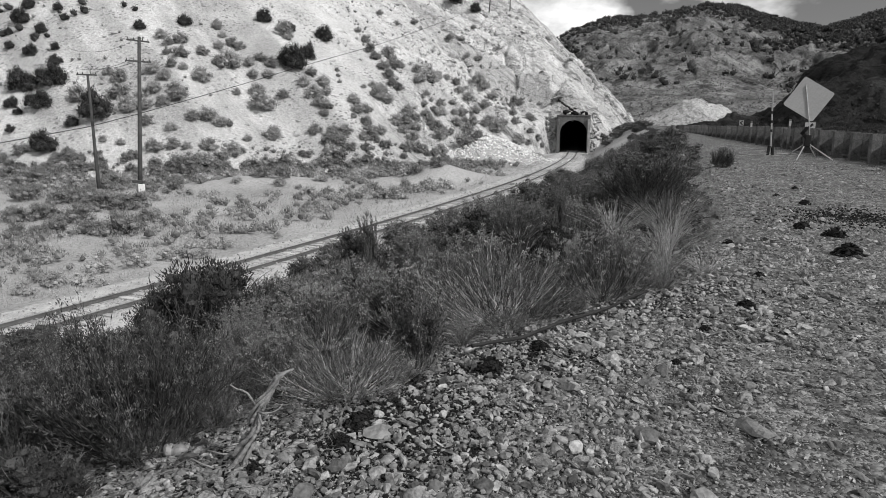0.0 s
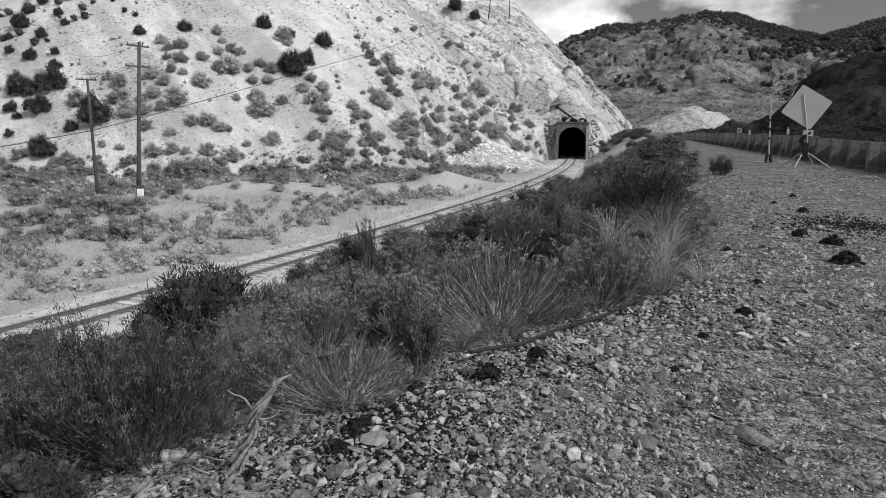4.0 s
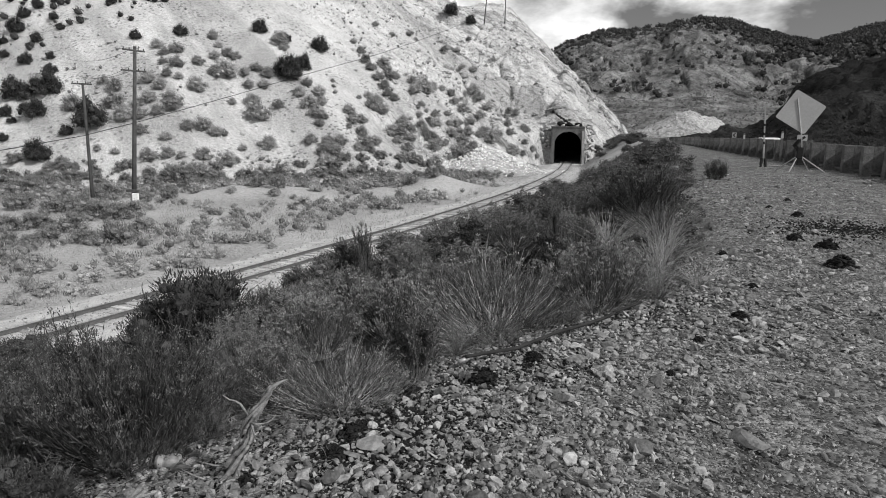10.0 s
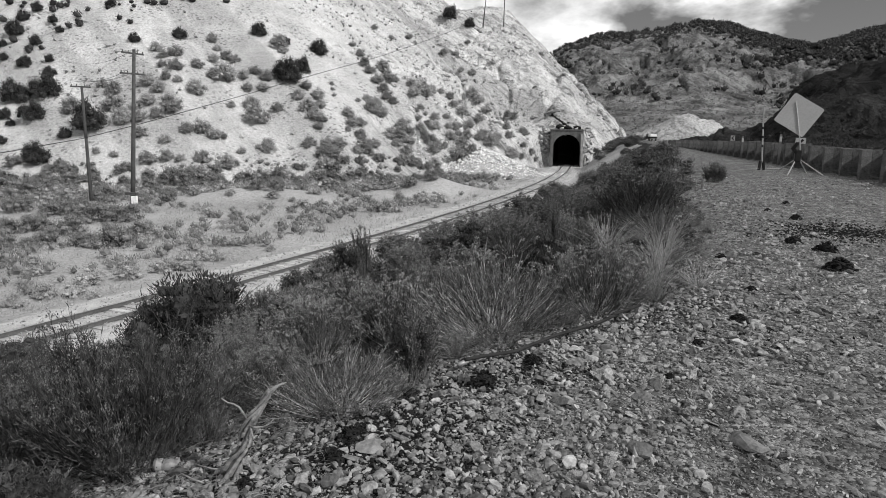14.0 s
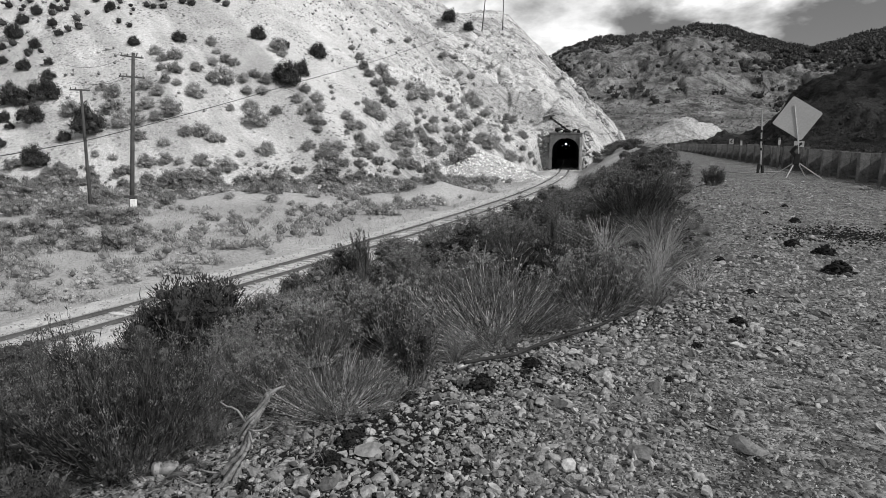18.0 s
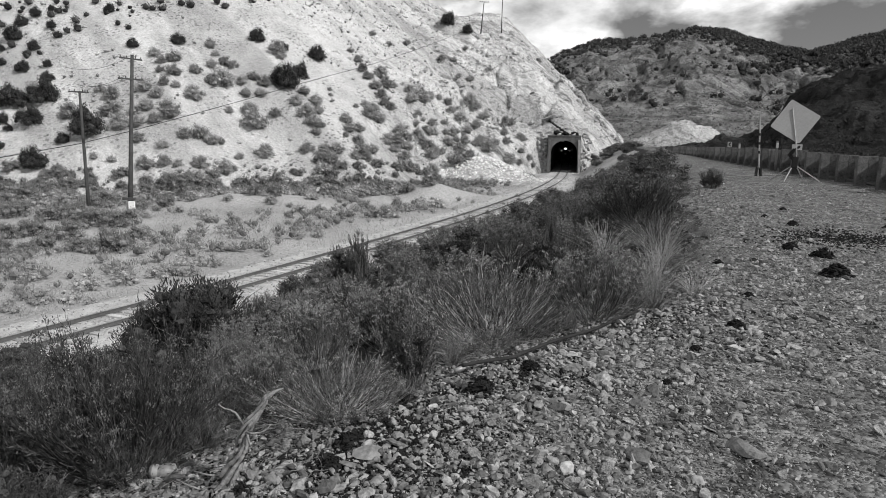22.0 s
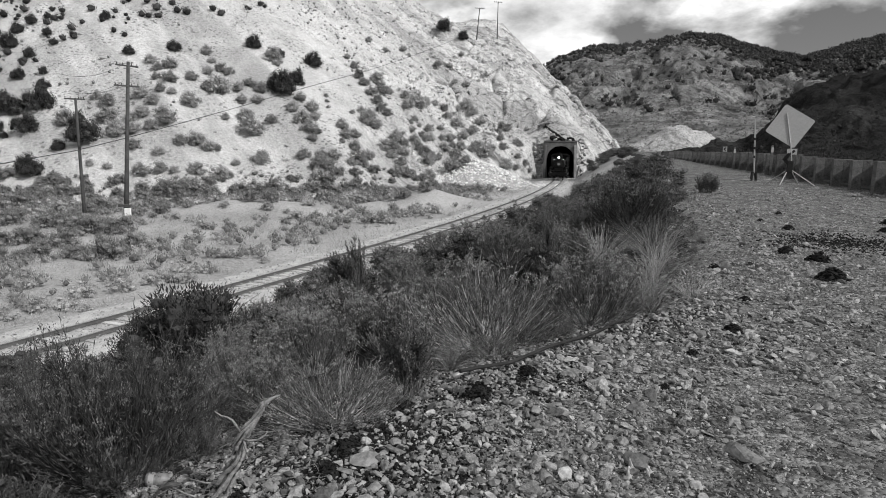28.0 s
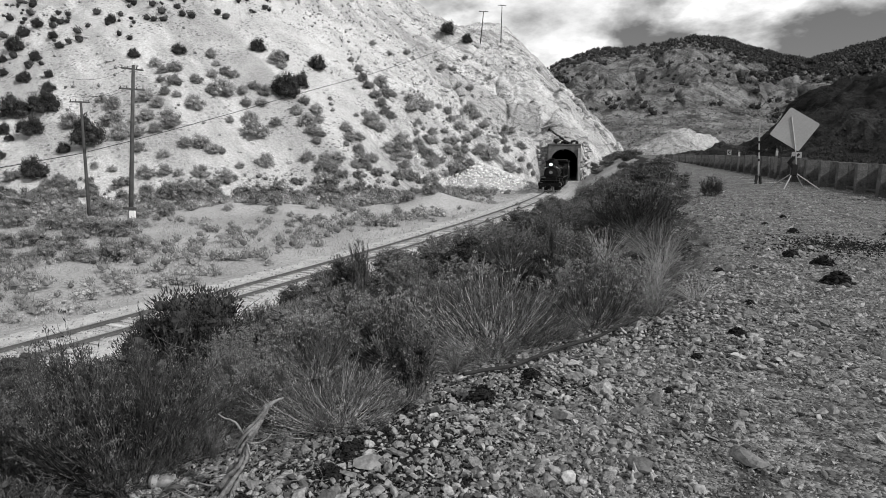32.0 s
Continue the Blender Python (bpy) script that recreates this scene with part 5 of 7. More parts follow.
RB = "grey-green rabbitbrush with dry stems and seed heads on the bank"
PROTOS["R"] = [rabbitbrush(k, RB, 80, 7, 4, 1.0, 0.6) for k in (98, 99)]
PROTOS["L"] = [rabbitbrush(k, "pale rabbitbrush with fanned straw stems on the bank", 170, 4, 2, 1.15, 0.2, M_STRAW, M_STEM, M_LEAF, None, 0.95) for k in (95, 96)]
# D and k are rabbitbrush again, in stem and shoot colours darkened for shade.
PROTOS["D"] = [rabbitbrush(k, "large rabbitbrush with fine shoots on the bank, toned dark for shade", 90, 8, 4, 1.0, 0.4, M_TWIG, M_SHADESTEM, M_SHADESHOOT, M_DULLHEAD) for k in (93, 94)]
PROTOS["q"] = [rabbitbrush(k, RB, 44, 6, 3, 1.0, 0.2) for k in (104, 105)]
PROTOS["k"] = [rabbitbrush(k, "low rabbitbrush with the shade of taller shrubs put into its colour", 44, 6, 3, 1.1, 0.05, M_TWIG, M_SHADESTEM, M_SHADESHOOT, M_DULLHEAD) for k in (106, 107)]
PROTOS["w"] = [wand_sage(k, "upright grey sage with leafy wands on the bank") for k in (115, 116)]
PROTOS["d"] = [sagebrush(k, "dark dense sagebrush on the bank", 12000, 0.030, M_DUSKLEAF, "dark_shrub", 60, 0.85, 34, "bank shrubs", 0.8, 4.0, 0.07, 0.15) for k in (121, 122)]
PROTOS["s"] = [sagebrush(k, "grey bushy sagebrush with small leaves", 9000, 0.034, M_LEAF, "sagebrush", 60, 0.75, 24, "bank shrubs", 0.9, 4.0, 0.06, 0.14) for k in (131, 132)]
PROTOS["g"] = [grass_tuft(k, "tuft of dry bent grass at the gravel edge", 260) for k in (141, 142)]
PROTOS["G"] = [grass_tuft(k, "long straw-pale dry grass leaning over the bench edge", 80, M_STEM, 0.6, 1.5, 1.2) for k in (143, 144)]
PROTOS["m"] = [sagebrush(k, "low pale sagebrush on the dirt flat", 1700, 0.052, M_PALELEAF, "low_shrub", 22, 0.72, 5, "flat sagebrush", 1.8, 4.0) for k in (151, 152, 153)]
PROTOS["h"] = [sagebrush(k, "grey shrub growing on the scree slope", 4600, 0.046, M_HILLLEAF, "hill_shrub", 40, 0.72, 5, "hill shrubs", 0.9, 3.4, 0.09, 0.19) for k in (161, 162, 163)]
PROTOS["f"] = [sagebrush(k, "grey feathery sagebrush on the dirt flat", 3600, 0.050, M_BELTLEAF, "sagebrush", 34, 0.85, 8, "flat sagebrush", 1.8, 4.0, 0.10, 0.20) for k in (181, 182, 183)]
PROTOS["j"] = [sagebrush(k, "dark round juniper on the pale hillside", 7000, 0.040, M_DARKLEAF, "juniper", 60, 0.95, 8, "junipers", 0.7, 2.6, 0.09, 0.18) for k in (171, 172)]
USED = set()
PLANT_RS = np.random.RandomState(77)


def plant(kind, x, y, size, z=None, wide=1.0):
    """Set a plant of that kind; size is its height in metres."""
    proto = PROTOS[kind][PLANT_RS.randint(len(PROTOS[kind]))]
    full = {"D": 0.82, "L": 0.82, "R": 0.82, "q": 0.82, "k": 0.82, "w": 0.78, "d": 0.85, "s": 0.78, "g": 0.5, "G": 0.55, "m": 0.7, "h": 0.8, "f": 0.9, "j": 0.95}[kind]
    k = size / full
    z = ground_at(x, y) if z is None else z
    m = pose(x, y, z - 0.03 * size, PLANT_RS.normal(0, 4), PLANT_RS.normal(0, 4), PLANT_RS.uniform(0, 360)) @ Matrix.Diagonal((k * wide, k * wide, k, 1))
    if proto.name not in USED:
        USED.add(proto.name)
        proto.matrix_basis = m
        return proto
    ob = copy_thing(proto, Matrix.Identity(4))
    ob.matrix_basis = m
    return ob


# the bank's shrubs, kind, place, height and breadth: the near edge first, then down and along the bank
BANK = [("D", -1.72, 3.20, 0.95, 1.05), ("L", -0.62, 3.60, 0.46, 0.92), ("w", -0.20, 3.98, 0.58, 0.95), ("L", 0.45, 5.55, 0.92, 1.5), ("R", 1.46, 5.85, 0.86, 1.02), ("R", -1.25, 6.0, 0.80, 0.95), ("R", -0.55, 6.6, 0.95, 1.1), ("R", -1.9, 5.6, 0.60, 0.62), ("D", 4.4, 14.2, 1.45, 2.0), ("R", 3.3, 15.0, 0.95, 1.2), ("w", 2.05, 11.6, 1.15, 0.75), ("G", 2.85, 10.9, 0.75, 0.8), ("s", -3.1, 14.3, 1.35, 2.0), ("s", -2.2, 13.4, 1.15, 1.7)]
BANK += [("d", -6.0, 14.9, 2.75, 3.2), ("d", -8.4, 17.2, 2.0, 1.6), ("d", -4.9, 12.6, 1.5, 1.9), ("s", -3.0, 20.0, 1.9, 2.2), ("w", -2.4, 19.0, 1.7, 1.8), ("s", -5.0, 21.5, 1.4, 1.6), ("d", -11.2, 15.2, 1.2, 2.2), ("D", -2.55, 3.75, 0.72, 0.8), ("w", -2.5, 3.3, 0.62, 0.8), ("d", -5.2, 7.6, 1.1, 1.3), ("D", -6.5, 9.2, 1.25, 1.5), ("R", -0.1, 8.6, 1.0, 1.2), ("R", -3.2, 9.5, 0.95, 1.0), ("d", 1.7, 9.7, 0.9, 0.85), ("R", 0.5, 11.3, 1.0, 1.2)]
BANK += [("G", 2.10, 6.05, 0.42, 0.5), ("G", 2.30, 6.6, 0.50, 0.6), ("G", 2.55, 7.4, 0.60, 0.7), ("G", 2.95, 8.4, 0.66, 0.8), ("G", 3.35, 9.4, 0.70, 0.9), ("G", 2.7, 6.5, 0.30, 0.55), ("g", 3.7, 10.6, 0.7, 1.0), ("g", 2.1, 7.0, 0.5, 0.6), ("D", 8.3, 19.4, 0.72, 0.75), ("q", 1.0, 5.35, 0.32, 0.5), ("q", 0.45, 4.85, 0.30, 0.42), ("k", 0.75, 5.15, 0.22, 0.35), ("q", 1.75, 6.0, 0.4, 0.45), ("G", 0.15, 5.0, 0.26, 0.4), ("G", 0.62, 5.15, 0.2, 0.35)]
BANK += [("R", 1.6, 14.4, 1.2, 1.5), ("R", 1.7, 23.8, 1.2, 2.3), ("R", 0.2, 25.2, 1.1, 2.3), ("s", 5.0, 19.7, 0.95, 1.3), ("s", -1.8, 25.4, 1.4, 2.1), ("s", 5.9, 31.9, 0.8, 0.8), ("d", 6.6, 22.5, 1.25, 1.8), ("s", 8.7, 24.4, 1.2, 1.8), ("s", 6.6, 18.6, 1.1, 1.4), ("s", 27.5, 106.0, 1.6, 2.6), ("s", 29.5, 108.0, 1.8, 3.0), ("s", 31.5, 107.0, 1.3, 2.4), ("s", 25.6, 104.0, 1.1, 2.0), ("s", 29.1, 121.6, 2.2, 3.4), ("s", 28.4, 107.3, 1.5, 2.6), ("s", 30.6, 104.0, 1.5, 2.6), ("s", 29.9, 98.1, 1.3, 2.2), ("s", 27.0, 92.0, 1.2, 2.2), ("s", 22.0, 76.0, 1.1, 2.0)]
BANK += [("s", -3.4, 17.6, 1.3, 1.9), ("R", 2.6, 12.4, 0.9, 1.1), ("w", 0.3, 7.6, 0.8, 0.9), ("d", -0.9, 7.4, 0.6, 0.8), ("d", -3.3, 5.6, 0.75, 0.9), ("D", -4.6, 6.6, 0.85, 1.1), ("d", -4.4, 8.6, 1.0, 1.2), ("w", -1.6, 10.4, 1.0, 1.1), ("d", 0.9, 16.8, 1.1, 1.5), ("R", 4.2, 17.4, 1.0, 1.4), ("R", 7.2, 26.5, 1.2, 2.0), ("s", 3.6, 26.0, 1.2, 2.0), ("d", 10.6, 33.0, 1.4, 2.4), ("s", 6.0, 34.0, 1.2, 2.0), ("s", 14.3, 41.2, 1.4, 2.0), ("d", -3.0, 2.6, 0.5, 0.7), ("d", -2.4, 2.2, 0.3, 0.5)]
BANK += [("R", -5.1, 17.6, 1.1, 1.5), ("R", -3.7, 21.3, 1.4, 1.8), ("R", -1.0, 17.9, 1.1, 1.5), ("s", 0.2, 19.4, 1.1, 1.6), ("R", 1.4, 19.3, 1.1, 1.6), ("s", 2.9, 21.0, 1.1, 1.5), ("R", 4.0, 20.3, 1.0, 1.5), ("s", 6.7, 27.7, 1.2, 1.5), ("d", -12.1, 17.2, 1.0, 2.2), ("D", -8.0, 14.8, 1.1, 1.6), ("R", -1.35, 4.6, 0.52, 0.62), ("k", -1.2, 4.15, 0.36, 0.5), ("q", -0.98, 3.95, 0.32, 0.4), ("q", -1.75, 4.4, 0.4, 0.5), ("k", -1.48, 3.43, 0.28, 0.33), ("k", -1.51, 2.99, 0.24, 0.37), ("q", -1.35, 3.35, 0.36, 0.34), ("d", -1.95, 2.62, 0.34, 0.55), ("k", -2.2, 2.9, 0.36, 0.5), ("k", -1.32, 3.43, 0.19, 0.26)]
for kind, x, y, size, across in BANK:
    plant(kind, x, y, size, None, 0.66 * across / size if kind in "DLRqkw" else 0.92 * across / size)


def spread(seed, n, lo_y, hi_y, lo_s, hi_s, gap):
    """Random places on the bank, s metres down from its rim, kept gap apart."""
    rs = np.random.RandomState(seed)
    out = []
    for _ in range(n):
        y = lo_y + (hi_y - lo_y) * rs.uniform() ** 1.6
        s = rs.uniform(lo_s, hi_s)
        cx = np.interp(y, [p[1] for p in CREST], [p[0] for p in CREST])
        x = cx - s * 1.25
        if all((x - a) ** 2 + (y - b) ** 2 > (gap * (0.8 + 0.02 * y)) ** 2 for a, b in out):
            out.append((x, y))
    return out


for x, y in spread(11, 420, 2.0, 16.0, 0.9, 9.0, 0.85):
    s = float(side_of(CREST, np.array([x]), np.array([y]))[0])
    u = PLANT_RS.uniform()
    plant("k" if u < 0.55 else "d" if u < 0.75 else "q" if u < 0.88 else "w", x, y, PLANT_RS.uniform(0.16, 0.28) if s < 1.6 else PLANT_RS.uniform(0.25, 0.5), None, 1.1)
for x, y in spread(12, 420, 16.0, 70.0, 0.8, 12.5, 1.35):
    s = float(side_of(CREST, np.array([x]), np.array([y]))[0])
    u = PLANT_RS.uniform()
    plant("k" if u < 0.12 else "q" if u < 0.5 else "d" if u < 0.62 else "s", x, y, PLANT_RS.uniform(0.5, 1.0) if s < 9 else PLANT_RS.uniform(0.35, 0.6))
for x, y in spread(13, 60, 2.2, 14.0, 0.1, 0.8, 0.5):
    if math.hypot(x + 1.3, y - 2.9) < 0.6:
        continue
    plant("g", x, y, PLANT_RS.uniform(0.14, 0.26))

# the hillside's own shrubs
JUNIPERS_A = [(-53.3, 81.3, 3.6), (-50.2, 82.0, 3.8), (-49.6, 77.8, 3.1), (-51.7, 86.0, 1.8), (-53.4, 78.6, 1.8), (-52.1, 77.6, 1.1), (-42.0, 76.5, 4.3), (-45.8, 71.7, 3.1), (-44.3, 75.4, 1.6), (-46.9, 68.7, 2.0), (-57.1, 92.5, 1.8), (-57.7, 98.3, 1.6), (-55.1, 95.2, 1.3), (-53.0, 88.4, 1.3), (-56.1, 87.8, 2.0), (-62.8, 97.1, 2.7), (-63.4, 100.5, 2.1), (-62.2, 102.2, 1.9), (-60.3, 103.3, 1.2), (-60.1, 89.8, 1.4), (-38.5, 96.9, 2.2), (-29.0, 104.0, 2.6), (-43.9, 94.0, 1.7), (-50.7, 102.0, 1.8), (-63.2, 94.7, 1.3), (-51.5, 75.1, 1.2), (-22.9, 95.2, 4.2), (-20.3, 107.3, 2.9), (-21.4, 99.3, 3.1), (-22.7, 95.7, 2.8), (-24.7, 104.1, 1.7), (1.5, 157.9, 3.9)]
JUNIPERS_B = [(6.1, 154.1, 2.6)]
SHRUBS_A = [(-44.0, 84.3, 1.4), (-41.9, 83.1, 2.1), (-38.4, 84.9, 2.0), (-36.6, 84.0, 1.8), (-36.7, 86.4, 1.5), (-35.1, 86.3, 1.2), (-36.2, 88.6, 2.0), (-40.5, 93.2, 1.7), (-38.8, 91.0, 1.5), (-37.3, 91.7, 1.9), (-38.1, 88.9, 1.2), (-34.7, 99.3, 1.8), (-33.3, 97.1, 1.2), (-32.7, 93.8, 1.7), (-31.4, 95.5, 1.7), (-30.2, 95.5, 1.5), (-30.6, 91.2, 3.4), (-31.8, 90.9, 1.9), (-34.1, 91.2, 1.7), (-32.7, 86.3, 2.5), (-28.6, 87.4, 1.2), (-22.9, 89.1, 1.7), (-27.4, 91.5, 1.5), (-25.0, 86.5, 3.2), (-26.2, 88.9, 2.1), (-28.4, 93.4, 1.7), (-27.1, 94.4, 1.7), (-25.6, 94.3, 2.0), (-25.5, 92.2, 1.7), (-25.6, 102.2, 2.8), (-24.6, 101.8, 1.6), (-45.1, 78.8, 2.6)]
SHRUBS_B = [(-40.8, 80.2, 2.4), (-38.8, 78.0, 2.6), (-38.2, 80.9, 1.5), (-37.1, 81.7, 1.9), (-35.2, 79.6, 1.7), (-33.7, 80.9, 2.6), (-34.6, 82.0, 1.7), (-37.0, 79.0, 1.7), (-31.5, 78.6, 1.8), (-30.0, 80.0, 2.2), (-28.5, 80.2, 1.7), (-27.7, 80.8, 1.1), (-22.5, 81.8, 2.3), (-33.9, 73.2, 1.9), (-32.1, 73.9, 1.7), (-30.4, 74.1, 1.1), (-28.3, 75.3, 2.0), (-25.9, 76.0, 2.2), (-27.6, 72.8, 2.1), (-25.1, 79.7, 1.1), (-37.8, 73.5, 1.0), (-40.0, 73.8, 1.0), (-33.1, 76.3, 1.3), (-43.9, 70.7, 1.3), (-42.4, 71.4, 1.4), (-36.2, 76.9, 1.6), (-16.1, 117.7, 1.2), (-14.5, 115.7, 1.7), (-13.3, 111.9, 1.9), (-12.2, 109.8, 1.8), (-10.8, 107.2, 2.0), (-9.8, 105.8, 2.0)]
SHRUBS_C = [(-8.8, 103.9, 1.8), (-7.9, 103.4, 1.5), (-10.6, 114.8, 2.9), (-9.3, 110.8, 2.3), (-8.3, 112.7, 1.4), (-20.0, 95.2, 1.6), (-20.4, 91.9, 1.9), (-18.8, 90.8, 2.5), (-18.1, 94.1, 2.0), (-17.4, 92.3, 1.6), (-17.7, 89.6, 2.1), (-17.2, 88.5, 1.3), (-16.6, 89.7, 1.1), (-17.0, 99.9, 0.8), (-16.7, 98.5, 0.7), (-16.2, 96.7, 0.7), (-12.9, 98.5, 0.8), (-11.6, 100.2, 1.7), (-10.8, 98.1, 2.3), (-9.6, 98.5, 2.3), (-10.4, 100.6, 1.7), (-13.7, 93.6, 1.8), (-12.9, 92.1, 2.2), (-11.9, 93.5, 1.6), (-13.3, 90.0, 1.0), (-11.6, 90.7, 1.9), (-10.8, 88.4, 2.3), (-9.7, 90.2, 1.7), (-10.2, 87.6, 1.5), (-11.5, 86.9, 1.5), (-17.5, 84.4, 1.8), (-15.0, 84.3, 2.5)]
SHRUBS_D = [(-14.0, 82.4, 2.7), (-15.4, 82.5, 2.1), (-13.8, 85.8, 1.7), (-14.9, 81.3, 2.1), (-11.0, 85.1, 1.5), (-6.1, 98.4, 2.5), (-7.8, 95.8, 2.2), (-6.6, 96.2, 2.1), (-5.1, 96.0, 1.8), (-6.7, 94.8, 1.6), (-5.4, 93.9, 2.0), (-4.3, 91.1, 2.0), (-5.6, 90.1, 1.9), (-3.6, 92.0, 1.2), (-5.0, 98.6, 1.7), (-1.2, 93.2, 2.0), (-3.0, 100.0, 1.3), (-1.9, 99.2, 2.1), (-0.6, 99.0, 1.9), (-2.8, 99.4, 1.7), (-1.5, 97.4, 2.1), (0.2, 100.1, 1.3), (-3.6, 112.4, 3.3), (-4.9, 111.0, 1.9), (-2.2, 116.6, 2.0), (-5.5, 113.4, 1.9), (-0.5, 120.0, 1.5), (1.3, 120.2, 1.8), (1.7, 115.1, 1.7), (-3.8, 106.0, 1.3), (-2.9, 104.9, 0.9), (-3.9, 102.7, 1.3)]
SHRUBS_E = [(-1.3, 105.1, 1.6), (-1.5, 102.9, 1.8), (-2.4, 103.1, 1.3), (-3.6, 100.6, 1.3), (0.5, 108.2, 1.1), (0.7, 105.1, 1.3), (1.8, 106.8, 1.8), (2.5, 107.3, 1.4), (3.4, 113.8, 1.9), (4.7, 111.4, 1.9), (4.1, 107.0, 1.8), (5.6, 126.5, 2.4), (6.9, 125.6, 2.1), (8.4, 124.0, 2.1), (6.6, 115.0, 2.0), (6.9, 111.8, 1.9), (8.2, 109.2, 2.8), (1.1, 103.4, 1.8), (2.5, 105.7, 1.1), (2.9, 103.8, 2.2), (2.3, 96.3, 2.9), (4.4, 97.3, 1.7), (6.3, 108.9, 1.9), (7.6, 111.3, 1.7), (9.2, 110.8, 1.9), (12.3, 123.2, 1.6), (13.4, 121.2, 1.5), (11.5, 115.3, 1.5), (11.7, 113.7, 1.7), (14.5, 117.2, 1.5), (15.1, 116.3, 1.2), (15.7, 114.1, 1.5)]
SHRUBS_F = [(12.0, 109.8, 2.4), (13.6, 111.2, 1.4), (16.5, 114.6, 1.2), (14.3, 113.4, 1.2), (-13.9, 135.6, 1.4), (-10.7, 135.6, 1.4), (-7.2, 140.7, 1.5), (0.3, 139.0, 1.7), (2.7, 142.2, 1.5), (6.0, 135.0, 1.7), (3.7, 134.5, 1.4), (5.5, 146.8, 1.2)]
for x, y, w in JUNIPERS_A + JUNIPERS_B:
    plant("j", x, y, 0.96 * w, hill_at(x, y), 0.98)
for x, y, w in SHRUBS_A + SHRUBS_B + SHRUBS_C + SHRUBS_D + SHRUBS_E + SHRUBS_F:
    plant("h", x, y, 1.02 * w, hill_at(x, y), 0.92)


FLAT = [("s", -19.3, 37.0, 2.0, 2.6), ("s", -19.4, 40.5, 1.8, 2.4), ("s", -26.8, 48.0, 2.0, 3.0), ("s", -33.3, 49.5, 2.2, 3.7), ("s", -30.2, 48.7, 1.7, 3.1), ("s", -38.4, 65.1, 2.2, 4.1), ("s", -29.3, 69.9, 2.2, 4.8), ("s", -27.4, 71.3, 1.9, 4.1), ("s", -26.8, 58.7, 1.8, 3.5), ("s", -46.4, 68.5, 2.4, 3.7), ("m", -12.9, 37.3, 0.7, 1.4), ("m", -11.9, 38.7, 0.7, 1.5), ("m", -12.7, 56.8, 1.0, 1.8), ("m", -1.1, 60.6, 1.3, 2.7), ("m", -3.6, 57.4, 1.0, 2.1)]
FLAT += [("m", -9.2, 68.8, 1.4, 3.7), ("m", -14.6, 74.3, 1.6, 4.1), ("m", -20.8, 77.7, 1.7, 4.3), ("m", -13.3, 34.1, 0.8, 2.7), ("m", -14.8, 30.6, 0.9, 2.8), ("m", -15.5, 28.7, 0.9, 2.1), ("m", -16.4, 26.3, 0.8, 2.0), ("m", -21.5, 32.0, 0.7, 1.7), ("m", -17.1, 24.4, 0.5, 1.1), ("m", -12.9, 30.8, 0.7, 1.5), ("m", -8.6, 43.1, 1.0, 0.8), ("m", -8.7, 53.6, 1.0, 2.9), ("m", -4.8, 52.9, 1.1, 2.4)]
FLAT += [("s", -29.4, 42.3, 1.9, 2.8), ("s", -28.2, 43.4, 1.9, 2.8), ("s", -25.2, 42.3, 2.0, 3.1), ("s", -41.6, 63.0, 2.6, 3.7), ("s", -43.0, 68.3, 2.6, 4.0), ("s", -29.0, 49.7, 2.1, 3.1), ("s", -33.1, 61.6, 2.4, 3.8), ("s", -24.5, 48.1, 2.0, 2.9), ("s", -21.2, 36.6, 1.4, 2.3), ("s", -23.6, 37.2, 1.3, 2.4), ("s", -24.4, 35.4, 1.2, 2.3), ("s", -28.5, 71.1, 2.2, 3.8), ("s", -25.9, 72.7, 2.2, 4.1), ("s", -23.4, 75.1, 2.1, 3.9), ("s", -17.0, 61.6, 1.7, 3.2), ("s", -17.8, 76.8, 2.1, 4.2), ("s", -14.2, 79.6, 2.2, 4.3), ("s", -9.5, 81.7, 2.1, 4.4), ("s", -5.8, 81.2, 1.9, 4.0), ("s", -2.4, 68.1, 1.6, 3.4), ("s", -31.9, 69.4, 2.5, 4.1), ("s", -30.5, 71.4, 2.4, 3.5)]
for kind, x, y, size, across in FLAT:
    count = max(1, round(across / (1.25 * size)))
    for k in range(count):
        dx = across * 0.62 * (k - (count - 1) / 2) / max(count - 1, 1)
        dy = PLANT_RS.normal(0, 0.25 * size) if count > 1 else 0.0
        tall = size * PLANT_RS.uniform(0.8, 1.1)
        plant("f" if kind == "s" else kind, x + dx, y + dy, tall, hill_at(x + dx, y + dy), min(1.2, 0.95 * across / (count * tall)))


def on_heap(x, y):
    """Near one where the bare heaps of dirt and rubble lie."""
    return np.exp(-((x + 17.5) / 9) ** 2 - ((y - 60.5) / 5) ** 2) + np.exp(-((x + 2) / 6) ** 2 - ((y - 68) / 4) ** 2) + np.exp(-((x - 7) / 8) ** 2 - ((y - 97) / 6) ** 2)


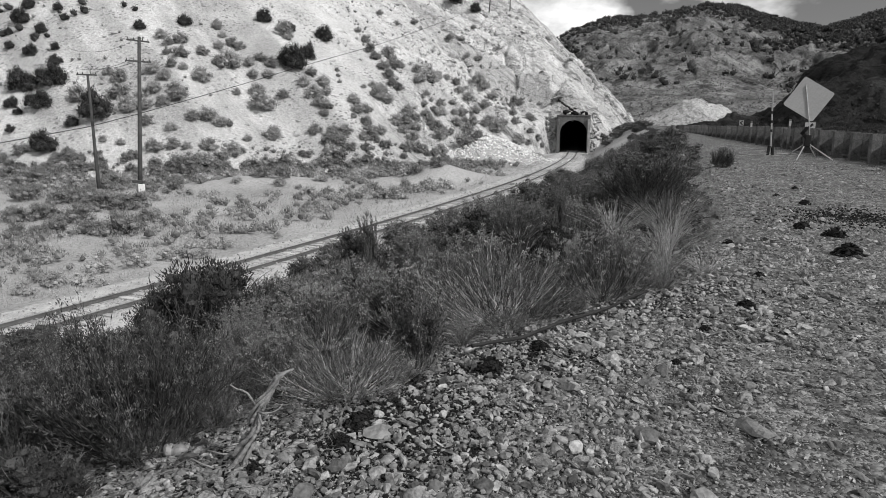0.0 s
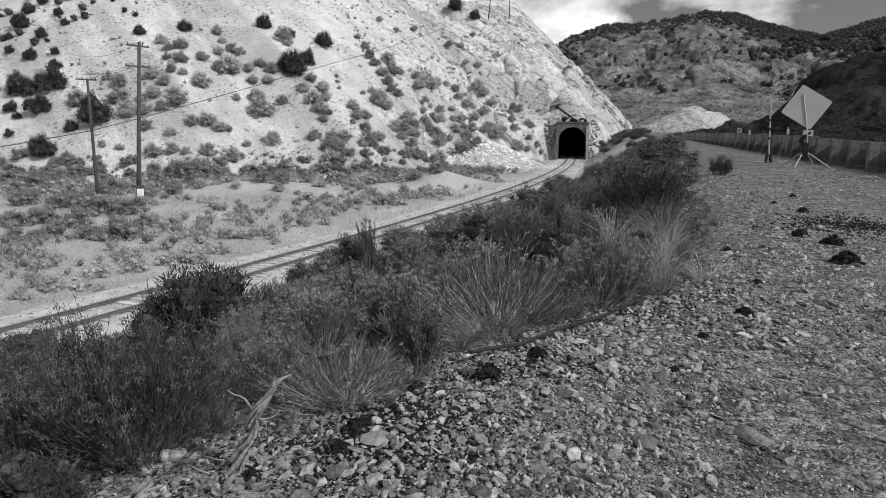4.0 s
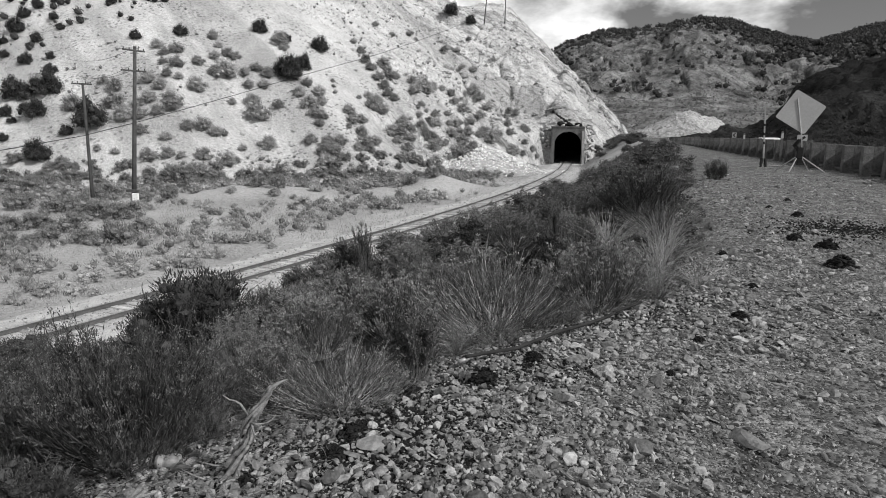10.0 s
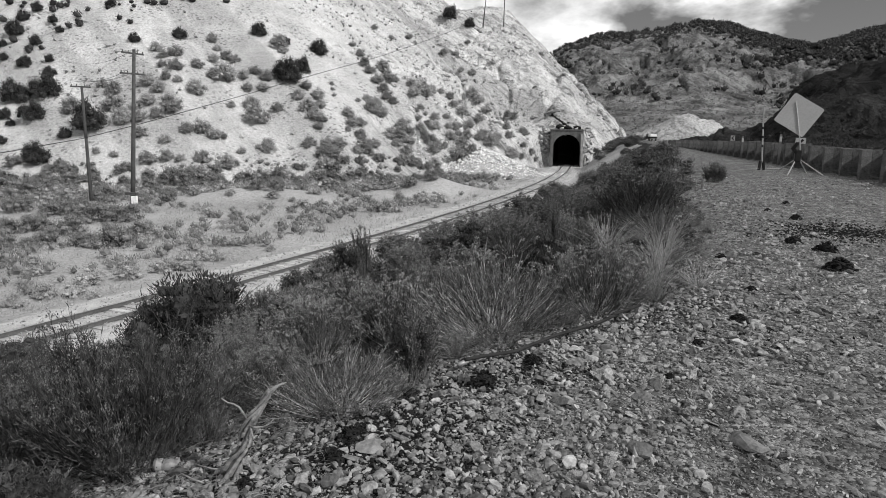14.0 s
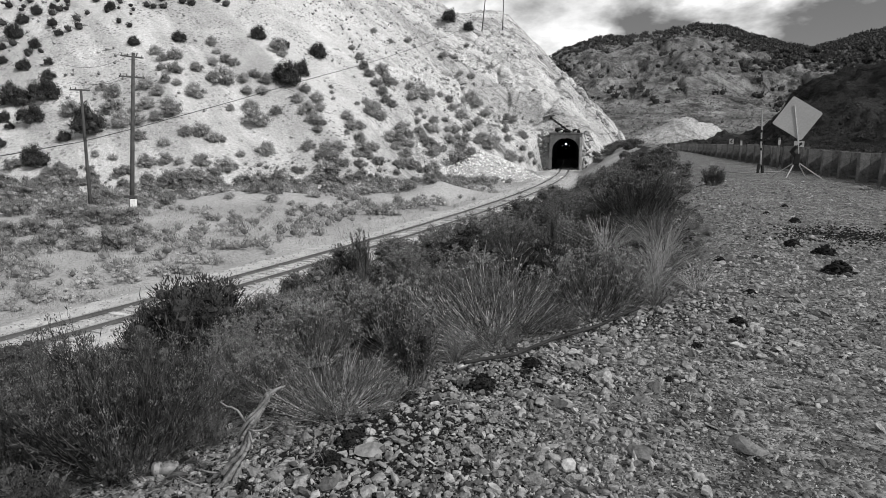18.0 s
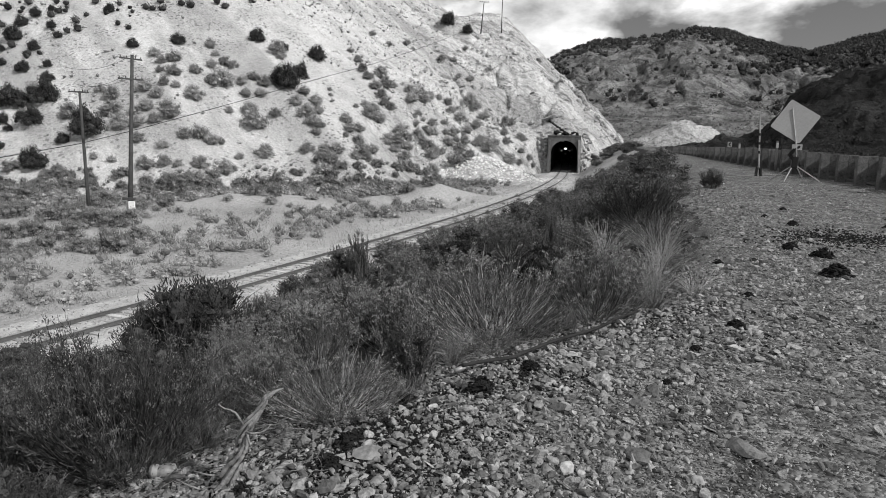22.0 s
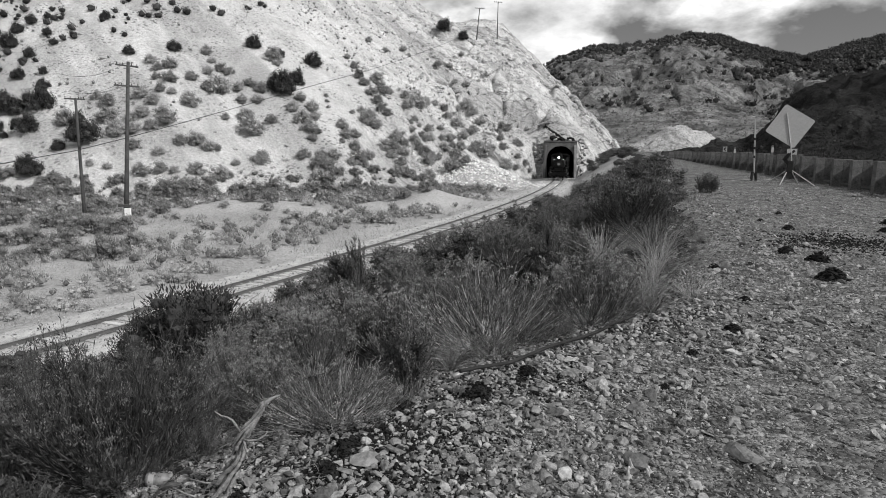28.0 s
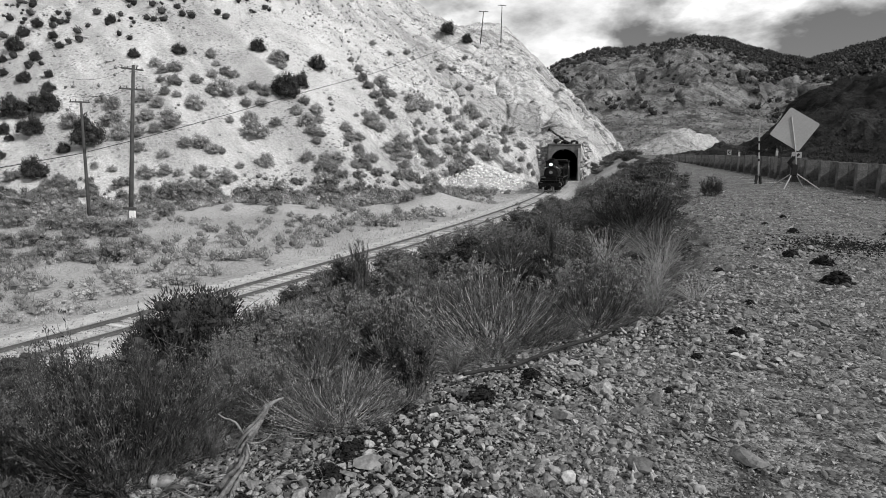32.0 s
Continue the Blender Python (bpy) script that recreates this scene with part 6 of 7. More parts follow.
def foot_shrubs():
    """A belt of sage along the foot of the hill, and scattered sage over the flat."""
    rs = np.random.RandomState(61)
    count = 0
    while count < 300:
        x, y = rs.uniform(-60, 14), rs.uniform(46, 100)
        d = float(side_of(FOOT, np.array([x]), np.array([y]))[0])
        if on_heap(x, y) < 0.3 and -7 < d < 4.5 and rs.uniform() < 1.1 - abs(d + 1) / 7:
            plant("f" if d > -2.5 else "m", x, y, rs.uniform(0.8, 1.8), hill_at(x, y), 1.0)
            count += 1
    count = 0
    while count < 140:
        x, y = rs.uniform(-46, 12), rs.uniform(18, 80)
        off = float(track_off(np.array([x]), np.array([y]))[0])
        d = float(side_of(FOOT, np.array([x]), np.array([y]))[0])
        if off < -3.4 and d < -5 and float(fbm(np.array([x]), np.array([y]), 7.0, 3, 88)[0]) > -0.2:
            plant("m", x, y, rs.uniform(0.35, 0.8) * (1.3 if off < -10 else 0.8), None, 1.0)
            count += 1


foot_shrubs()


def stuff(name, v, f, mat, label, category):
    return tagged(new(name, mesh_of(name, v, f, mat)), label, category, kind="stuff")


def clump_cloud(rs, at, size, per, leaf, long=1.8, up=0.3):
    """Small bushy clumps: many leaves round each place."""
    n = len(at)
    i = np.repeat(np.arange(n), per)
    d = rs.normal(size=(len(i), 3)) * np.array([0.42, 0.42, 0.36])
    p = at[i] + (d + np.array([0, 0, 0.35])) * size[i][:, None]
    return leaves(rs, p, leaf * size[i] * rs.uniform(0.6, 1.4, len(i)), long, up)


def mounds(rs, at, size, per, leaf=0.3, long=3.2, inner=0.25):
    """Small dense shrubs: an uneven inner lump each, under a coat of upward shoots."""
    n = len(at)
    core = lumps_of(rs, at + np.array([0, 0, 0.28]) * size[:, None], inner * size, False)
    i = np.repeat(np.arange(n), per)
    d = rs.normal(size=(len(i), 3))
    d[:, 2] = np.abs(d[:, 2])
    d /= np.linalg.norm(d, axis=1, keepdims=True)
    p = at[i] + (d * np.array([0.40, 0.40, 0.36]) * np.sqrt(rs.uniform(0.1, 1, (len(i), 1))) + np.array([0, 0, 0.22])) * size[i][:, None]
    way = d + np.array([0, 0, 1.6]) + rs.normal(0, 0.3, d.shape)
    return merge(core, split_quads(*spears(rs, p, way, leaf * size[i] * rs.uniform(0.6, 1.5, len(i)), long)))


def small_growth():
    rs = np.random.RandomState(63)
    # tiny shrubs high on the slope and over the outcrops
    x, y = rs.uniform(-95, 48, 9000), rs.uniform(66, 230, 9000)
    d = side_of(FOOT, x, y)
    thick = smooth(-0.15, 0.5, fbm(x, y, 16.0, 3, 97)) * np.where(x < -18, smooth(18, 34, d) + 0.22, 0.35)
    ok = (d > 3) & (rs.uniform(0, 1, len(x)) < thick)
    x, y = x[ok], y[ok]
    at = np.stack([x, y, hill_z(x, y)], 1)
    v, f = mounds(rs, at, rs.uniform(0.25, 0.95, len(x)), 18, 0.2)
    stuff("slope_growth", v, f, M_HILLLEAF, "tiny dark shrubs dotted over the pale slope", "shrubs")
    # dark growth along the top
    x, y = rs.uniform(-95, -30, 2600), rs.uniform(80, 170, 2600)
    d = side_of(FOOT, x, y)
    ok = (d > 14) & (rs.uniform(0, 1, len(x)) < smooth(16, 40, d - 0.35 * (x + 60)) * 0.55 * (fbm(x, y, 9.0, 3, 111) > -0.1))
    x, y = x[ok], y[ok]
    at = np.stack([x, y, hill_z(x, y)], 1)
    v, f = mounds(rs, at, rs.uniform(0.6, 2.0, len(x)), 90, 0.10, 2.0, 0.3)
    stuff("hilltop_growth", v, f, M_DARKLEAF, "dark shrubs thick along the hilltop", "shrubs")
    # broken rock lying on the slope
    x, y = rs.uniform(-90, 46, 16000), rs.uniform(68, 210, 16000)
    d = side_of(FOOT, x, y)
    ok = (d > 1.5) & (rs.uniform(0, 1, len(x)) < 0.25 + 0.75 * smooth(0.0, 0.4, fbm(x, y, 12.0, 3, 98)))
    x, y = x[ok], y[ok]
    v, f = stones(rs, np.stack([x, y, hill_z(x, y)], 1), np.exp(rs.normal(math.log(0.2), 0.5, len(x))))
    stuff("slope_rock", v, f, M_HILL, "broken pale rock strewn over the slope", "rock")
    # blocks and ledges standing out of the rocky nose
    x, y = rs.uniform(-26, 46, 9000), rs.uniform(92, 200, 9000)
    d = side_of(FOOT, x, y)
    ok = (d > 3) & (rs.uniform(0, 1, len(x)) < smooth(-25, 10, x + 0.12 * (y - 100)) * (0.12 + 0.6 * (fbm(x, y, 9.0, 3, 112) > 0.05)))
    x, y = x[ok], y[ok]
    size = np.clip(np.exp(rs.normal(math.log(0.55), 0.45, len(x))), 0.25, 1.7)
    v, f = stones(rs, np.stack([x, y, hill_z(x, y) - 0.18 * size], 1), size)
    stuff("outcrop_blocks", v, f, M_HILL, "angular limestone blocks standing out of the slope", "rock")
    # straw grass and low growth on the flat
    x, y = rs.uniform(-60, 20, 52000), rs.uniform(14, 105, 52000)
    off, d = track_off(x, y), side_of(FOOT, x, y)
    ok = (off < -3.2) & (d < 2) & (fbm(x, y, 6.0, 4, 99) > -0.22 - 0.25 * (d > -6))
    # bare dirt on the spoil heaps
    bare = np.exp(-((x + 17.5) / 8) ** 2 - ((y - 60.5) / 4) ** 2) + np.exp(-((x + 2) / 5.5) ** 2 - ((y - 68) / 3) ** 2) + np.exp(-((x - 7) / 6) ** 2 - ((y - 96) / 5) ** 2)
    ok &= bare < 0.35
    x, y = x[ok], y[ok]
    at = np.stack([x, y, ground_z(x, y)], 1)
    v, f = clump_cloud(rs, at, rs.uniform(0.16, 0.45, len(x)), 9, 0.5, 5.5, 0.7)
    stuff("flat_growth", v, f, M_PALEGRASS, "low dry grass and weeds on the dirt flat", "grass")
    x, y = rs.uniform(-60, 16, 7500), rs.uniform(20, 104, 7500)
    off, d = track_off(x, y), side_of(FOOT, x, y)
    band = np.exp(-((off + 8.0) / 2.0) ** 2) + 0.7 * np.exp(-((off + 14.5) / 2.5) ** 2) + np.exp(-((d + 1.5) / 4.5) ** 2) + 0.06
    ok = (off < -4.0) & (d < 5) & (on_heap(x, y) < 0.4) & (rs.uniform(0, 1, len(x)) < band * (0.4 + 1.3 * (fbm(x, y, 5.0, 3, 107) > 0)))
    x, y = x[ok], y[ok]
    at = np.stack([x, y, np.maximum(ground_z(x, y), hill_z(x, y))], 1)
    size = rs.uniform(0.45, 1.25, len(x))
    v, f = mounds(rs, at, size, 60, 0.14, 4.0, 0.24)
    stuff("sage_belt", v, f, M_BELTLEAF, "grey sage in belts over the flat and hill foot", "shrubs")
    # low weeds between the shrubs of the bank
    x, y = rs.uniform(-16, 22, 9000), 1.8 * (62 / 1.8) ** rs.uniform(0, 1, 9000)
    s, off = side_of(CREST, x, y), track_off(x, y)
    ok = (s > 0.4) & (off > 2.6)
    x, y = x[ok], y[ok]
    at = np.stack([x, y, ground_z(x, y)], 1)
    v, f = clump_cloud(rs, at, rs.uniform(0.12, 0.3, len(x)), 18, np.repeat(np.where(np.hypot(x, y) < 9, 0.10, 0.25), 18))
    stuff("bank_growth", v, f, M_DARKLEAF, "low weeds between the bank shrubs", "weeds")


small_growth()


def far_woods():
    rs = np.random.RandomState(65)
    az, r = rs.uniform(8, 39, 24000), rs.uniform(260, 520, 24000)
    x, y = r * np.sin(np.radians(az)), r * np.cos(np.radians(az))
    u = (r - 225) / 245
    patch = fbm(x, y, 55.0, 4, 101)
    want = smooth(0.72, 0.98, u) * (0.3 + 2.0 * smooth(20, 27, az)) + 2.2 * smooth(0.35, 0.6, u) * smooth(25.5, 28, az) + 0.03 + 0.35 * (patch > 0.3) * smooth(0.3, 0.7, u)
    want = want * (0.6 + 0.6 * (patch > -0.05))
    ok = rs.uniform(0, 1, len(x)) < want * 0.75
    x, y = x[ok], y[ok]
    at = np.stack([x, y, far_z(x, y) - 0.3], 1)
    h = rs.uniform(1.8, 4.2, len(x))
    v, f = mounds(rs, at, 1.25 * h, 18, 0.15, 1.7, 0.27)
    stuff("ridge_woods", v, f, M_DARKLEAF, "dark pinyon and juniper woods along the ridge", "woods")
    az, r = rs.uniform(8, 38, 14000), rs.uniform(226, 450, 14000)
    x, y = r * np.sin(np.radians(az)), r * np.cos(np.radians(az))
    at = np.stack([x, y, far_z(x, y)], 1)
    v, f = mounds(rs, at, np.exp(rs.normal(-0.2, 0.4, len(x))), 8, 0.2, 2.4, 0.22)
    stuff("canyon_brush", v, f, M_BELTLEAF, "grey brush scattered over the canyon slope", "brush")
    az, r = rs.uniform(20, 42, 4200), rs.uniform(64, 150, 4200)
    x, y = r * np.sin(np.radians(az)), r * np.cos(np.radians(az))
    ok = (rs.uniform(0, 1, len(x)) < 0.35 + 0.4 * (fbm(x, y, 18.0, 3, 103) > 0)) & (r < 108)
    x, y = x[ok], y[ok]
    at = np.stack([x, y, np.maximum(side_z(x, y), 3.5)], 1)
    v, f = mounds(rs, at, rs.uniform(0.4, 1.5, len(x)), 40, 0.13, 2.4, 0.16)
    stuff("slope_brush", v, f, M_DUSKLEAF, "dark brush over the slope beside the highway", "brush")


far_woods()


# ---- stones ----
def gravel():
    rs = np.random.RandomState(33)
    n = 125000
    r = 1.7 * (24 / 1.7) ** rs.uniform(0, 1, n)
    az = rs.uniform(-0.64, 0.70, n)
    x, y = r * np.sin(az), r * np.cos(az)
    s = side_of(CREST, x, y) + 0.5 * fbm(x, y, 1.5, 3, 93)
    ok = (s < 0.75) & (fence_off(x, y) < 0)
    ok &= rs.uniform(0, 1, n) < 0.3 + 0.9 * smooth(-2.6, -0.5, s) + 0.3 * (fbm(x, y, 1.3, 2, 95) > 0)
    x, y, s = x[ok], y[ok], s[ok]
    r = np.hypot(x, y)
    big = 0.62 + 0.5 * smooth(-2.4, -0.4, s)
    size = np.clip(np.exp(rs.normal(math.log(0.0085), 0.62, len(x))), 0.005, 0.06) * (0.85 + 0.035 * r) * big
    at = np.stack([x, y, ground_z(x, y) + size * 0.3], 1)
    near = size / r > 0.0068
    v, f = stones(rs, at[near], size[near], True)
    stuff("near_gravel", v, f, M_STONE, "angular loose stones along the bench edge", "gravel")
    v, f = stones(rs, at[~near], size[~near])
    stuff("gravel", v, f, M_STONE, "fine loose gravel over the bench", "gravel")
    r = rs.uniform(4.5, 24, 20000)
    az = rs.uniform(0.15, 0.70, len(r))
    x, y = r * np.sin(az), r * np.cos(az)
    ok = (side_of(CREST, x, y) < 0) & (fence_off(x, y) < 0)
    x, y = x[ok], y[ok]
    size = np.exp(rs.normal(math.log(0.022), 0.45, len(x)))
    v, f = stones(rs, np.stack([x, y, ground_z(x, y)], 1), size)
    stuff("scattered_stones", v, f, M_STONE, "stones scattered over the gravel turnout", "gravel")
    r = 1.9 * (7.5 / 1.9) ** rs.uniform(0, 1, 9000)
    az = rs.uniform(-0.6, 0.68, len(r))
    x, y = r * np.sin(az), r * np.cos(az)
    s = side_of(CREST, x, y) + 0.4 * fbm(x, y, 1.2, 3, 94)
    ok = (s < 0.35) & (rs.uniform(0, 1, len(x)) < 0.10 + 0.65 * smooth(-2.2, -0.3, s) * (fbm(x, y, 0.8, 2, 96) > -0.2))
    x, y = x[ok], y[ok]
    ok = (np.hypot((x + 0.45) / 0.5, (y - 3.1) / 0.4) > 1) | (rs.uniform(0, 1, len(x)) < 0.25)
    x, y = x[ok], y[ok]
    size = np.clip(np.exp(rs.normal(math.log(0.021), 0.42, len(x))), 0.012, 0.06)
    order = np.argsort(-size)
    lone, rest = order[:300], order[300:]
    shapes = []
    for k in range(14):
        v, f = stones(rs, np.zeros((1, 3)), np.ones(1), True)
        shapes.append(mesh_of("stone", v, f, M_LONESTONE))
    for k in lone:
        ob = new("stone", shapes[int(rs.randint(len(shapes)))])
        ob.matrix_basis = pose(x[k], y[k], float(ground_z(x[k:k + 1], y[k:k + 1])[0]) + 0.25 * size[k], 0, 0, rs.uniform(0, 360)) @ Matrix.Scale(size[k], 4)
        tagged(ob, "angular pale stone lying loose on the gravel bench", "stone", "bench stones")
    x, y, size = x[rest], y[rest], size[rest]
    v, f = stones(rs, np.stack([x, y, ground_z(x, y) + 0.25 * size], 1), size, True)
    stuff("coarse_stones", v, f, M_STONE, "coarse broken stones thick along the bench edge", "gravel")
    # rubble heap at the foot of the hill, ballast beside the rails
    x, y = 6.5 + rs.normal(0, 4.0, 2600), 97 + rs.normal(0, 2.8, 2600)
    size = rs.uniform(0.08, 0.34, len(x))
    v, f = stones(rs, np.stack([x, y, np.maximum(ground_z(x, y), hill_z(x, y)) + 0.02], 1), size)
    stuff("rubble", v, f, M_PALESTONE, "heap of pale broken rock at the hill foot", "rubble")
    y = rs.uniform(12, 110, 9000)
    off = rs.normal(0, 1.5, len(y))
    q = np.arctan(track_slope(y))
    x = track_x(y) + off * np.cos(q)
    y = y - off * np.sin(q)
    size = rs.uniform(0.03, 0.075, len(x))
    v, f = stones(rs, np.stack([x, y, ground_z(x, y) + 0.04], 1), size)
    stuff("ballast", v, f, M_BALLASTSTONE, "pale crushed ballast along the track", "ballast")


def rock(seed, x, y, size, mat=None, label="", flat=1.0):
    rs = np.random.RandomState(seed)
    v, f = stones(rs, np.zeros((1, 3)), np.array([size]), True)
    v[:, 2] *= flat
    ob = new("rock", mesh_of("rock", v, f, mat or M_ROCK))
    ob.matrix_basis = pose(x, y, ground_at(x, y) + size * 0.12 * flat)
    return tagged(ob, label or "angular grey rock lying in the gravel", "rock", "bench rocks")


M_ROCK = material("rock_face", 0.09, 0.20, 0.15, 0.9, 0.8, 6, vary=0.35)
rr = np.random.RandomState(35)
for k in range(130):
    r, a = 2.0 * (9.5 / 2.0) ** rr.uniform(), rr.uniform(-0.5, 0.66)
    x, y = r * math.sin(a), r * math.cos(a)
    if float(side_of(CREST, np.array([x]), np.array([y]))[0]) < 0.15:
        rock(300 + k, x, y, rr.uniform(0.018, 0.042) * (1 + 0.07 * r))
for k, (x, y, size, flat) in enumerate(((1.55, 3.05, 0.13, 0.6), (1.08, 2.42, 0.075, 0.8), (0.98, 2.95, 0.10, 0.7), (2.3, 3.6, 0.08, 0.7), (-0.36, 2.95, 0.09, 0.7), (0.72, 3.5, 0.10, 0.8), (1.35, 3.75, 0.09, 0.7), (2.25, 4.2, 0.07, 0.6), (1.2, 4.6, 0.06, 1.0))):
    rock(500 + k, x, y, size, None, "larger flat grey rock bedded in the gravel", flat)


def dark_clod(seed, x, y, size, flat=0.75):
    """A crumbly lump of dark soil."""
    rs = np.random.RandomState(seed)
    t = thing("dark_clod", "crumbly lump of black soil on the gravel", "soil clod", pose(x, y, ground_at(x, y)), "dark clods")
    v, f = lumps_of(rs, np.array([[0, 0, size * 0.25]]), np.array([size * 0.65]))
    v[:, 2] *= flat
    part("core", mesh_of("core", v, f, M_DARKSTONE), None, t)
    n = 130
    a, q = rs.uniform(0, 6.28, n), np.sqrt(rs.uniform(0, 1.25, n))
    at = np.stack([np.cos(a) * q * size, np.sin(a) * q * size, size * flat * np.maximum(1.05 - q ** 2, 0)], 1)
    v, f = stones(rs, at, size * rs.uniform(0.08, 0.24, n))
    tagged(part("crumb_mass", mesh_of("crumb_mass", v, f, M_DARKSTONE), None, t), kind="stuff")


CLODS = [(5.08, 8.25, 0.19), (4.55, 7.09, 0.20), (5.0, 8.9, 0.16), (6.3, 11.2, 0.14), (8.6, 11.9, 0.16), (7.9, 11.0, 0.13), (2.46, 5.06, 0.10), (3.05, 6.08, 0.07), (3.76, 8.4, 0.09), (-0.47, 3.06, 0.11), (0.25, 3.8, 0.13), (-0.21, 3.72, 0.10), (-0.52, 2.84, 0.09), (0.62, 4.15, 0.10), (1.47, 3.88, 0.05), (1.9, 4.5, 0.06), (7.4, 13.6, 0.10), (6.4, 12.4, 0.08), (-0.9, 2.62, 0.08)]
for k, (x, y, size) in enumerate(CLODS):
    dark_clod(700 + k, x, y, size * 0.78)


def dark_grit():
    """Patches of black crumbs strewn between the stones."""
    rs = np.random.RandomState(37)
    xs, ys = [], []
    for x, y, ax, ay, n in ((6.2, 9.8, 0.9, 0.8, 1700), (7.6, 9.6, 0.9, 0.7, 600), (-0.45, 3.05, 0.65, 0.6, 8500), (0.5, 3.95, 0.5, 0.25, 800), (2.0, 4.7, 0.7, 0.4, 160)):
        xs.append(x + rs.normal(0, 0.6, n) * ax)
        ys.append(y + rs.normal(0, 0.6, n) * ay)
    x, y = np.concatenate(xs), np.concatenate(ys)
    ok = (side_of(CREST, x, y) < 0.4) & (fbm(x, y, 0.8, 3, 109) > -0.25)
    x, y = x[ok], y[ok]
    size = np.minimum(np.exp(rs.normal(math.log(0.0042), 0.45, len(x))) * np.hypot(x, y) ** 0.75, 0.022)
    v, f = stones(rs, np.stack([x, y, ground_z(x, y) + 0.3 * size], 1), size)
    stuff("dark_grit", v, f, M_DARKSTONE, "black soil crumbs strewn between the stones", "soil")


dark_grit()
gravel()


# ---- locomotive and tender (forward is +X, rail top is z = 0) ----
def ring_wheel(bm, r, w, spokes):
    sides = 24
    lathe_rings = [(r, -w / 2), (r, w / 2), (r - 0.09, w / 2), (r - 0.09, -w / 2)]
    rings = []
    for rad, h in lathe_rings:
        rings.append([bm.verts.new((rad * math.cos(2 * math.pi * k / sides), h, rad * math.sin(2 * math.pi * k / sides))) for k in range(sides)])
    for a, b in zip(rings, rings[1:] + rings[:1]):
        for k in range(sides):
            bm.faces.new((a[k], a[(k + 1) % sides], b[(k + 1) % sides], b[k]))
    lathe(bm, [(0.16, -w * 0.6), (0.16, w * 0.6)], "Y", (0, 0, 0), 12)
    for k in range(spokes):
        q = 2 * math.pi * k / spokes
        box(bm, (r - 0.2, 0.05, 0.06), (math.cos(q) * (r / 2 + 0.03), 0, math.sin(q) * (r / 2 + 0.03)), (0, -math.degrees(q), 0))


WHEELS = []


def wheel(parent, x, y, r, spokes):
    bm = bmesh.new()
    ring_wheel(bm, r, 0.14, spokes)
    ob = part("wheel", bm, M_LOCO, parent)
    ob.location = (x, y, r)
    WHEELS.append((ob, x, y, r))
    return ob


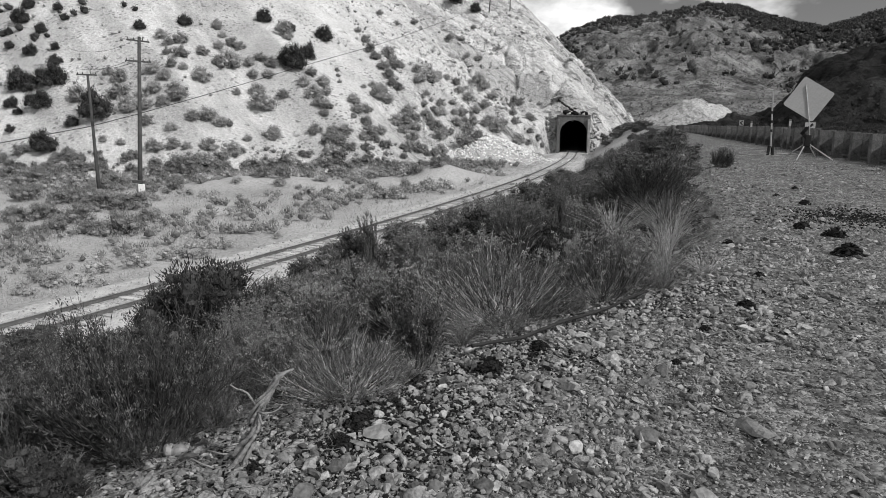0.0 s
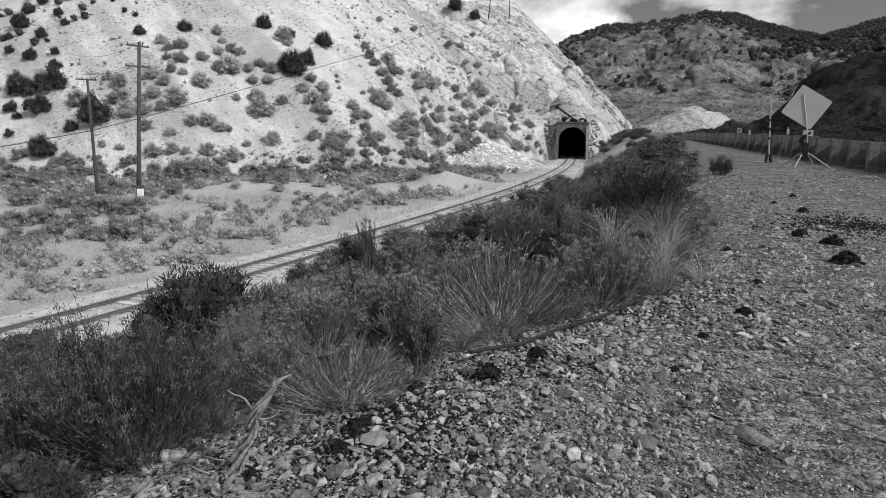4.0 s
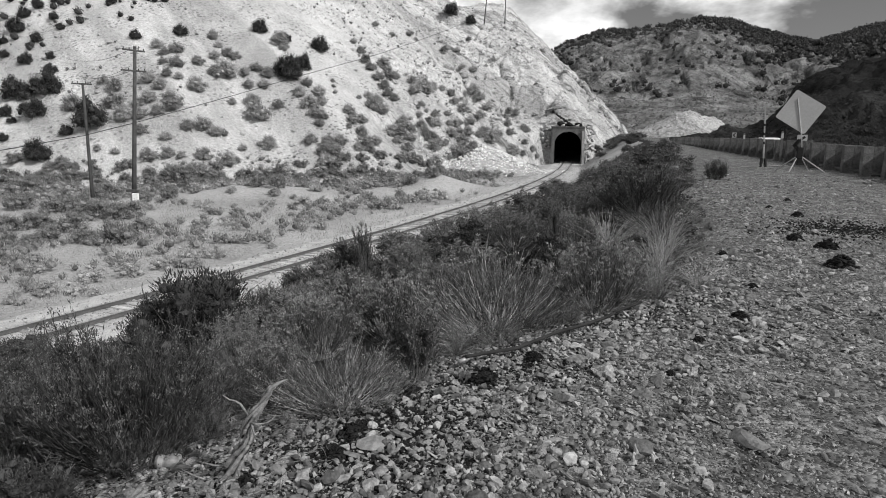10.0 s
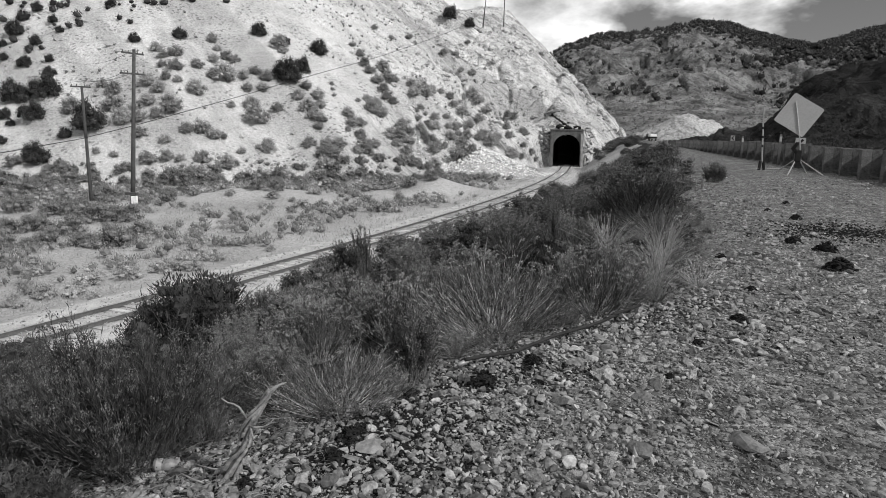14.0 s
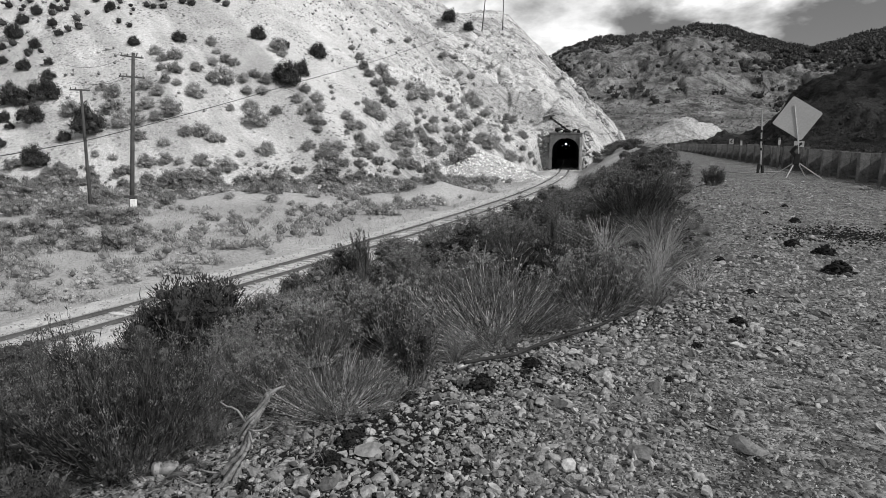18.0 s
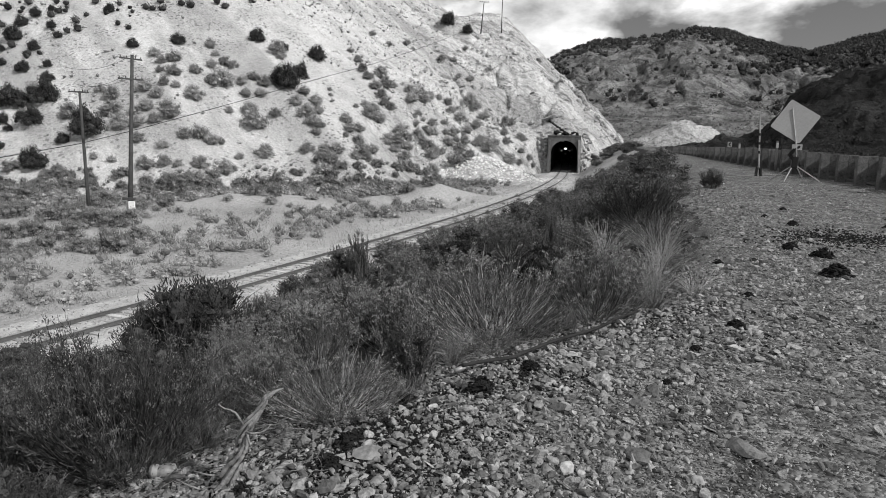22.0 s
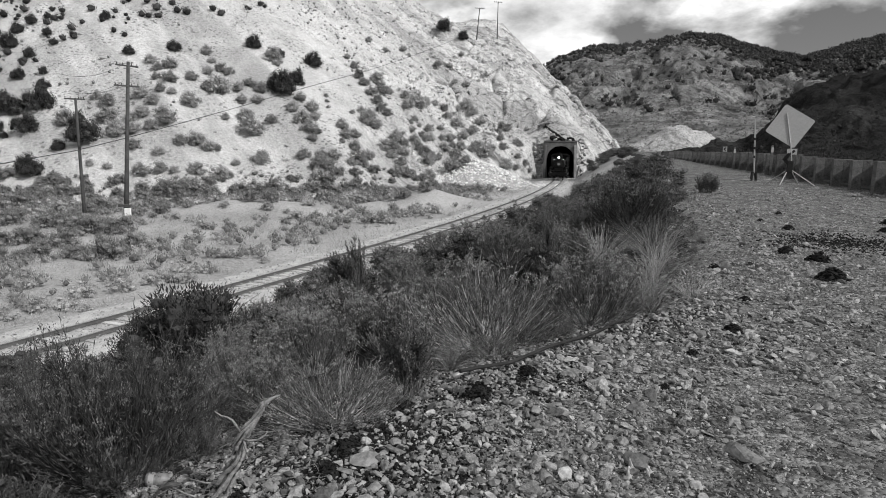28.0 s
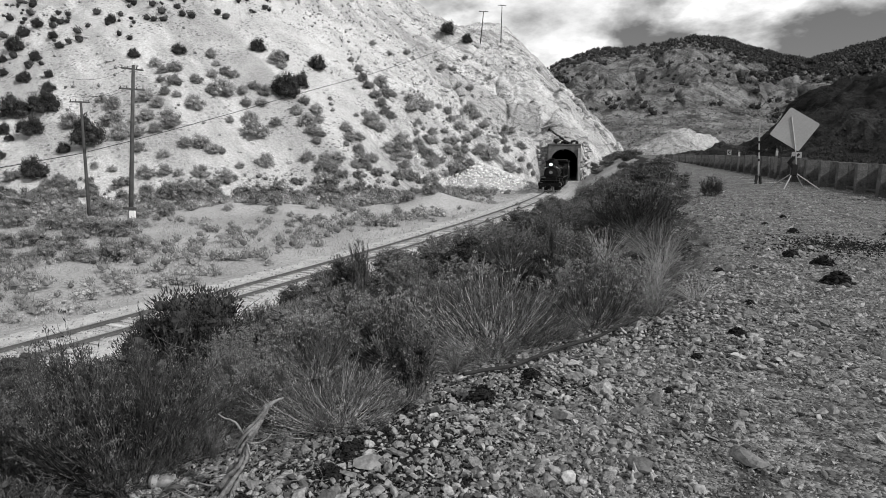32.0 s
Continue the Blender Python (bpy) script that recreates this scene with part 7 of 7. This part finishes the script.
def locomotive():
    t = thing("steam_locomotive", "black steam locomotive with a lit headlight on the track", "locomotive")

    def p(name, mat, label="", shade=False, parent=None):
        def wrap(build):
            bm = bmesh.new()
            build(bm)
            return part(name, bm, mat, parent or t, label, shade)
        return wrap

    p("boiler", M_LOCO)(lambda bm: lathe(bm, [(0.83, -1.9), (0.85, -2.0), (0.85, -3.4), (0.88, -3.5), (0.95, -5.8), (0.95, -7.6)], "X", (0, 0, 2.55), 28))
    for x in (-2.6, -3.5, -4.6, -5.8, -6.8):
        p("boiler_band", M_WORN)(lambda bm: lathe(bm, [(0.9 + 0.012 * (-x - 2.6), x), (0.9 + 0.012 * (-x - 2.6), x - 0.06)], "X", (0, 0, 2.55), 28))
    p("smokebox", M_LOCOGREY)(lambda bm: lathe(bm, [(0.80, 0.03), (0.88, 0.0), (0.88, -0.06), (0.86, -0.1), (0.86, -1.85), (0.89, -1.87), (0.89, -1.95)], "X", (0, 0, 2.55), 28))
    door = p("smokebox_door", M_LOCOGREY)(lambda bm: lathe(bm, [(0.2, 0.17), (0.45, 0.13), (0.60, 0.07), (0.62, 0.02)], "X", (0, 0, 2.52), 24))
    p("number_plate", M_WORN, "round pale plate", parent=door)(lambda bm: lathe(bm, [(0.21, 0.2), (0.23, 0.18), (0.23, 0.15)], "X", (0, 0, 2.62), 18))
    for k in range(10):
        q = 2 * math.pi * k / 10
        p("door_dog", M_LOCO, parent=door)(lambda bm: box(bm, (0.08, 0.07, 0.14), (0.06, 0.66 * math.cos(q), 2.52 + 0.66 * math.sin(q)), (math.degrees(q) - 90, 0, 0)))
    lamp = p("headlight", M_LOCO, "round headlight case on a bracket")(lambda bm: (lathe(bm, [(0.1, -0.5), (0.2, -0.35), (0.21, 0.08), (0.18, 0.09)], "X", (0.12, 0, 3.72), 18), box(bm, (0.5, 0.3, 0.25), (-0.05, 0, 3.43))))
    p("lens", M_LAMP, "lit headlight lens", parent=lamp)(lambda bm: lathe(bm, [(0.15, 0.0), (0.12, 0.03), (0.02, 0.05)], "X", (0.22, 0, 3.72), 18))
    for s in (-1, 1):
        mk = p("marker_lamp", M_LOCO)(lambda bm: box(bm, (0.2, 0.2, 0.28), (-0.1, s * 0.72, 3.33), bevel=0.03))
        p("lens", M_MARKER, "small lit lens", parent=mk)(lambda bm: lathe(bm, [(0.045, 0), (0.03, 0.02)], "X", (0.0, s * 0.72, 3.34), 10))
    p("smokestack", M_LOCO)(lambda bm: lathe(bm, [(0.36, 3.3), (0.27, 3.42), (0.25, 3.6), (0.29, 4.35), (0.36, 4.42), (0.36, 4.5), (0.24, 4.5)], "Z", (-0.85, 0, 0), 20))
    bell = p("bell_yoke", M_LOCO)(lambda bm: (tube(bm, [(-1.9, -0.3, 3.35), (-1.9, -0.3, 3.95), (-1.9, 0.3, 3.95), (-1.9, 0.3, 3.35)], 0.04, 6)))
    p("bell", M_WORN, "bright metal bell", parent=bell)(lambda bm: lathe(bm, [(0.25, 3.5), (0.19, 3.58), (0.15, 3.75), (0.11, 3.86), (0.03, 3.9)], "Z", (-1.9, 0, 0), 16))
    p("sand_dome", M_LOCO, shade=True)(lambda bm: lathe(bm, [(0.45, 3.25), (0.40, 3.45), (0.40, 3.85), (0.32, 4.0), (0.1, 4.08)], "Z", (-3.0, 0, 0), 20))
    p("steam_dome", M_LOCO, shade=True)(lambda bm: lathe(bm, [(0.50, 3.3), (0.44, 3.5), (0.44, 3.95), (0.34, 4.12), (0.1, 4.2)], "Z", (-4.7, 0, 0), 20))
    cab = p("cab", M_LOCO)(lambda bm: (box(bm, (2.2, 2.9, 2.1), (-8.7, 0, 2.75), bevel=0.03), box(bm, (2.6, 3.15, 0.12), (-8.7, 0, 3.9), bevel=0.03)))
    p("cab_roof", M_LOCO, parent=cab)(lambda bm: box(bm, (2.7, 2.5, 0.28), (-8.7, 0, 4.06), bevel=0.1))
    for s in (-1, 1):
        p("window", M_GLASS, "dark cab window", parent=cab)(lambda bm: box(bm, (1.3, 0.03, 0.75), (-8.7, s * 1.46, 3.2)))
        p("front_window", M_GLASS, "dark cab window", parent=cab)(lambda bm: box(bm, (0.03, 0.42, 0.75), (-7.58, s * 1.15, 3.25)))
        p("running_board", M_LOCO)(lambda bm: (box(bm, (6.6, 0.55, 0.07), (-4.2, s * 1.18, 1.93)), box(bm, (6.6, 0.03, 0.14), (-4.2, s * 1.45, 1.88))))
        p("running_board_edge", M_WORN, "pale painted edge")(lambda bm: box(bm, (6.6, 0.012, 0.05), (-4.2, s * 1.472, 1.93)))
        p("handrail", M_WORN)(lambda bm: tube(bm, [(-0.3, s * 0.75, 3.2), (-1.0, s * 0.86, 3.15), (-7.4, s * 0.96, 3.15)], 0.025, 6))
        cyl = p("cylinder", M_LOCO)(lambda bm: (lathe(bm, [(0.43, 0.2), (0.46, 0.16), (0.46, -1.05), (0.43, -1.1)], "X", (-0.3, s * 1.12, 0.98), 20), box(bm, (1.0, 0.6, 0.6), (-0.75, s * 1.1, 1.5), bevel=0.08)))
        p("cylinder_cover", M_WORN, parent=cyl)(lambda bm: lathe(bm, [(0.3, 0.0), (0.26, 0.05), (0.05, 0.06)], "X", (-0.1, s * 1.12, 0.98), 18))
        p("main_rod", M_WORN)(lambda bm: box(bm, (2.9, 0.06, 0.12), (-3.2, s * 0.98, 0.85)))
        p("side_rod", M_WORN)(lambda bm: box(bm, (3.8, 0.06, 0.13), (-4.9, s * 0.93, 0.8)))
        for x in (-2.9, -4.75, -6.6):
            wheel(t, x, s * 0.74, 0.79, 14)
        for x in (0.35, -1.55):
            wheel(t, x, s * 0.74, 0.38, 8)
        p("pilot_step", M_LOCO)(lambda bm: box(bm, (0.3, 0.4, 0.4), (0.95, s * 1.15, 0.55), bevel=0.02))
    p("frame", M_LOCO)(lambda bm: (box(bm, (9.6, 1.1, 0.5), (-4.0, 0, 1.25)), box(bm, (1.6, 1.3, 0.7), (-0.6, 0, 1.55))))
    p("buffer_beam", M_LOCO)(lambda bm: box(bm, (0.25, 2.7, 0.42), (1.0, 0, 1.05), bevel=0.02))
    p("deck", M_LOCO)(lambda bm: box(bm, (1.2, 2.2, 0.08), (0.5, 0, 1.5)))
    pilot = p("pilot", M_LOCO)(lambda bm: box(bm, (0.1, 2.2, 0.14), (1.1, 0, 0.82)))
    for k in range(11):
        yy = -1.0 + 0.2 * k
        p("pilot_bar", M_LOCO, parent=pilot)(lambda bm: tube(bm, [(1.08, yy, 0.85), (1.75 - 0.5 * abs(yy), yy, 0.22)], 0.035, 6))
    p("footboard", M_WORN, "pale footboard across the front", parent=pilot)(lambda bm: box(bm, (0.25, 2.7, 0.07), (1.55, 0, 0.26)))
    p("coupler", M_LOCO)(lambda bm: box(bm, (0.6, 0.25, 0.28), (1.4, 0, 0.9), bevel=0.05))
    for s in (-1, 1):
        p("air_pump", M_LOCO)(lambda bm: lathe(bm, [(0.17, 2.0), (0.2, 2.05), (0.2, 2.4), (0.12, 2.45), (0.12, 2.55), (0.19, 2.6), (0.19, 2.95), (0.1, 3.0)], "Z", (-4.0, s * 1.12, 0), 14)) if s > 0 else None
        p("flag_staff", M_WORN)(lambda bm: tube(bm, [(0.95, s * 1.2, 1.25), (0.95, s * 1.2, 1.9)], 0.02, 6))
    # a stocky engine: the boiler and all that sits on it a tenth broader
    for ob in [t] + list(t.children_recursive):
        if ob.type == "MESH" and ob.name.split(".")[0] != "wheel":
            for v in ob.data.vertices:
                v.co.y *= 1.12
    return t


def tender():
    t = thing("tender", "black riveted tender coupled behind the locomotive", "tender")
    for name, size, at in (("tank", (6.2, 2.8, 1.75), (0, 0, 2.1)), ("coal_bunker", (3.2, 2.5, 0.5), (1.3, 0, 3.2)), ("frame", (6.9, 2.3, 0.3), (0, 0, 1.1))):
        bm = bmesh.new()
        box(bm, size, at, bevel=0.05)
        part(name, bm, M_LOCO, t)
    for x in (-2.6, -1.2, 1.2, 2.6):
        for s in (-1, 1):
            wheel(t, x, s * 0.74, 0.42, 8)
    return t


LOCO, TENDER = locomotive(), tender()


# ---- passing car ----
def passing_car():
    t = thing("car", "white estate car passing on the highway", "car")
    prof_body = [(-2.2, 0.35), (-2.25, 0.9), (-2.0, 1.0), (0.9, 1.0), (2.0, 0.85), (2.2, 0.6), (2.15, 0.35)]
    prof_roof = [(-2.0, 1.0), (-1.75, 1.48), (-1.4, 1.55), (0.1, 1.55), (0.4, 1.48), (1.05, 1.0)]

    def extrude(prof, w, w2=None):
        bm = bmesh.new()
        n = len(prof)
        w2 = w2 or w
        zs = [z for _, z in prof]
        lo, hi = min(zs), max(zs)
        rows = [[bm.verts.new((x, s * (w + (w2 - w) * (z - lo) / (hi - lo)), z)) for x, z in prof] for s in (-1, 1)]
        bm.faces.new(rows[0])
        bm.faces.new(rows[1][::-1])
        for i in range(n):
            bm.faces.new((rows[0][i], rows[1][i], rows[1][(i + 1) % n], rows[0][(i + 1) % n]))
        return bm

    body = part("body", extrude(prof_body, 0.88, 0.86), M_WHITE, t, "white painted body")
    part("cabin", extrude(prof_roof, 0.84, 0.66), M_GLASS, t, "dark glazed cabin")
    bm = bmesh.new()
    box(bm, (2.1, 1.36, 0.07), (-0.68, 0, 1.56), bevel=0.03)
    for s in (-1, 1):
        for a, b in (((-2.0, 0.85, 1.0), (-1.7, 0.68, 1.54)), ((-0.95, 0.85, 1.0), (-0.95, 0.68, 1.54)), ((1.05, 0.85, 1.0), (0.35, 0.68, 1.54)), ((0.05, 0.85, 1.0), (0.05, 0.68, 1.54))):
            tube(bm, [(a[0], s * a[1], a[2]), (b[0], s * b[1], b[2])], 0.04, 6)
    part("roof", bm, M_WHITE, t, "white roof and pillars")
    for x in (-1.35, 1.4):
        for s in (-1, 1):
            bm = bmesh.new()
            lathe(bm, [(0.2, -0.1), (0.33, -0.1), (0.34, 0.0), (0.33, 0.1), (0.2, 0.1)], "Y", (0, 0, 0), 18)
            w = part("wheel", bm, M_BLACK, t, "black tyre")
            w.location = (x, s * 0.78, 0.34)
            WHEELS_CAR.append((w, x, s * 0.78))
    for s in (-1, 1):
        bm = bmesh.new()
        box(bm, (0.06, 0.35, 0.16), (2.13, s * 0.6, 0.72), bevel=0.02)
        part("headlight", bm, M_WORN, t)
    return t


WHEELS_CAR = []
CAR = passing_car()


def pickup():
    """A grey pickup with a white canopy."""
    t = thing("pickup_truck", "dark pickup with a white canopy driving off along the highway", "pickup")
    for name, size, at, mat, label in (("body", (5.2, 1.85, 0.62), (0, 0, 0.78), M_LOCOGREY, "dark painted body"), ("cab", (1.7, 1.7, 0.62), (0.35, 0, 1.38), M_GLASS, "dark glazed cab"), ("cab_roof", (1.5, 1.55, 0.08), (0.3, 0, 1.72), M_LOCOGREY, ""), ("canopy", (2.0, 1.7, 0.6), (-1.55, 0, 1.38), M_WHITE, "white canopy"), ("bumper", (0.2, 1.85, 0.2), (-2.65, 0, 0.55), M_WORN, "")):
        bm = bmesh.new()
        box(bm, size, at, bevel=0.07)
        part(name, bm, mat, t, label)
    for x in (-1.6, 1.6):
        for s in (-1, 1):
            bm = bmesh.new()
            lathe(bm, [(0.2, -0.12), (0.36, -0.12), (0.37, 0.0), (0.36, 0.12), (0.2, 0.12)], "Y", (0, 0, 0), 18)
            w = part("wheel", bm, M_BLACK, t, "black tyre")
            w.location = (x, s * 0.8, 0.37)
    return t


PICKUP = pickup()


# ---- what moves ----
def track_table():
    ys = np.linspace(40, 260, 4000)
    xs = track_x(ys)
    return ys, np.concatenate([[0], np.cumsum(np.hypot(np.diff(xs), np.diff(ys)))])


def on_track(y0, shift):
    """Place and heading at a run of shift metres up the line from y0."""
    ys, s = track_table()
    y = float(np.interp(np.interp(y0, ys, s) + shift, s, ys))
    return float(track_x(np.array(y))), y, math.degrees(math.atan(float(track_slope(np.array(y)))))


TRAIN_PACE = ((0.0, 222.0), (12.0, 196.0), (16.5, 166.0), (18.0, 158.0), (25.2, 120.4), (28.5, 104.0), (30.2, 94.8), (31.2, 89.4), (32.0, 86.4))


def motions():
    times = [0.0] + [round(13.0 + 0.5 * k, 2) for k in range(39)]
    tt, yy = [p[0] for p in TRAIN_PACE], [p[1] for p in TRAIN_PACE]
    loco_rows, tender_rows = [], []
    for t in times:
        y = float(np.interp(t, tt, yy))
        ax, ay, _ = on_track(y, 1.5)
        bx, by, _ = on_track(y, 8.0)
        h = math.atan2(ay - by, ax - bx)
        c, s = math.cos(h), math.sin(h)
        loco_rows.append((t, pose(ax + c * -0.05, ay + s * -0.05, 0, 0, 0, math.degrees(h))))
        ax, ay, _ = on_track(y, 13.2)
        bx, by, _ = on_track(y, 17.2)
        h = math.atan2(ay - by, ax - bx)
        tender_rows.append((t, pose((ax + bx) / 2, (ay + by) / 2, 0, 0, 0, math.degrees(h))))
    walk(LOCO, loco_rows)
    walk(TENDER, tender_rows)
    turns = [0.0] + [round(24.0 + 0.1 * k, 2) for k in range(81)]
    for ob, x, y, r in WHEELS:
        rows = []
        for t in turns:
            run = float(np.interp(24.0, tt, yy)) - float(np.interp(max(t, 24.0), tt, yy))
            rows.append((t, pose(x, y, r, 0, math.degrees(run * 1.04 / r), 0)))
        walk(ob, rows)
    lane = 7.5
    u = math.degrees(math.atan2(-FENCE_U[1], -FENCE_U[0]))
    far = [(t, 34.5 - 17.4 * t) for t in (0.0, 0.5, 1.0, 2.0, 5.0, 15.0)] + [(32.0, -290.0)]
    walk(CAR, [(t, pose(*fence_point(a, lane, 3.65), 0, 0, u)) for t, a in far])
    for w, x, y in WHEELS_CAR:
        rows = [(k / 30, pose(x, y, 0.34, 0, math.degrees(17.4 * k / 30 / 0.34), 0)) for k in range(37)]
        walk(w, rows + [(32.0, rows[-1][1])])
    # the pickup comes past the bench and goes off round the bend
    start = 365.2
    rows = []
    for t, s in [(0.0, 150.0)] + [(7.0 + 0.5 * k, start + 24.2 * (0.5 * k - 3.5)) for k in range(21)] + [(32.0, 515.0)]:
        p, q = road_point(min(s, 515.0), 1.7)
        rows.append((t, pose(*p, 0, 0, q)))
    walk(PICKUP, rows)


motions()
